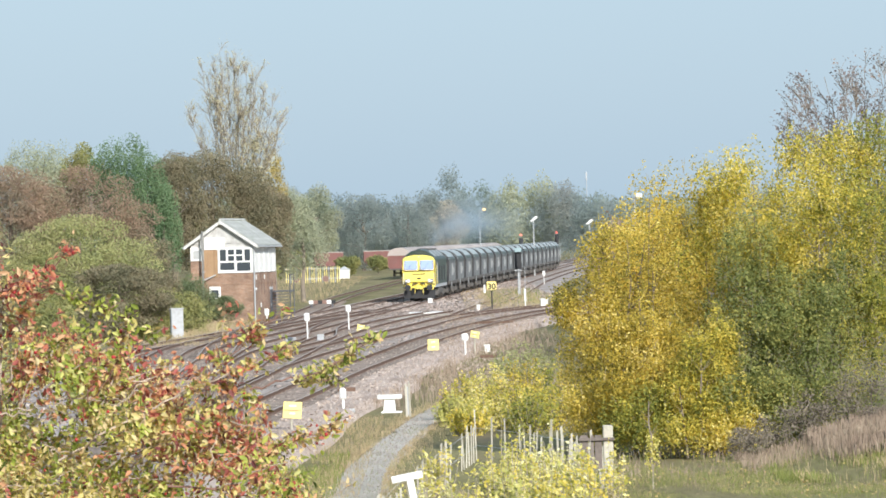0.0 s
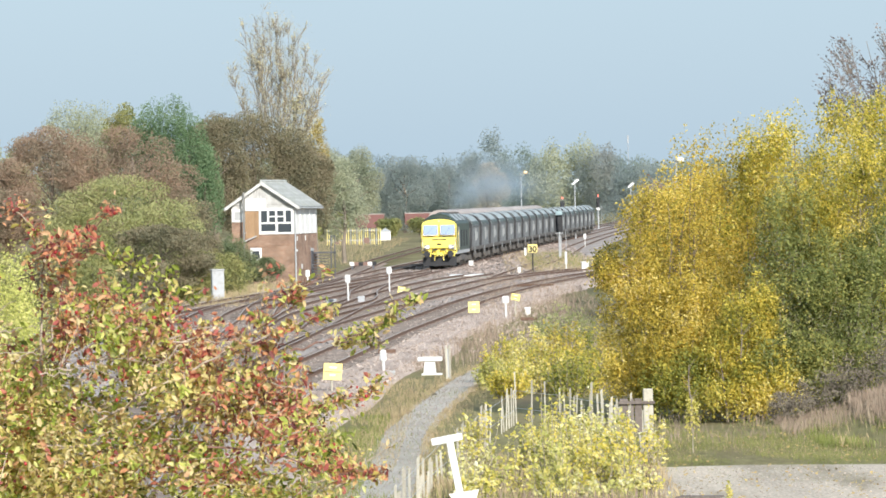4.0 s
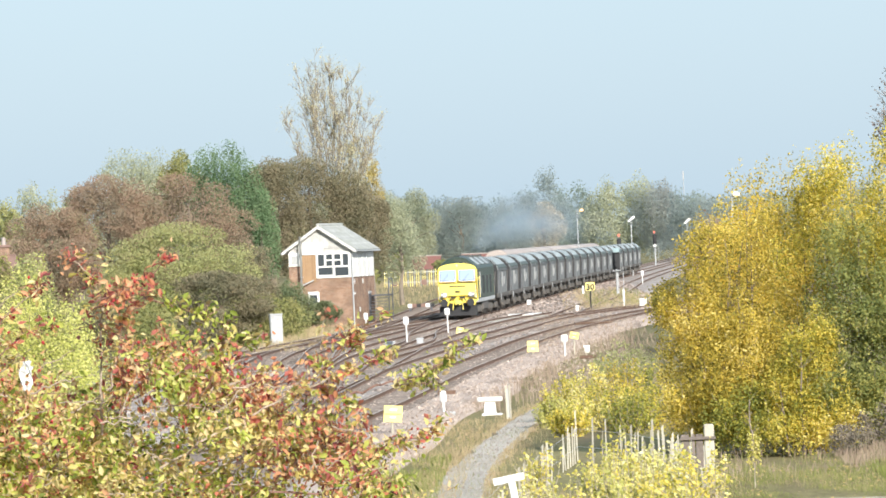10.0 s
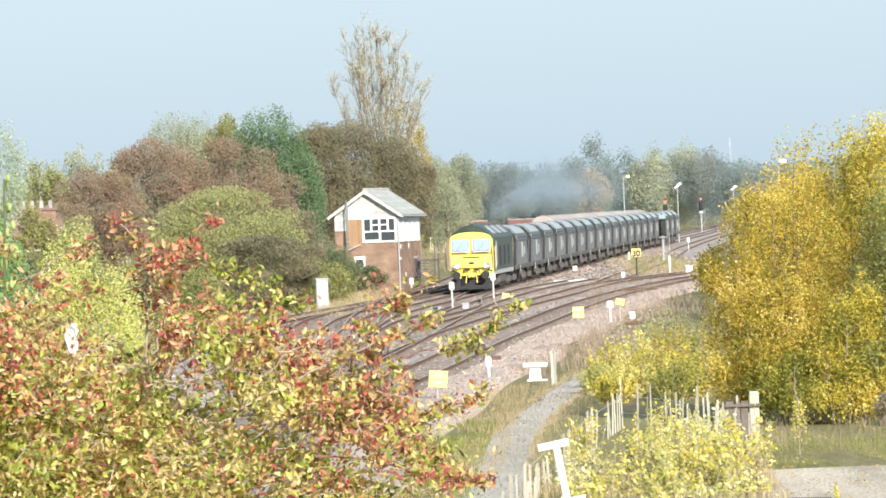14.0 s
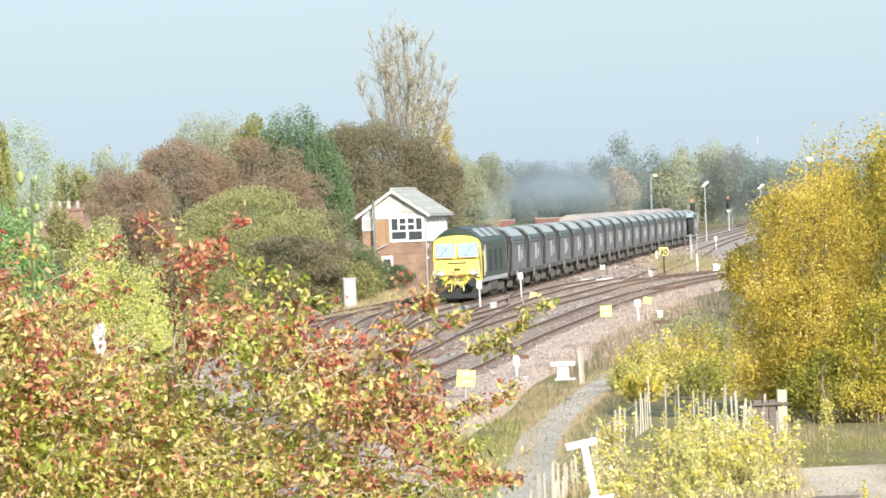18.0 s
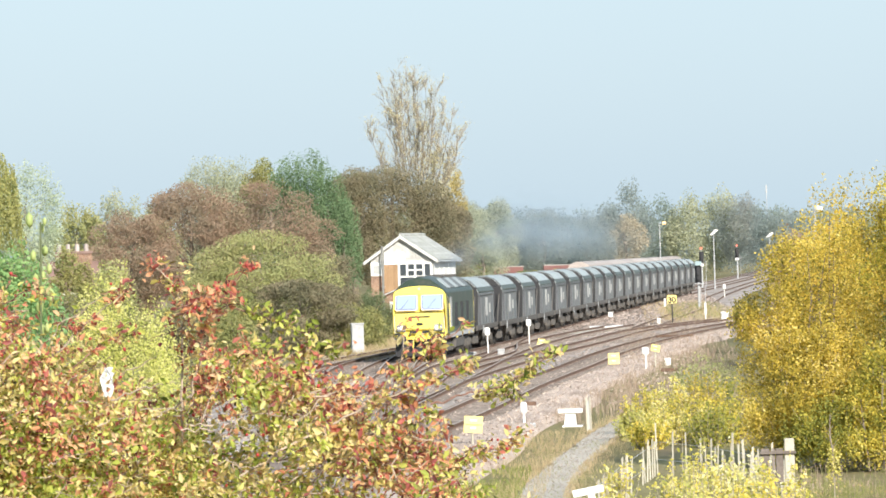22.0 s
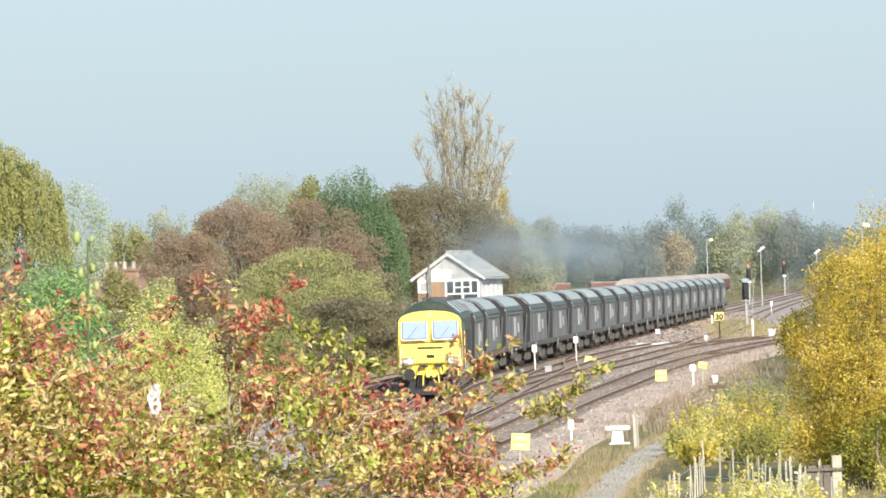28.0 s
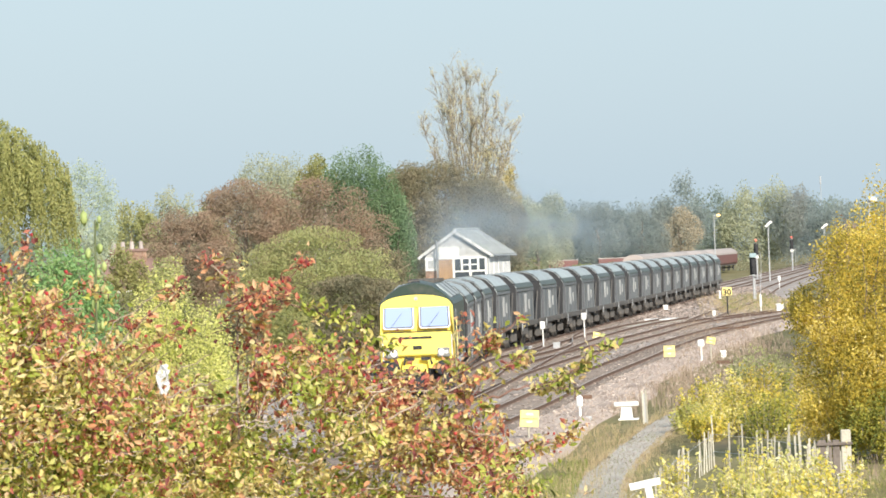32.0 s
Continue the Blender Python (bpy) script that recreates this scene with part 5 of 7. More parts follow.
def warning_board(x, y, z, w, h, turn, tilt, label):
    th = empty("warning_board", pose(x, y, -0.25, 0, 0, turn), label, "sign", "yellow lineside boards")
    b = part("board", bx(-w / 2, w / 2, -0.02, 0.02, 0, h, bevel=0.006), M["sign"], th, "yellow enamel board")
    b.matrix_basis = pose(0, 0, z + 0.25, 8, tilt, 0)
    for k, (zz, ww) in enumerate(((0.76, 0.3), (0.30, 0.22))):
        bar = part("lettering_bar", bx(-w * ww / 2 - 0.02, w * ww / 2 + 0.02, -0.027, -0.021, h * zz - 0.02 * w / 0.5, h * zz + 0.025 * w / 0.5), M["white"], b)
    part("lettering_bar", bx(-w * 0.44, w * 0.44, -0.027, -0.021, h * 0.5 - 0.015, h * 0.5 + 0.01), M["board"], b)
    part("post", tb((0, 0.06, 0), (0, 0.06, z + 0.25 + h * 0.6), 0.035, sides=8), M["timber"], th, "short grey post")


warning_board(-4.28, 160.2, 0.18, 0.52, 0.46, 12, 4, "yellow warning board on a short post beside the branch")
warning_board(-0.55, 259.4, 0.0, 0.50, 0.50, 5, 0, "yellow board beside the curving track")
warning_board(1.3, 259.9, 0.50, 0.40, 0.30, -10, 12, "yellow board by a white marker post")
warning_board(-4.75, 325.4, -0.12, 0.42, 0.36, 20, 10, "small yellow board between the tracks")


def speed_sign():
    th = empty("speed_sign", pose(3.3, 403.6, -0.2), "yellow and black speed board on a dark post", "speed sign")
    part("post", tb((0, 0, 0), (0, 0, 1.4), 0.05), M["black"], th)
    part("board", bx(-0.33, 0.33, -0.03, 0.03, 1.45, 2.02, bevel=0.05), M["sign"], th, "yellow speed board")
    part("side_plate", bx(-0.56, -0.43, -0.03, 0.03, 1.25, 1.80), M["white"], th)
    cu = bpy.data.curves.new("numeral", "FONT")
    cu.body, cu.size, cu.extrude, cu.align_x = "30", 0.56, 0.01, "CENTER"
    cu.offset = 0.018
    tx = new("numeral", cu)
    dg = bpy.context.evaluated_depsgraph_get()
    me = bpy.data.meshes.new_from_object(tx.evaluated_get(dg))
    bpy.data.objects.remove(tx)
    me.materials.clear()
    me.materials.append(M["black"])
    ob = new("numeral", me)
    ob.parent = th
    ob.matrix_basis = pose(0, -0.045, 1.5, 90, 0, 0)
    tagged(ob, "black number 30")


speed_sign()


def cabinet(x, y, w, d, h, material, label, cap=0.04, turn=0, name="lineside_cabinet", ground=-0.3):
    th = empty(name, pose(x, y, ground, 0, 0, turn), label, "cabinet", "")
    part("body", bx(-w / 2, w / 2, -d / 2, d / 2, 0, h - 0.06, bevel=0.02), M[material], th)
    part("lid", bx(-w / 2 - cap, w / 2 + cap, -d / 2 - cap, d / 2 + cap, h - 0.06, h + 0.03, bevel=0.02), M[material], th)
    part("door", bx(-w / 2 + 0.05, w / 2 - 0.05, -d / 2 - 0.02, -d / 2, 0.1, h - 0.15, bevel=0.008), M[material], th)
    return th


cabinet(-14.9, 323.8, 0.68, 0.5, 1.72, "grey", "tall pale grey lineside cabinet by the shrubs", 0.03, 10)
cabinet(7.0, 409.4, 0.46, 0.42, 0.75, "white", "white lineside cabinet beside the branch", 0.04, 5)
cabinet(1.9, 266.8, 0.26, 0.26, 0.32, "white", "small pale trackside box", 0.02)
cabinet(-6.45, 301.3, 0.35, 0.35, 0.42, "grey", "grey point machine box", 0.02)
cabinet(-8.0, 301.3, 0.5, 0.4, 0.30, "grey", "low grey trackside box", 0.02)
cabinet(2.35, 404.8, 0.22, 0.2, 0.5, "white", "small white trackside box by the speed board", 0.02)
cabinet(-1.1, 454.2, 0.35, 0.3, 0.5, "white", "white trackside box beside the main line", 0.02)
cabinet(-2.95, 177.8, 0.26, 0.25, 0.16, "grey", "low grey box beside a marker post", 0.01)


def stand():
    th = empty("cable_stand", pose(-1.74, 177.1, -0.25, 0, 0, -3), "white concrete stand with a wide slab top", "stand")
    part("column", loft([[(-0.20, -0.15, 0), (0.18, -0.15, 0), (0.18, 0.15, 0), (-0.20, 0.15, 0)], [(-0.15, -0.13, 0.42), (0.15, -0.13, 0.42), (0.15, 0.13, 0.42), (-0.15, 0.13, 0.42)]]), M["white"], th)
    part("slab", bx(-0.37, 0.37, -0.2, 0.2, 0.42, 0.55, bevel=0.02), M["white"], th)
    part("foot", bx(-0.25, 0.36, -0.2, 0.2, 0, 0.05), M["white"], th)


stand()


def white_post(x, y, h, w, label):
    th = empty("fence_post", pose(x, y, -0.25, 0, -1, 0), label, "post")
    for s in (-1, 1):
        part("slat", bx(s * w / 2 - 0.03, s * w / 2 + 0.03, -0.04, 0.04, 0, h + 0.02 * s, bevel=0.01), M["timber"], th)
    part("core", bx(-w / 2, w / 2, -0.02, 0.03, 0.05, h * 0.9), M["grey"], th)


white_post(-1.15, 172.5, 1.0, 0.10, "pale slatted post beside the path")


def lamp_post(x, y, h, arm, label, glow=True, hooded=False, ground=-0.3):
    th = empty("lamp_post", pose(x, y, ground), label, "lamp post", "yard lamps")
    part("pole", tb((0, 0, 0), (0, 0, h), 0.09, 0.055, sides=8), M["grey"], th)
    part("arm", tb((0, 0, h - 0.05), (arm, 0, h), 0.05), M["grey"], th)
    if hooded:
        part("lantern", loft([[(-0.45, -0.2, h - 0.55), (-0.20, -0.2, h - 0.62), (-0.20, 0.2, h - 0.62), (-0.45, 0.2, h - 0.55)], [(0.28, -0.22, h + 0.12), (0.62, -0.22, h - 0.05), (0.62, 0.22, h - 0.05), (0.28, 0.22, h + 0.12)]]), M["white"], th, "white angled lantern")
    else:
        part("lantern", bx(arm - 0.24, arm + 0.24, -0.22, 0.22, h - 0.14, h + 0.18, bevel=0.10), M["lampglow"] if glow else M["white"], th, "lit lantern" if glow else "pale lantern")
    return th


lamp_post(4.85, 753.2, 8.6, 0.6, "tall yard lamp with a lit orange lantern", True)
lamp_post(11.2, 716.4, 7.4, 0.0, "lamp post with a white angled lantern beside the tracks", False, True)
lamp_post(20.0, 793.5, 7.0, 0.0, "lamp post with a white angled lantern among the far trees", False, True)
lamp_post(11.4, 345, 7.4, 0.25, "pale lamp rising behind the golden birches", False)


def colour_signal(x, y, h, label, red, box_z):
    th = empty("railway_signal", pose(x, y, -0.3), label, "signal", "railway signals")
    part("mast", tb((0, 0, 0), (0, 0, h), 0.09, sides=8), M["grey"], th, "pale grey mast")
    part("head", bx(-0.20, 0.20, -0.2, 0.2, h - 0.2, h + 1.1, bevel=0.08), M["black"], th, "black signal head")
    part("backboard", bx(-0.29, 0.29, 0.2, 0.24, h - 0.25, h + 1.2, bevel=0.03), M["black"], th)
    part("platform", bx(-0.35, 0.35, -0.3, 0.3, h - 0.36, h - 0.30), M["grey"], th)
    for z in (h + 0.15, h + 0.55):
        part("lens_hood", tb((0, -0.42, z), (0, -0.18, z), 0.13, sides=12), M["black"], th)
    if not red:
        part("route_board", bx(-0.28, 0.28, -0.26, 0.0, h + 1.22, h + 1.58, bevel=0.03), M["routeboard"], th, "pale blue-grey route board")
    if red:
        part("lamp", tb((0, -0.26, h + 1.6), (0, -0.1, h + 1.6), 0.14, sides=12), M["redlight"], th, "red signal light")
        part("lamp_stalk", tb((0, 0, h + 1.3), (0, 0, h + 1.75), 0.06), M["grey"], th)
    if red:
        part("number_plate", bx(-0.26, 0.26, -0.26, -0.22, h - 0.66, h - 0.42, bevel=0.01), M["white"], th, "white identification plate")
    for d in (-0.2, 0.2):
        part("ladder_rail", tb((0.35 + d, 0.3, 0), (0.35 + d, 0.3, h), 0.03, sides=5), M["grey"], th)


colour_signal(6.35, 494.5, 2.6, "black signal head on a pale mast beside the main line", False, 2)
colour_signal(9.9, 736, 3.6, "railway signal showing red beside the main line", True, 3)
colour_signal(18.0, 920, 3.8, "far railway signal showing red", True, 3)


def hut():
    th = empty("lineside_hut", pose(-13.2, 775.1, -0.3), "small white lineside hut with a low grey roof", "hut")
    part("wall", bx(-0.7, 0.7, -0.7, 0.7, 0, 1.2, bevel=0.02), M["white"], th)
    bm = bmesh.new()
    bmesh.ops.create_cone(bm, cap_ends=True, segments=4, radius1=1.1, radius2=0.05, depth=0.45, matrix=pose(0, 0, 1.42, 0, 0, 45))
    part("roof", bm, M["grey"], th, "low grey pyramid roof")


hut()


def yellow_fence():
    th = empty("yellow_fence", pose(-19.2, 710.7, -0.3), "yellow and grey steel palisade fence by the crossing", "fence")
    for k in range(26):
        part("paling", bx(k * 0.26 - 0.035, k * 0.26 + 0.035, -0.02, 0.02, 0, 2.0, bevel=0.01), M["sign"] if k % 3 < 2 else M["grey"], th)
    for z in (0.5, 1.7):
        part("rail", bx(-0.1, 6.6, 0.02, 0.06, z, z + 0.1), M["grey"], th)
    for x in (1.2, 4.8):
        part("disc", tb((x, -0.08, 0.5), (x, -0.04, 0.5), 0.38, sides=16), M["tile"], th, "red round plate")


yellow_fence()


def barrier():
    th = empty("track_barrier", pose(-9.3, 442.7, -0.2), "low black, red and white buffer bar across a siding", "barrier")
    for k in range(6):
        part("band", bx(-1.0 + k * 0.34, -1.0 + (k + 1) * 0.34, -0.1, 0.1, 0.35, 0.62), M[("white", "tile", "black", "tile", "white", "black")[k]], th)
    for x in (-0.8, 0.8):
        part("leg", bx(x - 0.08, x + 0.08, -0.08, 0.08, 0, 0.4), M["iron"], th)


barrier()


def mast():
    th = empty("radio_mast", pose(25.8, 1035, -0.3), "thin far radio mast above the trees", "mast")
    part("pole", tb((0, 0, 0), (0, 0, 15.0), 0.07, 0.05, sides=6), M["grey"], th)
    part("aerial", bx(-0.12, 0.12, -0.1, 0.1, 14.6, 16.0, bevel=0.03), M["grey"], th)


mast()

# ---- fence beside the yard ----


def paling_fence():
    th = empty("paling_fence", pose(0, 0, 0), "old chestnut paling fence of thin silvered stakes", "fence")
    line = [(-1.78, 87), (-0.97, 110), (-0.6, 116.5), (-0.2, 125.3), (0.7, 140.9), (1.7, 136.8), (2.7, 130.5), (3.3, 123.3)]
    acc = 0.0
    for (xa, ya), (xb, yb) in zip(line, line[1:]):
        d = math.hypot(xb - xa, yb - ya)
        gap = (0.95 if yb < 117 else 1.0) if yb > ya else 0.45
        for k in range(int(d / gap)):
            u = k * gap / d
            x, y = xa + (xb - xa) * u + rng.normal() * 0.02, ya + (yb - ya) * u
            h = (0.84 if yb > ya else 1.0) + rng.normal() * 0.12
            if rng.random() < 0.30:
                continue
            lean = rng.normal() * 0.03
            w = rng.uniform(0.016, 0.03) if y < 117 and yb > ya else rng.uniform(0.014, 0.026)
            bm = loft([[(x - w, y - 0.02, -0.4), (x + w, y - 0.02, -0.4), (x + w, y + 0.02, -0.4), (x - w, y + 0.02, -0.4)],
                       [(x - w + lean, y - 0.02, h - 0.40), (x + w + lean, y - 0.02, h - 0.36), (x + w + lean, y + 0.02, h - 0.36), (x - w + lean, y + 0.02, h - 0.40)]])
            part("stake", bm, M["timber"], th)
        for z in (0.0, 0.42):
            part("wire", tb((xa, ya, z), (xb, yb, z), 0.006, sides=4), M["grey"], th)
    part("corner_post", bx(3.26, 3.47, 122.42, 122.64, -0.45, 1.02, bevel=0.02), M["timber"], th, "stout square grey corner post")
    part("brace", bx(2.74, 3.50, 122.36, 122.41, 0.70, 0.765, bevel=0.008), M["sleeper"], th, "dark weathered cross rail")
    for x, w, z0 in ((2.77, 0.17, 0.18), (3.00, 0.06, 0.05), (3.08, 0.15, 0.10)):
        part("gate_board", bx(x, x + w, 122.42, 122.45, z0, 0.82, bevel=0.008), M["sleeper"], th)


paling_fence()


def finger_post():
    th = empty("leaning_sign", pose(-0.42, 96.6, -0.35), "leaning white post with a crossbar and a pointed board", "sign post")
    part("post", bx(-0.06, 0.06, -0.04, 0.04, 0.0, 1.5, bevel=0.01), M["white"], th).matrix_basis = pose(0.02, 0, 0.0, 0, -10, 0)
    part("crossbar", bx(-0.26, 0.26, -0.05, 0.05, 1.42, 1.54, bevel=0.01), M["white"], th).matrix_basis = pose(-0.02, 0, 0, 0, -10, 0)
    part("pointed_board", loft([[(-0.26, -0.06, 0.55), (0.24, -0.06, 0.62), (0.06, -0.06, 0.05)], [(-0.26, -0.03, 0.55), (0.24, -0.03, 0.62), (0.06, -0.03, 0.05)]]), M["white"], th, "white triangular board")


finger_post()
th = empty("timber_crate", pose(3.55, 99.5, -0.3, 0, 0, -18), "weathered dark timber crate half sunk in weeds", "crate")
for k in range(5):
    part("slat", bx(-0.3 + k * 0.13, -0.2 + k * 0.13, -0.2, 0.2, 0, 0.2, bevel=0.008), M["sleeper"], th)
part("lid", bx(-0.34, 0.4, -0.22, 0.22, 0.2, 0.235), M["sleeper"], th)
for x, y, a, l in ((2.9, 340, 62, 1.2), (1.8, 246, 75, 0.35), (-3.4, 198, 80, 0.3)):
    th = empty("scrap_rail", pose(x, y, -0.12, 0, 0, a), "rusty length of scrap rail on the ballast", "scrap rail")
    part("bar", bx(-0.06, 0.06, -l, l, 0.0, 0.14, bevel=0.01), M["rust"], th)

# ---- trees behind the signal box ----


def fan(bm, root, tips, subs, twigs, r, sub_len, twig_len, lift=0.55):
    """Limbs that sweep from the root to each tip, with side shoots and twigs; returns the twig ends."""
    ends = []
    root = Vector(root)
    for tip in tips:
        tip = Vector(tip)
        mid = root.lerp(tip, 0.5) + Vector(((tip.x - root.x) * 0.25, (tip.y - root.y) * 0.25, -abs(tip.x - root.x) * 0.12))
        at_ = lambda u: root * (1 - u) ** 2 + mid * 2 * u * (1 - u) + tip * u * u
        n = 8
        wob = [Vector((rng.normal(), rng.normal(), 0)) * 0.05 * (0 < k < n) for k in range(n + 1)]
        for k in range(n):
            tube(bm, at_(k / n) + wob[k], at_((k + 1) / n) + wob[k + 1], max(r * (1 - k / n * 0.85), 0.012), max(r * (1 - (k + 1) / n * 0.85), 0.010), 4, False)
        for _ in range(subs):
            u = rng.uniform(0.30, 1.0)
            p = at_(u)
            d = (at_(min(1, u + 0.05)) - at_(u - 0.05)).normalized()
            q = p + (d * 0.6 + Vector((rng.normal() * 0.4, rng.normal() * 0.4, lift))).normalized() * sub_len * rng.uniform(0.5, 1.1) * (1.2 - 0.6 * u)
            tube(bm, p, q, r * 0.22, 0.010, 3, False)
            for _ in range(twigs):
                a = p.lerp(q, rng.uniform(0.25, 1.0))
                e = a + ((q - p).normalized() * 0.7 + Vector((rng.normal() * 0.45, rng.normal() * 0.45, lift * 0.8 + rng.normal() * 0.2))).normalized() * twig_len * rng.uniform(0.5, 1.2)
                tube(bm, a, e, 0.011, 0.006, 3, False)
                ends.append(e)
    return np.array([list(e) for e in ends])


def tall_poplar():
    """Nearly bare poplar: rising limbs in an open fan with thin pale leaves."""
    th = empty("poplar", pose(-17.0, 483, -0.3), "tall nearly bare poplar with pale yellow leaves", "tree")
    bm = bmesh.new()
    tube(bm, (0, 0, 0), (0, 0, 8.2), 0.45, 0.32, 8, False)
    tips = [(-1.7, 0.3, 20.7), (-1.1, -0.4, 21.2), (-0.5, 0.6, 20.2), (0.4, -0.5, 19.6), (1.1, 0.6, 20.2), (1.9, -0.7, 19.5), (2.7, 0.4, 18.6), (3.3, -0.2, 17.6), (3.9, 0.5, 15.8), (3.6, -0.9, 14.2), (-2.5, -0.3, 19.6),
            (-2.1, 0.8, 18.6), (-3.7, 0.0, 16.1), (-3.0, 0.5, 14.6), (0.2, 1.4, 18.0), (2.2, 1.3, 17.0), (-1.2, 1.3, 18.4), (0.8, -1.4, 16.2), (2.9, -1.2, 13.8), (0.0, 0.2, 20.2), (1.5, 0.2, 18.8), (-1.5, -0.9, 17.2)]
    ends = fan(bm, (0, 0, 7.6), tips, 20, 9, 0.055, 1.5, 0.75, 0.45)
    part("branchwork", bm, M["poplartwig"], th, "pale rising limbs and twigs")
    few = ends[rng.random(len(ends)) < 0.85]
    scatter("leaves", np.concatenate([few, ends[rng.random(len(ends)) < 0.5]]) + rng.normal(size=(1, 3)) * 0.02, 0.14, M["paleleaf"], DIAMOND, th)
    low = lobes([(0.9, -1, 11.0, 1.5, 1.5, 2.0), (2.2, -1, 10.6, 0.9, 1.0, 1.4), (1.9, -1, 13.2, 1.2, 1.2, 1.6)], 1300, 0.9, 0.25)
    scatter("lower_leaves", low, 0.13, M["paleleaf"], DIAMOND, th)
    near_ = ends[rng.choice(len(ends), 4800)] + rng.normal(size=(4800, 3)) * np.array([0.35, 0.35, 0.45])
    scatter("twig_leaves", near_, 0.085, M["paleleaf"], DIAMOND, th)


tall_poplar()
tree("hawthorn", "broad dull brown hawthorn behind the signal box", -17.6, 446.2, 1.5, 12.9, 5.3, 4, 66000, 0.135, "darkbrown", 70, small=0.32, flat=0.7)
tree("hawthorn", "dull brown hawthorn against the cypresses", -20.3, 441, 3.0, 12.6, 2.9, 3, 30000, 0.135, "darkbrown", 44, small=0.34, flat=0.8)
tree("hawthorn", "brown tree beside the signal box roof", -13.6, 450.8, 1.5, 10.2, 2.5, 3, 22000, 0.135, "darkbrown", 26, small=0.32, flat=0.7)
tree("hawthorn", "wide russet hawthorn beside the sallow", -25.2, 416.3, 0.5, 11.7, 5.4, 5, 46000, 0.13, "brown", 44, small=0.3, flat=0.65)
tree("hawthorn", "tall russet hawthorn amid the thicket", -30.6, 414.5, 0.5, 11.7, 4.6, 5, 40000, 0.13, "brown", 40, small=0.3, flat=0.65)
tree("hawthorn", "russet hawthorn in full autumn colour", -34.4, 409.0, 0.5, 9.7, 3.8, 4, 32000, 0.13, "brown", 34, small=0.3, flat=0.65)
tree("hawthorn", "low russet hawthorn ending the thicket", -37.6, 404.8, 0.0, 7.2, 3.2, 3, 22000, 0.13, "brown", 26, small=0.32, flat=0.65)
tree("cypress", "ragged dark green cypress among brown hawthorns", -24.6, 433.5, 4.0, 12.7, 2.2, 2, 20000, 0.13, "conifer", 60, small=0.28, flat=1.4)
tree("cypress", "tallest green cypress above the hawthorns", -23.0, 431.2, 3.5, 13.0, 2.1, 2, 20000, 0.13, "conifer", 60, small=0.26, flat=1.5)
tree("cypress", "green cypress leaning over the hawthorns", -21.7, 429.8, 2.5, 11.9, 1.9, 2, 16000, 0.13, "conifer", 50, small=0.28, flat=1.4)
tree("cypress", "lower green cypress behind the sallow", -20.5, 428.5, 1.5, 9.4, 1.5, 2, 12000, 0.13, "conifer", 40, small=0.3, flat=1.3)
tree("hawthorn", "brown-green tree top beside the cypress", -26.6, 437, 5.0, 13.2, 2.2, 2, 12000, 0.15, "olivegreen", 34, small=0.3, flat=0.8)
tree("sallow", "rounded olive-green sallow bush", -21.3, 345, 0.4, 7.25, 5.1, 3.5, 40000, 0.12, "olive", 46, small=0.28, flat=0.7)
tree("sallow", "dull grey-green scrub in front of the sallow", -18.4, 328.9, -0.3, 4.3, 3.4, 2.6, 26000, 0.115, "darkbrown", 40, small=0.28, flat=0.6, cat="shrub")
tree("sallow", "dull brown-green scrub beside the sallow", -23.4, 326.6, -0.3, 4.3, 3.2, 2.6, 20000, 0.115, "olivegreen", 34, small=0.28, flat=0.6, cat="shrub")
tree("sallow", "dull brown scrub between sallow and signal box", -17.5, 352, -0.3, 6.0, 1.9, 2.0, 12000, 0.12, "darkbrown", 28, small=0.3, flat=0.8, cat="shrub")
tree("ivy_bush", "dark green ivy bush at the foot of the signal box", -16.1, 372.6, -0.3, 3.1, 1.9, 1.6, 13000, 0.095, "ivy", 26, cat="shrub", small=0.32)
tree("ivy_bush", "dark green bush below the signal box window", -14.4, 374.7, -0.3, 1.6, 1.8, 1.2, 11000, 0.095, "ivy", 18, cat="shrub", small=0.32)
tree("ivy_bush", "scrubby green bush by the grey cabinet", -17.2, 345, -0.3, 2.6, 2.0, 1.6, 8800, 0.109, "olivegreen", 10, cat="shrub")
# hazyolive on the willow and the green ash has haze in its colour
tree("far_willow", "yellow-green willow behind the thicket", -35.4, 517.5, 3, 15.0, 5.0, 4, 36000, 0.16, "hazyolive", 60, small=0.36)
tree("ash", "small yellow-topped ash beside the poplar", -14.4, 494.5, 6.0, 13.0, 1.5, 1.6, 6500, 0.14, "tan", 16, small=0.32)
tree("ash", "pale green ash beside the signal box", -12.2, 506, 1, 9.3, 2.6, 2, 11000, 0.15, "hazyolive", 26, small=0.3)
for x, y, h, m in ((-16.4, 330, 2.2, "olivegreen"), (-18.8, 322, 2.4, "darkbrown"), (-21.4, 318, 2.6, "olivegreen"), (-24.0, 314, 2.8, "darkbrown"), (-26.8, 312, 3.2, "olivegreen"), (-20.0, 332, 3.2, "olivegreen"), (-23.4, 330, 3.4, "olive"), (-29.5, 318, 3.6, "darkbrown"), (-15.6, 345, 2.4, "olivegreen"), (-18.0, 350, 3.4, "darkbrown")):
    tree("bramble", "low dull bramble scrub along the railway boundary", x, y, -1.2, h, 2.1, 1.6, 6000, 0.13, m, 12, cat="shrub")
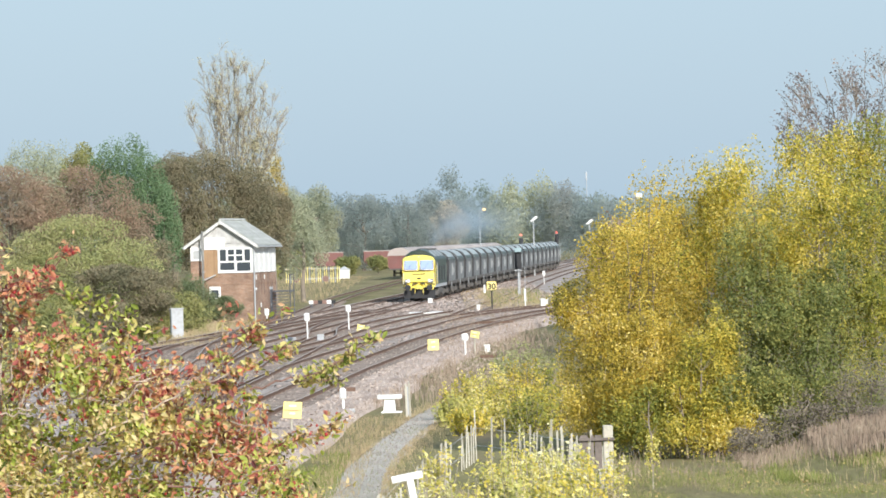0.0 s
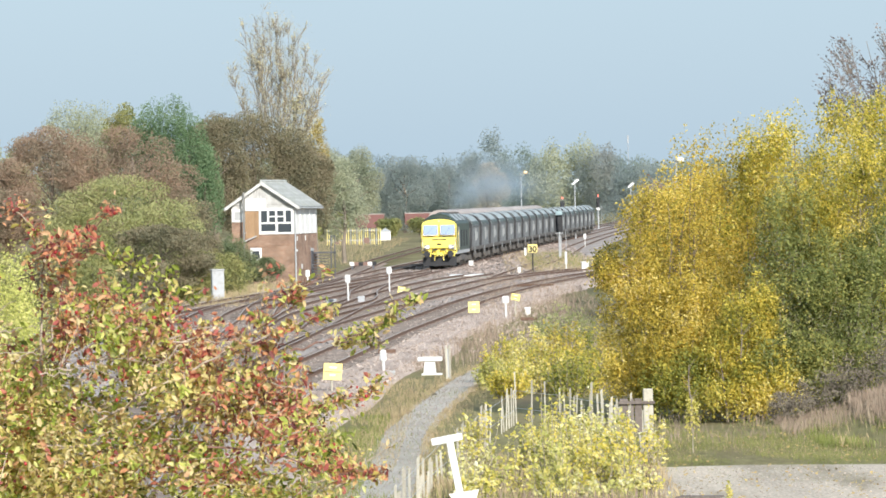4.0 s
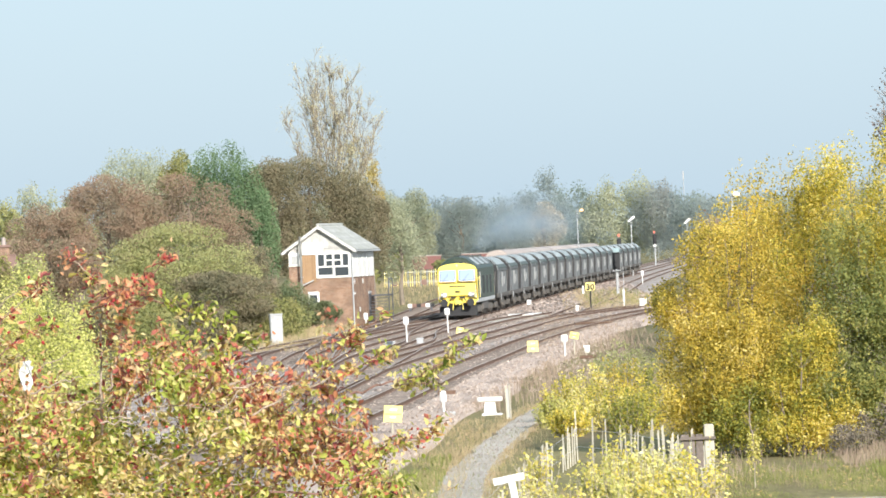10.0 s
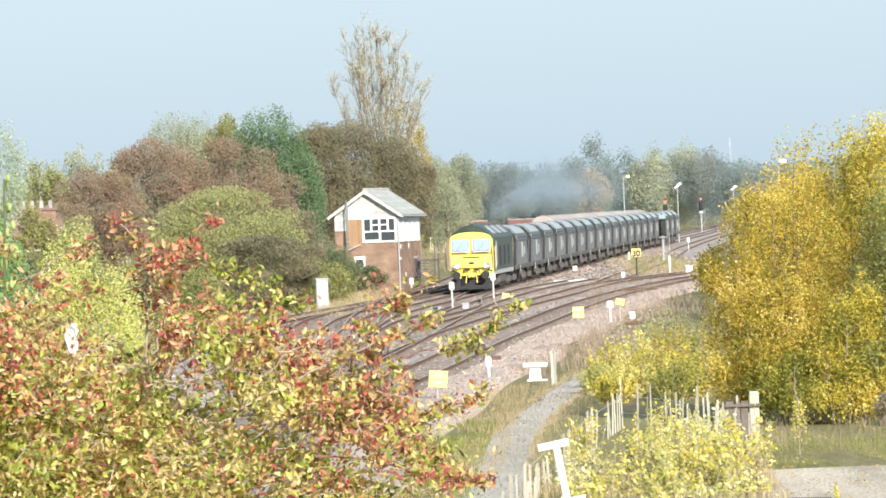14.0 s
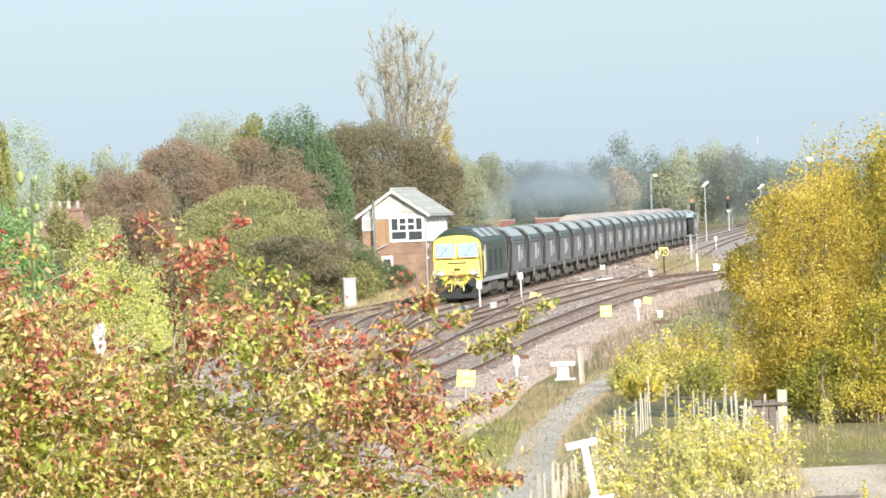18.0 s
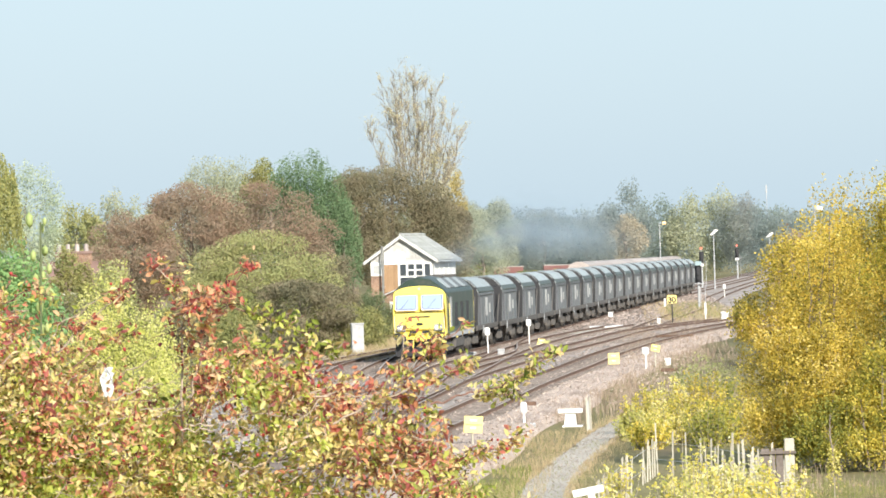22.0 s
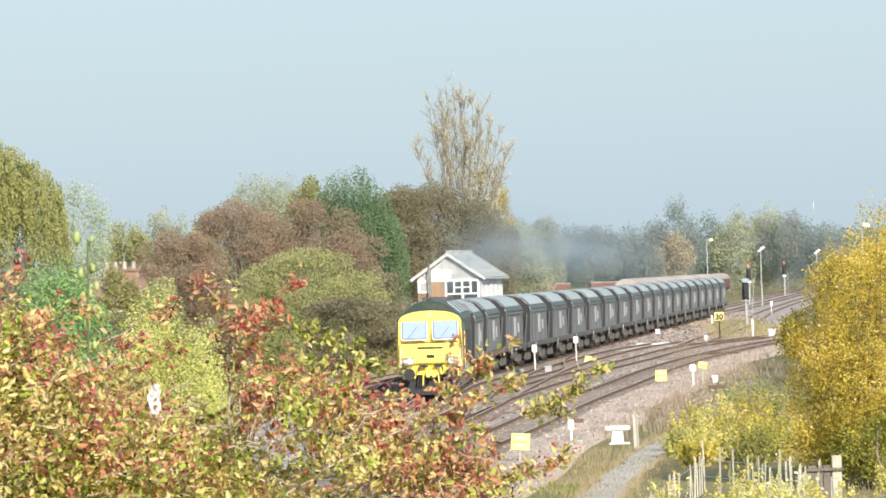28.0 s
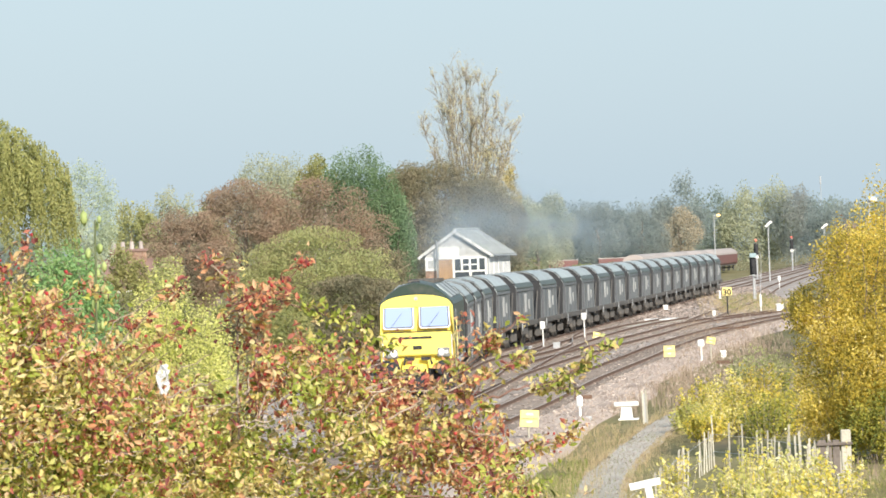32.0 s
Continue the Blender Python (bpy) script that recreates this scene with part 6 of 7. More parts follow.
# woods beyond the sidings, distance haze mixed into their leaf colours
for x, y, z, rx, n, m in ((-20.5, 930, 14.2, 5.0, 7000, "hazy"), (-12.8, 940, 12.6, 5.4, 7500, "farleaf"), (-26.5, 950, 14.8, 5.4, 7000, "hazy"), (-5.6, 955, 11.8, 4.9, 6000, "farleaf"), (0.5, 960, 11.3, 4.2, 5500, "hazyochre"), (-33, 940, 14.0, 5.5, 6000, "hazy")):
    tree("far_tree", "autumn tree beyond the sidings, haze in its leaf colour", x, y, -0.3, z, rx, 4, n * 2, 0.27, m, 40, small=0.28)


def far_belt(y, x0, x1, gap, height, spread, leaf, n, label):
    """A belt of far trees of uneven height and colour, crowns run together; haze is painted into the leaves."""
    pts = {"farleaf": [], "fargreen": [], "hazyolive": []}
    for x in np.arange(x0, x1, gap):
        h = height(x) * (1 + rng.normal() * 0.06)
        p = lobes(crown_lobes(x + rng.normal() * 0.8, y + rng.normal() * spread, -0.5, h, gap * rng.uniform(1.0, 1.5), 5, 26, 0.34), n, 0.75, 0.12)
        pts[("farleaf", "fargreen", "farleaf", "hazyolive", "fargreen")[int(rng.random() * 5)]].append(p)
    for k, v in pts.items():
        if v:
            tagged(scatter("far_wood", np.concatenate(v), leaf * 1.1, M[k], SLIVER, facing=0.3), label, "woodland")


far_belt(1010, -40, 30, 4.6, lambda x: 13.9 + 3.0 * math.exp(-((x - 9) / 9) ** 2), 12, 0.34, 6400, "autumn woodland beyond the sidings in haze-greyed leaf colours")
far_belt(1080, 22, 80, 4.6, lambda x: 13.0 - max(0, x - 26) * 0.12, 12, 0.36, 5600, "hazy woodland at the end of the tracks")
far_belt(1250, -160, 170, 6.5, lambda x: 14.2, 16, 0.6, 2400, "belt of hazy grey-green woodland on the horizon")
# scrub along the far side of the sidings
for x, y, h in ((-17.8, 560, 4.6), (-20.0, 575, 5.5), (-24, 600, 5.6), (-13.2, 800, 3.0), (-9.5, 850, 2.6), (-21.5, 860, 4.0)):
    tree("scrub", "brownish scrub beside the sidings", x, y, -0.3, h, 2.3, 2, 3000, 0.28, "olivegreen", 9, cat="shrub")

# ---- left background ----


def weeping_willow():
    th = empty("weeping_willow", pose(-29.3, 243.8, -0.3), "large weeping willow turning yellow", "tree")
    part("trunk", limbs((0, 0, 0), (0, 0, 9.5), 3.4, 16, 0.35), M["bark"], th)
    pts = []
    for k in range(520):
        a, u = rng.uniform(0, 2 * np.pi), rng.random() ** 0.5
        r = 3.9 * u
        ztop = 12.0 - 0.26 * r * r * (0.55 + 0.1 * rng.random()) - rng.random() * 0.7
        ln = rng.uniform(1.6, 4.2)
        m_ = int(ln * 40)
        t = np.linspace(0, 1, m_)
        pts.append(np.stack([math.cos(a) * r + 0.3 * t * math.cos(a) + rng.normal(0, 0.07, m_), math.sin(a) * r + rng.normal(0, 0.07, m_), ztop - ln * t], 1))
    scatter("hanging_leaves", np.concatenate(pts), 0.095, M["willow"], DIAMOND, th, squash=1.6, facing=0.3)


weeping_willow()
tree("young_ash", "thin pale half-bare tree beside the willow", -30.9, 301.3, 4.0, 11.4, 2.3, 2, 15000, 0.10, "silver", 30, trunk=0.10, bark="bark", small=0.3, shell=0.8)
# the hazyolive pair here is paled for haze too
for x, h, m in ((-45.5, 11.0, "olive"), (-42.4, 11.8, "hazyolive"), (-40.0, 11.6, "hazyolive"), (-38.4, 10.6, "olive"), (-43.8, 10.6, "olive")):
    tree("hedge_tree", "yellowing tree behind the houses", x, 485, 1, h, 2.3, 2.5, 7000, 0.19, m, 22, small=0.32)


def house():
    th = empty("house", pose(-33.4, 350.8, -0.3, 0, 0, 8), "faded brick house with chimney pots beyond the scrub", "house")
    part("wall", bx(-1.4, 1.6, 0, 7, 0, 4.05), M["boxbrick"], th)
    part("roof", loft([[(-1.7, -0.3, 4.1), (1.9, -0.3, 4.1), (1.9, 3.5, 5.7), (-1.7, 3.5, 5.7)], [(-1.7, 7.3, 4.0), (1.9, 7.3, 4.0), (1.9, 3.55, 5.6), (-1.7, 3.55, 5.6)]]), M["tile"], th, "weathered tiled roof")
    ch = part("chimney", bx(-0.7, 1.5, 3.0, 3.9, 5.2, 6.2, bevel=0.03), M["boxbrick"], th)
    part("chimney_cap", bx(-0.8, 1.6, 2.9, 4.0, 6.15, 6.3), M["housebrick"], ch)
    for k in range(4):
        part("chimney_pot", tb((-0.45 + k * 0.55, 3.45, 6.3), (-0.45 + k * 0.55, 3.45, 6.75), 0.15, 0.12, sides=8), M["dustroof"], ch)
    wn_ = part("window", bx(-0.6, 0.9, -0.06, 0, 2.6, 3.8, bevel=0.02), M["white"], th)
    part("pane", bx(-0.45, 0.75, -0.08, -0.05, 2.75, 3.65), M["pane"], wn_)


house()
tree("scrub", "dull green scrub in front of the house", -33.6, 327.8, 0, 6.6, 1.9, 2, 6000, 0.18, "olivegreen", 12, cat="shrub")
tree("scrub", "olive scrub below the chimney pots", -31.4, 329.0, 0, 6.1, 1.7, 1.6, 8000, 0.15, "olivegreen", 20, cat="shrub", small=0.32)
tree("scrub", "brown scrub in front of the house", -36.2, 331.2, 0, 6.2, 2.4, 2, 6000, 0.18, "darkbrown", 12, cat="shrub")
tree("scrub", "green scrub between house and hawthorns", -29.8, 333.5, 0, 5.6, 2.2, 2, 6000, 0.18, "olive", 12, cat="shrub")
tree("elder", "blue-green shrub below the willow", -11.2, 105.8, 1.0, 5.5, 1.3, 1.0, 14000, 0.07, "bluegreen", 10, cat="shrub")
tree("elder", "bright green shrub in the scrub", -12.4, 117.3, 0.5, 5.2, 1.3, 1.2, 5000, 0.09, "olive", 10, cat="shrub")
tree("elder", "bramble thicket beneath the willow", -15.4, 138, 0, 4.6, 2.4, 1.6, 6500, 0.10, "darkbrown", 12, cat="shrub")
tree("sallow_bush", "pale yellow-green sallow catching the sun", -6.0, 69, 1.4, 5.0, 0.85, 0.8, 30000, 0.032, "sallow", 30, cat="shrub", shell=0.7, small=0.3, flat=1.3)
tree("sallow_bush", "yellow-green sallow bush near the briar", -5.6, 71.3, 0.6, 4.80, 0.52, 0.7, 15000, 0.032, "sallow", 22, cat="shrub")
tree("sallow_bush", "pale sallow bush beside the briar", -7.0, 70.1, 0.8, 4.2, 0.5, 0.7, 12000, 0.032, "sallow", 22, cat="shrub")

# ---- golden birches by the yard ----


def birch_clump(label, specs, n, size, material, stems):
    x, y = specs[0][0], specs[0][1]
    th = empty("birch_clump", pose(x, y, -0.35), label, "tree", "golden birches")
    tall = [s for s in specs if s[2] > 2.0] or specs
    for k in range(stems):
        s = tall[k % len(tall)]
        bx_, by_ = s[0] - x + rng.normal() * s[3] * 0.2, s[1] - y + rng.normal() * 0.4
        part("stem", limbs((bx_ * 0.7, by_, 0), (bx_, by_, s[2] + s[5] * 0.8), s[3] * 0.7, 8, 0.03, 5), M["bark"], th)
    full = [(a - x, b - y, c + 0.35, d, e, f) for a, b, c, d, e, f in specs]
    # upright sprays that break up the outline
    for a, b, c, d, e, f in list(full):
        for _ in range(8):
            u, v = rng.uniform(-0.95, 0.95), rng.uniform(-0.9, 0.3)
            full.append((a + d * u, b + e * v, c + f * math.sqrt(max(0, 1 - u * u)) * rng.uniform(0.2, 0.80), rng.uniform(0.22, 0.45), 0.3, rng.uniform(0.3, 0.65)))
    per = 11
    root = lobes(full, n // per, 0.75, 0.10)
    way = rng.normal(size=root.shape) * np.array([0.22, 0.25, 0.1]) + np.array([0.0, -0.10, 1.0])
    way /= np.linalg.norm(way, axis=1)[:, None]
    ln = rng.uniform(0.15, 0.42, len(root)) * size / 0.07
    u = np.linspace(-0.4, 0.6, per)
    pts = root[:, None, :] + way[:, None, :] * (ln[:, None] * u)[:, :, None] + rng.normal(size=(len(root), per, 3)) * 0.06 * size / 0.07
    pts = np.concatenate([pts[rng.random(len(root)) < 0.62].reshape(-1, 3), lobes(full, int(n * 0.45), 0.6, 0.12)])
    scatter("leaves", pts[pts[:, 2] > 0.03], size, M[material], DIAMOND, th, spread=0.45, facing=0.42)
    shoots = bmesh.new()
    for k in np.nonzero(rng.random(len(root)) < 0.05)[0]:
        tube(shoots, root[k] - way[k] * ln[k] * 0.5, root[k] + way[k] * ln[k] * 0.62, 0.006, 0.003, 3, False)
    tagged(part("shoot_tangle", shoots, M["twig"], th), kind="stuff")


birch_clump("golden birch thicket in full autumn leaf", [(4.5, 142.6, 2.9, 1.6, 2, 2.9), (3.7, 143.0, 2.6, 1.0, 1.5, 1.9), (5.7, 143.8, 3.6, 1.7, 2.4, 3.3), (5.0, 140.9, 1.7, 1.2, 1.2, 1.5), (3.9, 142, 1.5, 1.15, 1.4, 1.7), (4.6, 140.2, 1.0, 1.3, 1.2, 1.2), (4.4, 140.5, 0.5, 1.2, 1.2, 0.9), (4.2, 141.5, 0.6, 1.0, 1.0, 0.9), (3.6, 141.0, 0.5, 0.8, 0.8, 0.9), (5.3, 139.4, 0.3, 1.0, 0.8, 0.8)], 74000, 0.062, "orangegold", 8)
birch_clump("bright yellow young birch spray", [(6.05, 138.9, 1.3, 0.75, 0.7, 1.5), (6.3, 138.7, 0.5, 0.8, 0.6, 0.8), (5.7, 138.9, 0.9, 0.6, 0.6, 1.0), (6.5, 139.0, 1.9, 0.4, 0.5, 0.9), (6.7, 138.8, 0.6, 0.6, 0.5, 0.7), (6.1, 138.2, 0.15, 0.9, 0.5, 0.55), (6.9, 138.4, 0.15, 0.7, 0.5, 0.6)], 26000, 0.062, "gold", 4)
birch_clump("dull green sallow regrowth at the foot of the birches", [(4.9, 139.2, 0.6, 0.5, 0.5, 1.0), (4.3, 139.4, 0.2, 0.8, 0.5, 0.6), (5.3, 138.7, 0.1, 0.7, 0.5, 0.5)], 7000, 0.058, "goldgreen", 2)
birch_clump("tall golden birch thicket", [(7.2, 143.6, 3.8, 1.7, 2.4, 3.3), (9.6, 143.2, 4.0, 2.1, 2.6, 3.5), (9.2, 140.6, 4.8, 1.5, 1.4, 1.9), (7.2, 142.2, 5.4, 1.1, 1.4, 1.6), (9.4, 142.6, 6.4, 1.3, 1.5, 1.0), (8.0, 141.2, 3.6, 1.0, 1.0, 1.6)], 66000, 0.062, "gold", 8)
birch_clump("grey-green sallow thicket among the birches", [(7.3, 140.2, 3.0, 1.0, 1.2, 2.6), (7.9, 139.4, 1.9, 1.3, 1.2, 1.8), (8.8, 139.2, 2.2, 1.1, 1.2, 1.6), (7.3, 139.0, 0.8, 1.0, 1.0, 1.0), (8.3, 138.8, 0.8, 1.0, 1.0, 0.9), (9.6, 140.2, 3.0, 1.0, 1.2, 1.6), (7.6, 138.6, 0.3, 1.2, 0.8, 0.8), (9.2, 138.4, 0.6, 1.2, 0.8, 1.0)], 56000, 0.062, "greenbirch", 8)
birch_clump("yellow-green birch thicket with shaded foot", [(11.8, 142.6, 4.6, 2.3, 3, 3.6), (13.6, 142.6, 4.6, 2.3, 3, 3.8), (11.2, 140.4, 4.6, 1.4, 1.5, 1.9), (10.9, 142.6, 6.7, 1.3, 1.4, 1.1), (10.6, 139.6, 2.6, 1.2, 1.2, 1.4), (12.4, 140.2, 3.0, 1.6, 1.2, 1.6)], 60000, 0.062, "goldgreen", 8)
birch_clump("golden birches further along the line", [(6.4, 172.5, 2.9, 1.5, 7, 3.1), (6.9, 193.2, 2.9, 1.4, 8, 3.0), (7.6, 213.9, 2.7, 1.5, 8, 3.0)], 30000, 0.11, "ochre", 8)


birch_clump("brown and ochre hedge along the far cess", [(7.7, 262, 2.7, 1.2, 10, 2.9), (8.6, 292, 2.7, 1.2, 12, 2.9), (9.6, 325, 2.6, 1.3, 14, 2.8)], 16000, 0.14, "brown", 5)


def bare_tree():
    th = empty("bare_tree", pose(19.5, 264.5, -0.9), "grey nearly bare tree above the birches", "tree")
    bm = bmesh.new()
    tube(bm, (0, 0, 0), (0, 0, 7.2), 0.22, 0.15, 8, False)
    tips = [(3.9 * math.sin(a), 2.2 * math.sin(a * 3.1 + k), 8.9 + 4.3 * math.cos(a * 0.85)) for k, a in enumerate(np.linspace(-1.45, 1.45, 17))]
    ends = fan(bm, (0, 0, 6.8), tips, 14, 8, 0.05, 1.3, 0.6, 0.2)
    part("branchwork", bm, M["bark"], th)
    scatter("leaves", np.concatenate([ends, ends[rng.random(len(ends)) < 0.6] + rng.normal(size=(1, 3)) * 0.1]), 0.15, M["plumleaf"], DIAMOND, th)


bare_tree()

# ---- saplings and scrub along the path ----


def sapling(name, label, x, y, h, r, stems, n, size, material, ground=-0.38):
    """Several whippy shoots from one root, leaves strung along them."""
    th = empty(name, pose(x, y, ground), label, "shrub")
    bm, pts = bmesh.new(), []
    for k in range(stems):
        a, out = rng.uniform(0, 2 * math.pi), r * rng.random() ** 0.6
        top = Vector((math.cos(a) * out, math.sin(a) * out, h * rng.uniform(0.6, 1.08) * (1.05 - 0.35 * out / max(r, 0.01))))
        foot = Vector((top.x * 0.35, top.y * 0.35, 0))
        bend = foot.lerp(top, 0.5) + Vector((rng.normal() * 0.05, rng.normal() * 0.05, 0))
        tube(bm, foot, bend, 0.010, 0.007, 4, False)
        tube(bm, bend, top, 0.007, 0.003, 4, False)
        m_ = max(3, n // stems)
        u = 0.12 + 0.9 * rng.random(m_) ** 0.75
        line = np.array([list(foot.lerp(bend, v * 2) if v < 0.5 else bend.lerp(top, v * 2 - 1)) for v in u])
        pts.append(line + rng.normal(size=(m_, 3)) * (0.035 + 0.075 * (1 - u))[:, None])
    tagged(part("twig_tangle", bm, M["twig"], th), kind="stuff")
    scatter("leaves", np.concatenate(pts), size, M[material], OVATE, th, spread=0.5)


for k, (x, y, h, r) in enumerate(((0.5, 170, 1.6, 0.75), (1.2, 168, 2.0, 0.8), (2.1, 166, 2.2, 0.9), (2.9, 169, 2.1, 0.8), (1.8, 162, 1.7, 0.9), (0.15, 165, 1.2, 0.6), (2.7, 160, 1.7, 0.8), (1.0, 161, 1.4, 0.8), (3.5, 166, 2.5, 0.8), (2.2, 158, 1.4, 0.8), (0.6, 158, 1.0, 0.6))):
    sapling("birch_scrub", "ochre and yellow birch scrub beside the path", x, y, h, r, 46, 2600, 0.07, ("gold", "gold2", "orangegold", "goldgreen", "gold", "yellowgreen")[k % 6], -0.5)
tree("birch_sapling", "thin grey-green scrub by the branch line", 2.7, 201.2, -0.3, 1.5, 1.3, 1.4, 1700, 0.09, "olive", 16, trunk=0.02, cat="shrub")
for k in range(42):
    x, y = rng.uniform(-0.75, 3.0), rng.uniform(101, 120)
    h = rng.uniform(0.6, 1.75) * (0.62 if y < 106 else 1.0) * (1.05 if 0 < x < 2 else 0.85)
    sapling("birch_sapling", "pale yellow birch sapling in front of the paling fence", x, y, h, rng.uniform(0.3, 0.6), int(rng.uniform(8, 14)), int(rng.uniform(150, 330)), 0.075, ("gold2", "gold", "gold2", "yellowgreen", "palegold")[k % 5])
for k in range(26):
    x, y = rng.uniform(0.9, 3.25), rng.uniform(106, 121)
    sapling("birch_sapling", "cream-leaved birch sapling rising before the paling fence", x, y, rng.uniform(0.85, 1.25) * (1.25 if y > 112 else 0.9), rng.uniform(0.25, 0.5), int(rng.uniform(7, 11)), int(rng.uniform(120, 240)), 0.078, ("gold2", "palegold", "yellowgreen")[k % 3])
tree("birch_sapling", "thin yellow sapling at the edge of the yard", 4.25, 121.3, -0.2, 1.0, 0.25, 0.3, 260, 0.06, "gold2", 6, trunk=0.012, bark="twig", shell=0.9, cat="shrub")
tree("birch_sapling", "tiny yellow sapling by the crate", 4.0, 97.7, -0.3, 0.4, 0.12, 0.2, 160, 0.05, "gold2", 5, trunk=0.01, bark="twig", shell=0.9, cat="shrub")
for x, y, h, r in ((7.0, 135.4, 0.55, 0.7), (7.9, 136.2, 0.95, 0.9), (8.9, 136.6, 1.5, 1.0), (10.0, 136.8, 2.1, 1.2), (11.6, 136.8, 2.6, 1.4), (13.4, 136.6, 2.8, 1.5), (10.6, 134.6, 1.1, 1.2), (12.4, 134.2, 1.5, 1.3)):
    tree("briar_thicket", "bare grey-brown bramble thicket below the birches", x, y, -0.4 + float(bank(x, y)), h, r, 0.8, 2600, 0.05, "deadstem", 24, trunk=0.02, shell=0.9, cat="shrub", small=0.3)


def strewn(name, label, n, size, material, sample, squash=1.0, shape=BLADE):
    p = sample(n)
    return tagged(scatter(name, p, size, M[material], shape, upright=True, squash=squash), label, "grass")


def rect(x0, x1, y0, y1, z=-0.33):
    def f(n):
        x, y = rng.uniform(x0, x1, n), rng.uniform(y0, y1, n)
        k = np.sin(x * 2.1 + 0.7 * np.sin(y * 0.9)) + np.sin(y * 0.37 + x) > -0.7 + rng.normal(0, 0.6, n)
        return np.stack([x, y, z + bank(x, y)], 1)[k]
    return f


def wedge(x0, x1, y0, y1, z=-0.33):
    def f(n):
        p = rect(x0, x1, y0, y1, z)(n)
        lim = NEAR(p[:, 1]) + 2.9
        return p[p[:, 0] > lim + rng.random(len(p)) * 0.6]
    return f


strewn("dry_grass", "dead brown weeds in front of the birches", 1600, 0.20, "hay", rect(2.2, 8.6, 126, 139), shape=STALK)
strewn("green_grass", "rank green weeds in front of the birches", 5500, 0.12, "green_grass", rect(1.5, 8.6, 122, 139))
strewn("dry_grass", "low dry grass along the yard edge", 15000, 0.075, "straw", rect(3.6, 14, 117.9, 136.8))
strewn("green_grass", "green tufts amid the dry grass", 17000, 0.08, "green_grass", rect(3.2, 12, 117, 134))
strewn("green_grass", "sparse tufts creeping onto the yard", 2200, 0.05, "green_grass", rect(3.4, 14, 107, 116, -0.28))
strewn("green_grass", "short green grass along the yard edge", 14000, 0.06, "green_grass", rect(3.2, 14, 114.2, 121))
strewn("dry_grass", "tall pinkish dry stalks on the bank by the bramble thicket", 9000, 0.34, "hay", rect(8.3, 14, 127.5, 136.2), shape=STALK)
strewn("dry_grass", "shorter dead stalks at the foot of the bank", 2600, 0.22, "hay", rect(6.6, 9.5, 129, 136), shape=STALK)
strewn("green_grass", "rank green tussocks on the slope of the bank", 9000, 0.17, "green_grass", rect(7.0, 14, 122.5, 129.5))
strewn("dry_grass", "bleached blades amid the tussocks of the bank", 3500, 0.19, "straw", rect(7.4, 14, 122.5, 130))
strewn("green_grass", "weeds growing through the path", 2500, 0.10, "green_grass", rect(-2.9, -0.6, 97, 165, -0.33))
for edge_, side in ((left_edge, -1), (right_edge, 1)):
    def verge(n, e=edge_, s=side):
        y = rng.uniform(96, 190, n)
        return np.stack([e(y) + s * rng.exponential(0.28, n) - s * 0.06, y, np.full(n, -0.31)], 1)
    strewn("dry_grass", "ragged dry verge grass beside the path", 5000, 0.11, "straw", verge)
strewn("dry_grass", "pinkish dry weeds beside the path", 4200, 0.34, "hay", wedge(-2.6, 0.4, 181.7, 255.3), shape=STALK)
strewn("dry_grass", "brown dead weeds on the rubble by the branch", 5000, 0.30, "hay", wedge(-1.0, 4.2, 196, 300), shape=STALK)
strewn("green_grass", "low green weeds on the rubble by the branch", 5000, 0.14, "green_grass", wedge(-1.0, 4.2, 190, 300))
strewn("dry_grass", "dry grass between path and branch", 6000, 0.12, "straw", rect(-3.8, -1.9, 115, 174.8))
strewn("dry_grass", "pinkish dead weeds below the saplings", 1500, 0.34, "hay", rect(-1.6, 3.0, 90, 101), shape=STALK)
strewn("dry_grass", "straw-coloured weeds below the saplings", 2500, 0.25, "straw", rect(-1.8, 3.0, 88, 102), shape=STALK)
strewn("green_grass", "green weeds below the saplings", 5000, 0.22, "green_grass", rect(-2.2, 3.0, 88, 104))
strewn("dry_grass", "weedy grass under the saplings", 7000, 0.22, "straw", rect(-1.2, 3.4, 96.6, 119.6))
strewn("green_grass", "weedy green grass around the path", 9000, 0.16, "green_grass", rect(-4.6, -2.4, 96.6, 144.9))
strewn("dry_grass", "weeds on the ballast edge", 4000, 0.35, "hay", rect(-0.4, 5.5, 258.8, 379.5))
strewn("dry_grass", "dry grass along the cess by the speed board", 5000, 0.35, "straw", rect(2.8, 9, 414, 506))
strewn("dry_grass", "dry grass below the signal box", 5000, 0.35, "straw", rect(-15.5, -12.0, 293.2, 379.5))
strewn("dry_grass", "straw-coloured grass in the sidings", 6000, 0.35, "straw", rect(-22, -10, 483, 805))

def bed_points(n, y0, y1, z):
    y = rng.uniform(y0, y1, n)
    a, b = LEFT(y) - 1.5, np.minimum(np.maximum(NEAR(y) + 2.8, MAIN(y) + 2), 9)
    return np.stack([a + (b - a) * rng.random(n), y, np.full(n, z)], 1)


tagged(scatter("ballast_stones", bed_points(32000, 150, 440, -0.15), 0.15, M["stones"], squash=0.7, facing=0), "loose dark and pale stones strewn over the ballast", "stones")


def cess_points(n):
    y = rng.uniform(140, 384, n)
    return np.stack([NEAR(y) + 1.3 + rng.random(n) * 2.3, y, np.full(n, -0.10)], 1)


def path_points(n):
    y = rng.uniform(100, 190, n)
    a, b = left_edge(y), right_edge(y)
    return np.stack([a + (b - a) * (rng.random(n) * 1.2 - 0.1), y, np.full(n, -0.295)], 1)


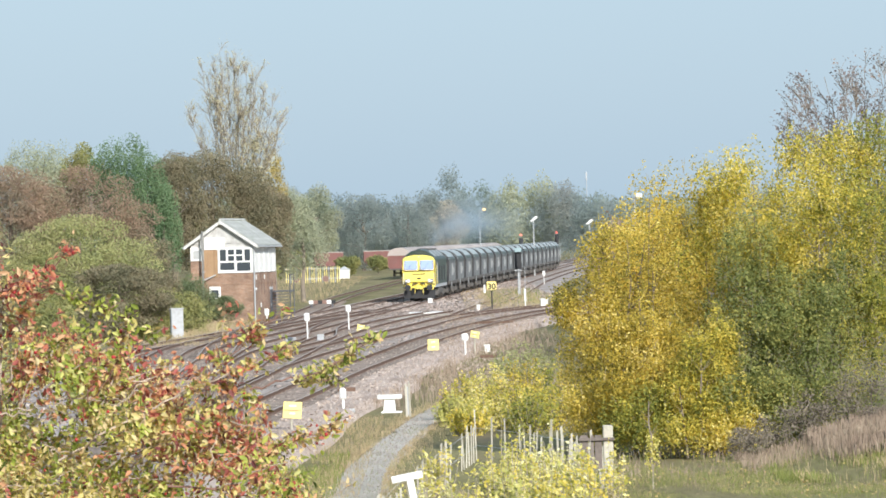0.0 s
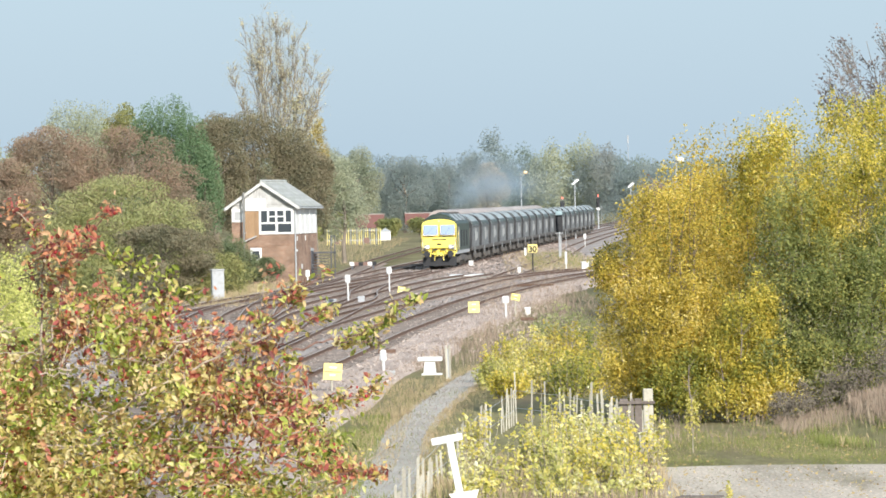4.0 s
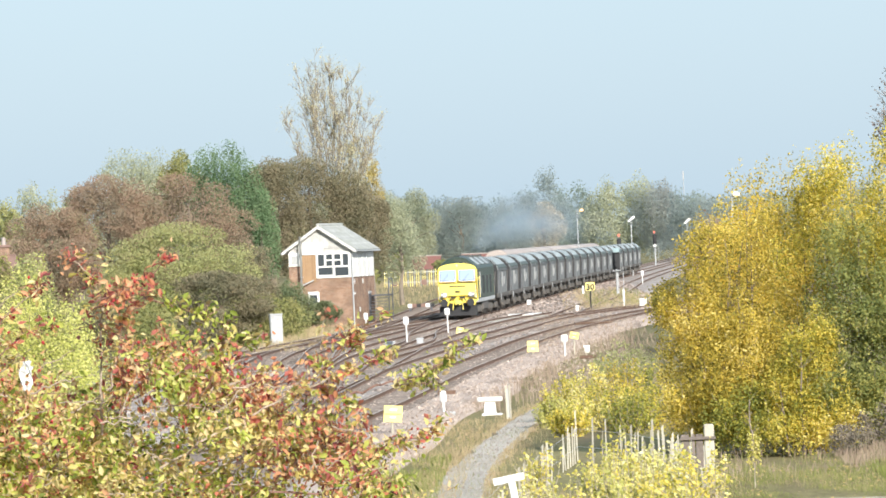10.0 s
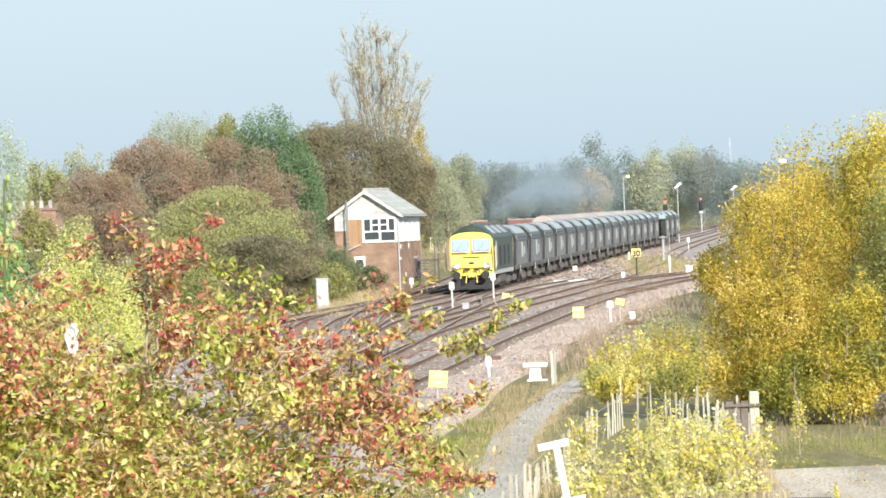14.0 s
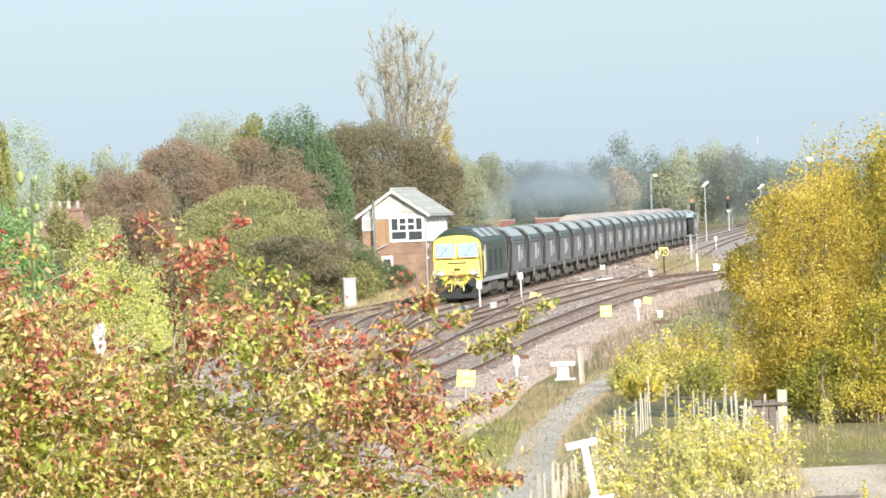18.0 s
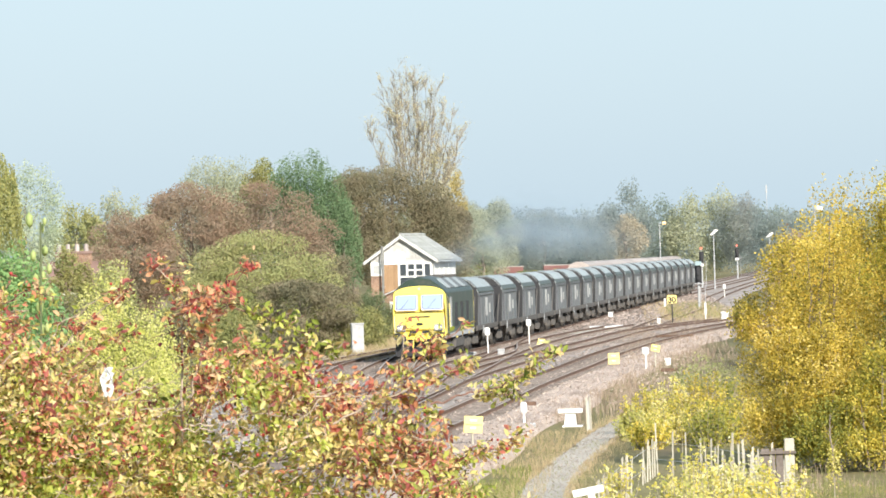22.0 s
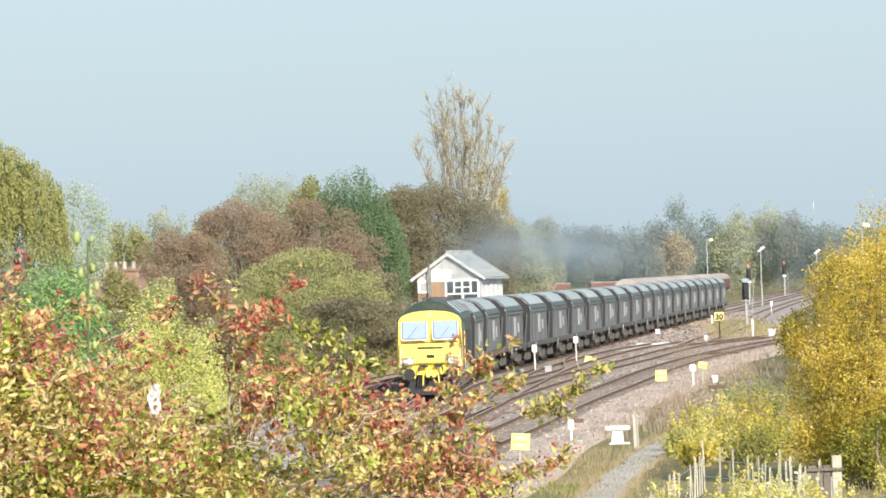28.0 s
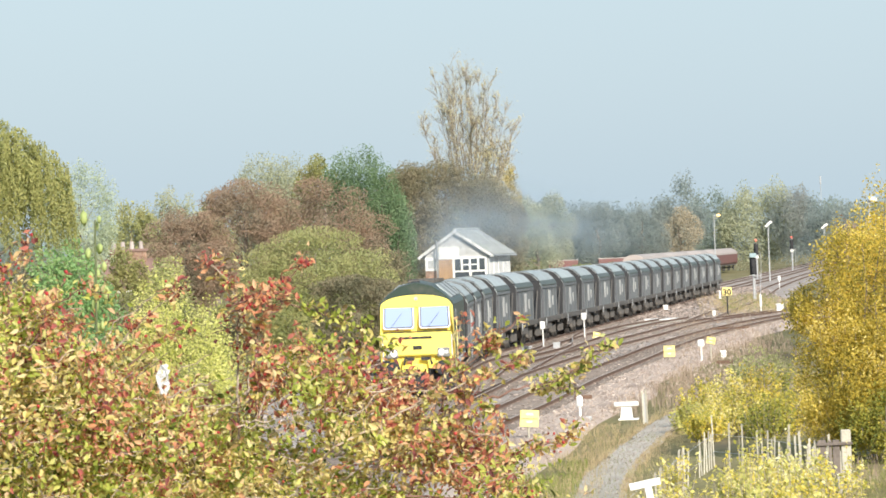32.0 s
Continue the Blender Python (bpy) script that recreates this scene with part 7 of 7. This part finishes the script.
tagged(scatter("cess_stones", cess_points(9000), 0.08, M["pinkstones"], squash=0.7, facing=0), "pinkish loose stones on the cess", "stones")
tagged(scatter("path_grit", path_points(5000), 0.05, M["stones"], squash=0.6, facing=0), "grit and crumbs on the worn path", "stones")
far_bed = bed_points(15000, 385, 640, -0.14)
tagged(scatter("ballast_stones", far_bed, 0.24, M["stones"], SLIVER, squash=0.7, facing=0), "dark and pale stones over the far ballast", "stones")
strewn("dry_grass", "weeds growing between the far tracks", 3500, 0.30, "straw", rect(1.5, 7.5, 400, 560, -0.2))
strewn("green_grass", "green weeds round the speed board", 2500, 0.35, "green_grass", rect(3.4, 8.5, 420, 540, -0.25))
tagged(scatter("rubble_stones", wedge(-0.6, 4.0, 200, 320, -0.30)(5000), 0.16, M["pinkstones"], squash=0.7, facing=0), "grey rubble among the weeds by the branch", "stones")
tagged(scatter("yard_stones", rect(3.2, 14, 88, 114, -0.265)(5000), 0.05, M["pinkstones"], squash=0.6, facing=0), "small loose stones on the yard", "stones")
tagged(scatter("yard_litter", rect(2.8, 14, 90, 116, -0.262)(900), 0.05, M["litter"], squash=0.5), "leaf litter scattered on the yard", "leaves")
tagged(scatter("fallen_leaves", rect(3.0, 14, 100, 134, -0.255)(1500), 0.08, M["litter"], squash=0.5), "fallen leaves along the yard edge", "leaves")

# ---- briar in front of the camera ----


def briar():
    """A wild rose bush: leafy twigs fill its body, long canes rise and reach out of it."""
    base = np.array([-1.2, 16.0, mound(-1.2, 16.0)])
    th = empty("briar", pose(*base), "wild rose briar with yellow, green and red autumn leaves and hips", "shrub")
    tx = [-2.9, -2.3, -1.95, -1.87, -1.74, -1.64, -1.52, -1.37, -1.25, -1.19, -1.06, -0.90, -0.82, -0.75, -0.60, -0.54, -0.46, -0.42, -0.36, -0.28, -0.15]
    tz = [5.02, 4.98, 4.99, 4.98, 4.98, 4.89, 4.80, 4.74, 4.70, 4.75, 4.82, 4.80, 4.74, 4.69, 4.61, 4.54, 4.46, 4.37, 4.24, 4.05, 3.85]
    top = lambda x: np.interp(x, tx, tz)
    young, old = bmesh.new(), bmesh.new()
    leaf = {"briargreen": [], "briargold": [], "briarred": []}
    kinds = list(leaf)
    hips = []

    def red_drift(x, z):
        """How red the bush is here: a drift low by the path, lesser ones along the top."""
        d = 0.75 * np.exp(-((x + 0.62) / 0.22) ** 2 - ((z - 4.46) / 0.12) ** 2) + 0.7 * np.exp(-((x + 0.85) / 0.14) ** 2 - ((z - 4.74) / 0.07) ** 2) + 0.3 * np.exp(-((x + 1.55) / 0.3) ** 2 - ((z - 4.75) / 0.15) ** 2)
        return np.clip(0.06 + 0.66 * d + 0.22 * np.sin(x * 13 + 2.2 * np.sin(z * 11)) * np.sin(z * 17 + x * 6), 0.02, 0.95)

    def put(pts, kind):
        leaf[kind].append(np.asarray(pts))

    def along(knots, n):
        k = np.array(knots, float)
        c = np.concatenate([[0], np.cumsum(np.linalg.norm(np.diff(k, axis=0), axis=1))])
        u = np.linspace(0, c[-1], n)
        return np.stack([np.interp(u, c, k[:, a]) for a in range(3)], 1)

    def cane(knots, r, per, kinds_, bm, reach=0.022, bare=0.0, hip=0.0, clump=4):
        """A cane through (x, z) knots, with leaf clusters per metre."""
        y = 15.75 + rng.uniform(-0.25, 0.2)
        line = along([(x, y, z) for x, z in knots], 4 * len(knots))
        line[1:-1] += rng.normal(size=(len(line) - 2, 3)) * 0.004
        m_ = len(line)
        for a in range(m_ - 1):
            tube(bm, line[a] - base, line[a + 1] - base, r * (1 - 0.7 * a / m_), r * (1 - 0.7 * (a + 1) / m_), 5, False)
        length = np.linalg.norm(np.diff(line, axis=0), axis=1).sum()
        for _ in range(int(per * length)):
            u = bare + (1 - bare) * rng.random()
            c = line[min(int(u * m_), m_ - 1)]
            tip = c + rng.normal(size=3) * np.array([1, 1, 0.9]) * reach + np.array([0.004, 0, 0.006])
            tube(young, c - base, tip - base, 0.0014, 0.0009, 3, False)
            k = kinds_[int(rng.random() * len(kinds_))]
            put(c + (tip - c) * rng.random((clump, 1)) ** 0.6 + rng.normal(size=(clump, 3)) * 0.011, kinds[k])
            if rng.random() < hip:
                hips.append(tip + rng.normal(size=3) * 0.008)

    G, Y, R_ = 0, 1, 2
    # canes that rise out of the bush
    cane([(-1.214, 4.55), (-1.214, 4.743), (-1.198, 4.93), (-1.203, 5.0), (-1.247, 5.072), (-1.307, 5.113)], 0.0042, 95, (R_, Y, R_, G, Y), old, 0.028, 0.45, 0.3)
    cane([(-1.21, 4.96), (-1.12, 4.99), (-1.06, 4.985)], 0.0028, 150, (R_, Y, R_, R_), young, 0.022, 0.0, 0.4)
    cane([(-1.196, 4.976), (-1.093, 5.018), (-1.029, 5.055), (-0.973, 5.099)], 0.0028, 110, (R_,), young, 0.012, 0.1, 0.6)
    cane([(-1.188, 4.72), (-1.128, 4.942), (-1.063, 4.986)], 0.0030, 70, (R_, Y), old, 0.016, 0.5, 0.3)
    cane([(-1.12, 4.95), (-1.064, 4.971), (-0.972, 4.936), (-0.865, 4.897)], 0.0026, 120, (G, G, G, Y), young, 0.020, 0.35)
    cane([(-1.62, 4.80), (-1.52, 4.881), (-1.422, 4.97), (-1.342, 5.029)], 0.0032, 90, (R_, R_, Y), old, 0.018, 0.2, 0.4)
    cane([(-1.50, 4.82), (-1.40, 4.90), (-1.30, 4.92)], 0.0026, 110, (R_, Y, G), young, 0.02, 0.3, 0.3)
    cane([(-1.95, 4.85), (-1.87, 5.02), (-1.80, 5.10), (-1.74, 5.16)], 0.0036, 95, (R_, Y, R_), old, 0.022, 0.2, 0.4)
    cane([(-1.75, 4.88), (-1.68, 5.0), (-1.60, 5.04), (-1.53, 5.02)], 0.0032, 90, (R_, G, Y), young, 0.022, 0.3, 0.3)
    cane([(-2.1, 4.9), (-2.05, 5.1), (-2.0, 5.2)], 0.0036, 90, (R_, Y, G), old, 0.024, 0.2, 0.3)
    cane([(-0.656, 4.60), (-0.612, 4.811), (-0.592, 4.904)], 0.0024, 40, (Y, R_), old, 0.012, 0.5)
    cane([(-0.70, 4.62), (-0.63, 4.80), (-0.565, 4.88)], 0.0022, 36, (Y, R_), old, 0.012, 0.5)
    cane([(-0.66, 4.66), (-0.622, 4.75), (-0.524, 4.854), (-0.429, 4.905)], 0.0026, 60, (Y, R_, G), young, 0.016, 0.35)
    cane([(-0.545, 4.832), (-0.51, 4.85)], 0.002, 260, (Y, Y, G, R_), young, 0.02)
    # the long pale cane that crosses in front of the rails, with sprigs at its end
    cane([(-1.05, 4.52), (-0.94, 4.584), (-0.781, 4.663), (-0.654, 4.72), (-0.528, 4.761), (-0.425, 4.811)], 0.0042, 60, (G, Y, R_), old, 0.018, 0.55)
    cane([(-0.45, 4.79), (-0.415, 4.800)], 0.002, 300, (G, G, Y), young, 0.016)
    cane([(-0.528, 4.70), (-0.436, 4.726), (-0.343, 4.738), (-0.279, 4.774), (-0.207, 4.818)], 0.0030, 60, (G, Y), young, 0.012, 0.3)
    for x, z, n_ in ((-0.362, 4.726, 15), (-0.335, 4.735, 18), (-0.325, 4.712, 12), (-0.276, 4.772, 12), (-0.214, 4.806, 10), (-0.225, 4.825, 7)):
        cane([(x - 0.025, z - 0.005), (x + 0.03, z + 0.015)], 0.002, n_ / 0.11, (G, Y, Y, G), young, 0.016)
    cane([(-0.90, 4.68), (-0.80, 4.74), (-0.66, 4.73), (-0.57, 4.71)], 0.0028, 80, (R_, R_, Y), young, 0.014, 0.2, 0.2)
    cane([(-0.78, 4.63), (-0.69, 4.613), (-0.537, 4.556), (-0.444, 4.54), (-0.349, 4.583), (-0.278, 4.611)], 0.0040, 120, (R_, Y, R_, Y, G), old, 0.020, 0.25, 0.15)
    cane([(-0.75, 4.45), (-0.604, 4.438), (-0.421, 4.368), (-0.296, 4.375)], 0.0034, 70, (R_, R_, Y), young, 0.016, 0.3, 0.15)
    cane([(-0.43, 4.36), (-0.385, 4.375), (-0.36, 4.35)], 0.0022, 190, (R_, R_, Y), young, 0.016)
    cane([(-0.33, 4.37), (-0.285, 4.375)], 0.0022, 180, (R_, Y), young, 0.014)
    # short shoots all along the top
    for _ in range(95):
        x = -2.3 + 1.85 * rng.random()
        if -1.58 < x < -1.2 and rng.random() < 0.75:
            continue
        z = float(top(x)) - 0.04
        cane([(x - 0.04 * rng.random(), z - 0.08), (x + rng.normal() * 0.03, z + 0.02), (x + 0.02 + rng.normal() * 0.05, z + rng.uniform(0.03, 0.13))], 0.0022, 80, [(G, Y, R_), (R_, R_, Y), (G, G, Y)][int(rng.random() * 3)], (young, old)[int(rng.random() * 2)], 0.015, 0.2, 0.15)
    # bare canes that show through the thin parts
    for _ in range(150):
        x = -2.2 + 1.8 * rng.random()
        z = float(top(x)) - rng.uniform(0.0, 0.4)
        a = rng.uniform(-0.3, 0.9)
        ln = rng.uniform(0.08, 0.26)
        cane([(x, z), (x + ln * 0.5 * math.cos(a), z + ln * 0.5 * math.sin(a) + 0.01), (x + ln * math.cos(a), z + ln * math.sin(a))], 0.0026, 12, (Y, R_, G), old, 0.012)
    # the body: twigs with pairs of leaves, open near the top
    n = 25000
    x = -2.9 + 2.72 * rng.random(n)
    dz = rng.exponential(0.40, n)
    y = 16.0 + rng.normal(0, 0.35, n) - dz * 0.3
    z = top(x) - 0.01 - dz + 0.05 * np.sin(x * 23) + 0.04 * np.sin(x * 47 + y * 9)
    gap = np.sin(x * 9 + 3 * np.sin(z * 7)) * np.sin(z * 11 + x * 5) > np.where(x > -1.15, 0.0, -0.28) - dz * 1.5
    keep = gap & (rng.random(n) < 1 - 0.95 * np.exp(-dz / np.where(x > -1.15, 0.17, 0.09))) & (z > 3.15)
    root = np.stack([x, y, z], 1)[keep]
    way = rng.normal(size=root.shape) * np.array([1, 0.7, 0.8]) + np.array([0.35, -0.2, 0.45])
    way /= np.linalg.norm(way, axis=1)[:, None]
    ln = rng.uniform(0.05, 0.13, len(root))
    u = np.linspace(0.15, 1, 8)
    side = np.cross(way, rng.normal(size=way.shape))
    side /= np.linalg.norm(side, axis=1)[:, None]
    flip = np.array([1, -1] * 4) * 0.011
    twig = root[:, None, :] + way[:, None, :] * (ln[:, None] * u)[:, :, None] + side[:, None, :] * flip[None, :, None] + rng.normal(size=(len(root), 8, 3)) * 0.004
    p_red = red_drift(root[:, 0], root[:, 2])
    green = np.clip(0.46 + 0.33 * np.sin(root[:, 0] * 8 + 1.3) * np.sin(root[:, 2] * 10 + root[:, 0] * 4), 0.15, 0.85)
    dice = rng.random(len(root))
    pick = np.where(dice < p_red, R_, np.where(rng.random(len(root)) < green, G, Y))
    for k in range(3):
        put(twig[pick == k].reshape(-1, 3), kinds[k])
    for k in np.nonzero(rng.random(len(root)) < 0.10)[0]:
        tube(old if k % 2 else young, root[k] - base, root[k] + way[k] * ln[k] - base, 0.0016, 0.001, 3, False)
    hips += list(twig[rng.random(len(twig)) < 0.10][:, 3])
    tagged(part("cane_tangle", young, M["redtwig"], th), "thin reddish canes", kind="stuff")
    tagged(part("old_cane_tangle", old, M["oldcane"], th), "pale grey-brown old canes", kind="stuff")
    for k, lb in (("briargreen", "small green and lime leaves"), ("briargold", "small yellow and peach leaves"), ("briarred", "small crimson and rusty leaves")):
        scatter("leaves", np.concatenate(leaf[k]) - base, 0.0205, M[k], ROSELEAF, th, lb, spread=0.5, facing=0.33)
    ico = bmesh.new()
    bmesh.ops.create_icosphere(ico, subdivisions=1, radius=0.5)
    iv = np.array([v.co[:] for v in ico.verts])
    fi = np.array([[v.index for v in f.verts] for f in ico.faces])
    ico.free()
    scatter("hip_berries", np.array(hips) - base, 0.008, M["hip"], (iv * np.array([1, 1, 1.3]), fi), th, "red rose hips")


briar()


def seed_stalk():
    th = empty("seed_stalk", pose(-1.72, 16.7, 3.2), "tall stalk with pale green seed heads", "plant")
    part("stem", tb((0, 0, 0), (0.05, 0, 2.03), 0.006, 0.003, sides=5), M["ivy"], th)
    ico = bmesh.new()
    bmesh.ops.create_icosphere(ico, subdivisions=1, radius=0.5)
    shape = (np.array([v.co[:] for v in ico.verts]) * np.array([0.5, 0.5, 1.0]), np.array([[v.index for v in f.verts] for f in ico.faces]))
    ico.free()
    nodes_ = np.array([(0.05 + sx * 0.02, sy * 0.01, z) for z in (1.72, 1.80, 1.87, 1.95, 2.03) for sx, sy in ((-1, 1), (1, -1), (0.2, 1.5))]) + rng.normal(size=(15, 3)) * np.array([0.006, 0.006, 0.012])
    scatter("seed_heads", nodes_, 0.040, M["blossom"], shape, th, "pale green hanging seed heads", upright=True)


seed_stalk()


def plastic_scrap():
    bm = bmesh.new()
    grid = [[bm.verts.new((i * 0.012 - 0.03 + 0.008 * math.sin(j * 1.3 + i), 0.010 * math.sin(i * 2.1 + j * 1.7), j * 0.02 - 0.07 + 0.006 * math.cos(i * 1.9))) for i in range(6)] for j in range(8)]
    for j in range(7):
        for i in range(5):
            if (i * 3 + j * 5) % 7:
                bm.faces.new((grid[j][i], grid[j][i + 1], grid[j + 1][i + 1], grid[j + 1][i]))
    r = bmesh.ops.solidify(bm, geom=bm.faces[:], thickness=0.0015)
    ob = link("plastic_scrap", bm, M["plastic"])
    ob.matrix_world = pose(-1.38, 15.45, 4.79, 0, 8, 12) @ Matrix.Scale(0.55, 4)
    tagged(ob, "torn scrap of white plastic caught in the briar", "litter")


plastic_scrap()

# ---- exhaust ----


def smoke_puff(label, width, height, lean):
    """One thin veil of smoke, a shallow dish with a soft edge."""
    th = empty("smoke_puff", pose(0, 0, 0), label, "smoke", "exhaust smoke")
    bm = bmesh.new()
    ring = [bm.verts.new((math.cos(a), 0.0, math.sin(a))) for a in np.linspace(0, 2 * math.pi, 33)[:-1]]
    mid = bm.verts.new((0, -0.15, 0))
    for k in range(32):
        bm.faces.new((ring[k], ring[(k + 1) % 32], mid))
    w = part("wisp", bm, M["smoke"], th)
    w.matrix_basis = pose(0, 0, 0, 0, lean, 0) @ Matrix.Diagonal((width, 1, height, 1))
    return th


puffs = [smoke_puff("thin grey-blue veil of exhaust smoke", *s) for s in ((1.6, 1.3, -14), (2.6, 2.2, 8), (3.6, 2.8, -6), (4.6, 3.2, 5), (6.0, 3.4, -4), (8.0, 3.6, 3))]

# ---- what moves ----


def motions():
    """The coal train comes on along the main line, braking gently."""
    ys = np.arange(20, 1300, 0.5)
    xs = MAIN(ys)
    arc = np.concatenate([[0], np.cumsum(np.hypot(np.diff(xs), np.diff(ys)))])
    nose0 = np.interp(462.9, ys, arc)
    spot = lambda s: Vector((np.interp(s, arc, xs), np.interp(s, arc, ys), 0))
    times = [0, 4, 8, 12, 16, 20, 24, 28, 32]

    def run(thing, behind, a, b):
        rows = []
        for t in times:
            s = nose0 - 8.05 * t + behind
            p, q = spot(s + a), spot(s + b)
            d = (q - p).normalized()
            o = p - d * a
            rows.append((t, pose(o.x, o.y, 0, 0, 0, math.degrees(math.atan2(-d.x, d.y)))))
        walk(thing, rows)

    run(loco, 0, 3.9, 17.3)
    for k, w in enumerate(wagons):
        run(w, LOCO + 0.1 + k * WAGON_PITCH, 3.1, WAGON_PITCH - 3.1)
    # the exhaust hangs behind the silencer and drifts up
    for k, p in enumerate(puffs):
        rows = []
        for t in times:
            q = spot(nose0 - 8.05 * t + (24, 44, 68, 98, 136, 184)[k])
            rows.append((t, pose(q.x + (0.3, 0.4, 0.2, -0.2, -0.8, -1.6)[k], q.y, (4.9, 5.8, 6.5, 6.8, 6.6, 6.4)[k], 0, 0.4 * t, 0)))
        walk(p, rows)


motions()
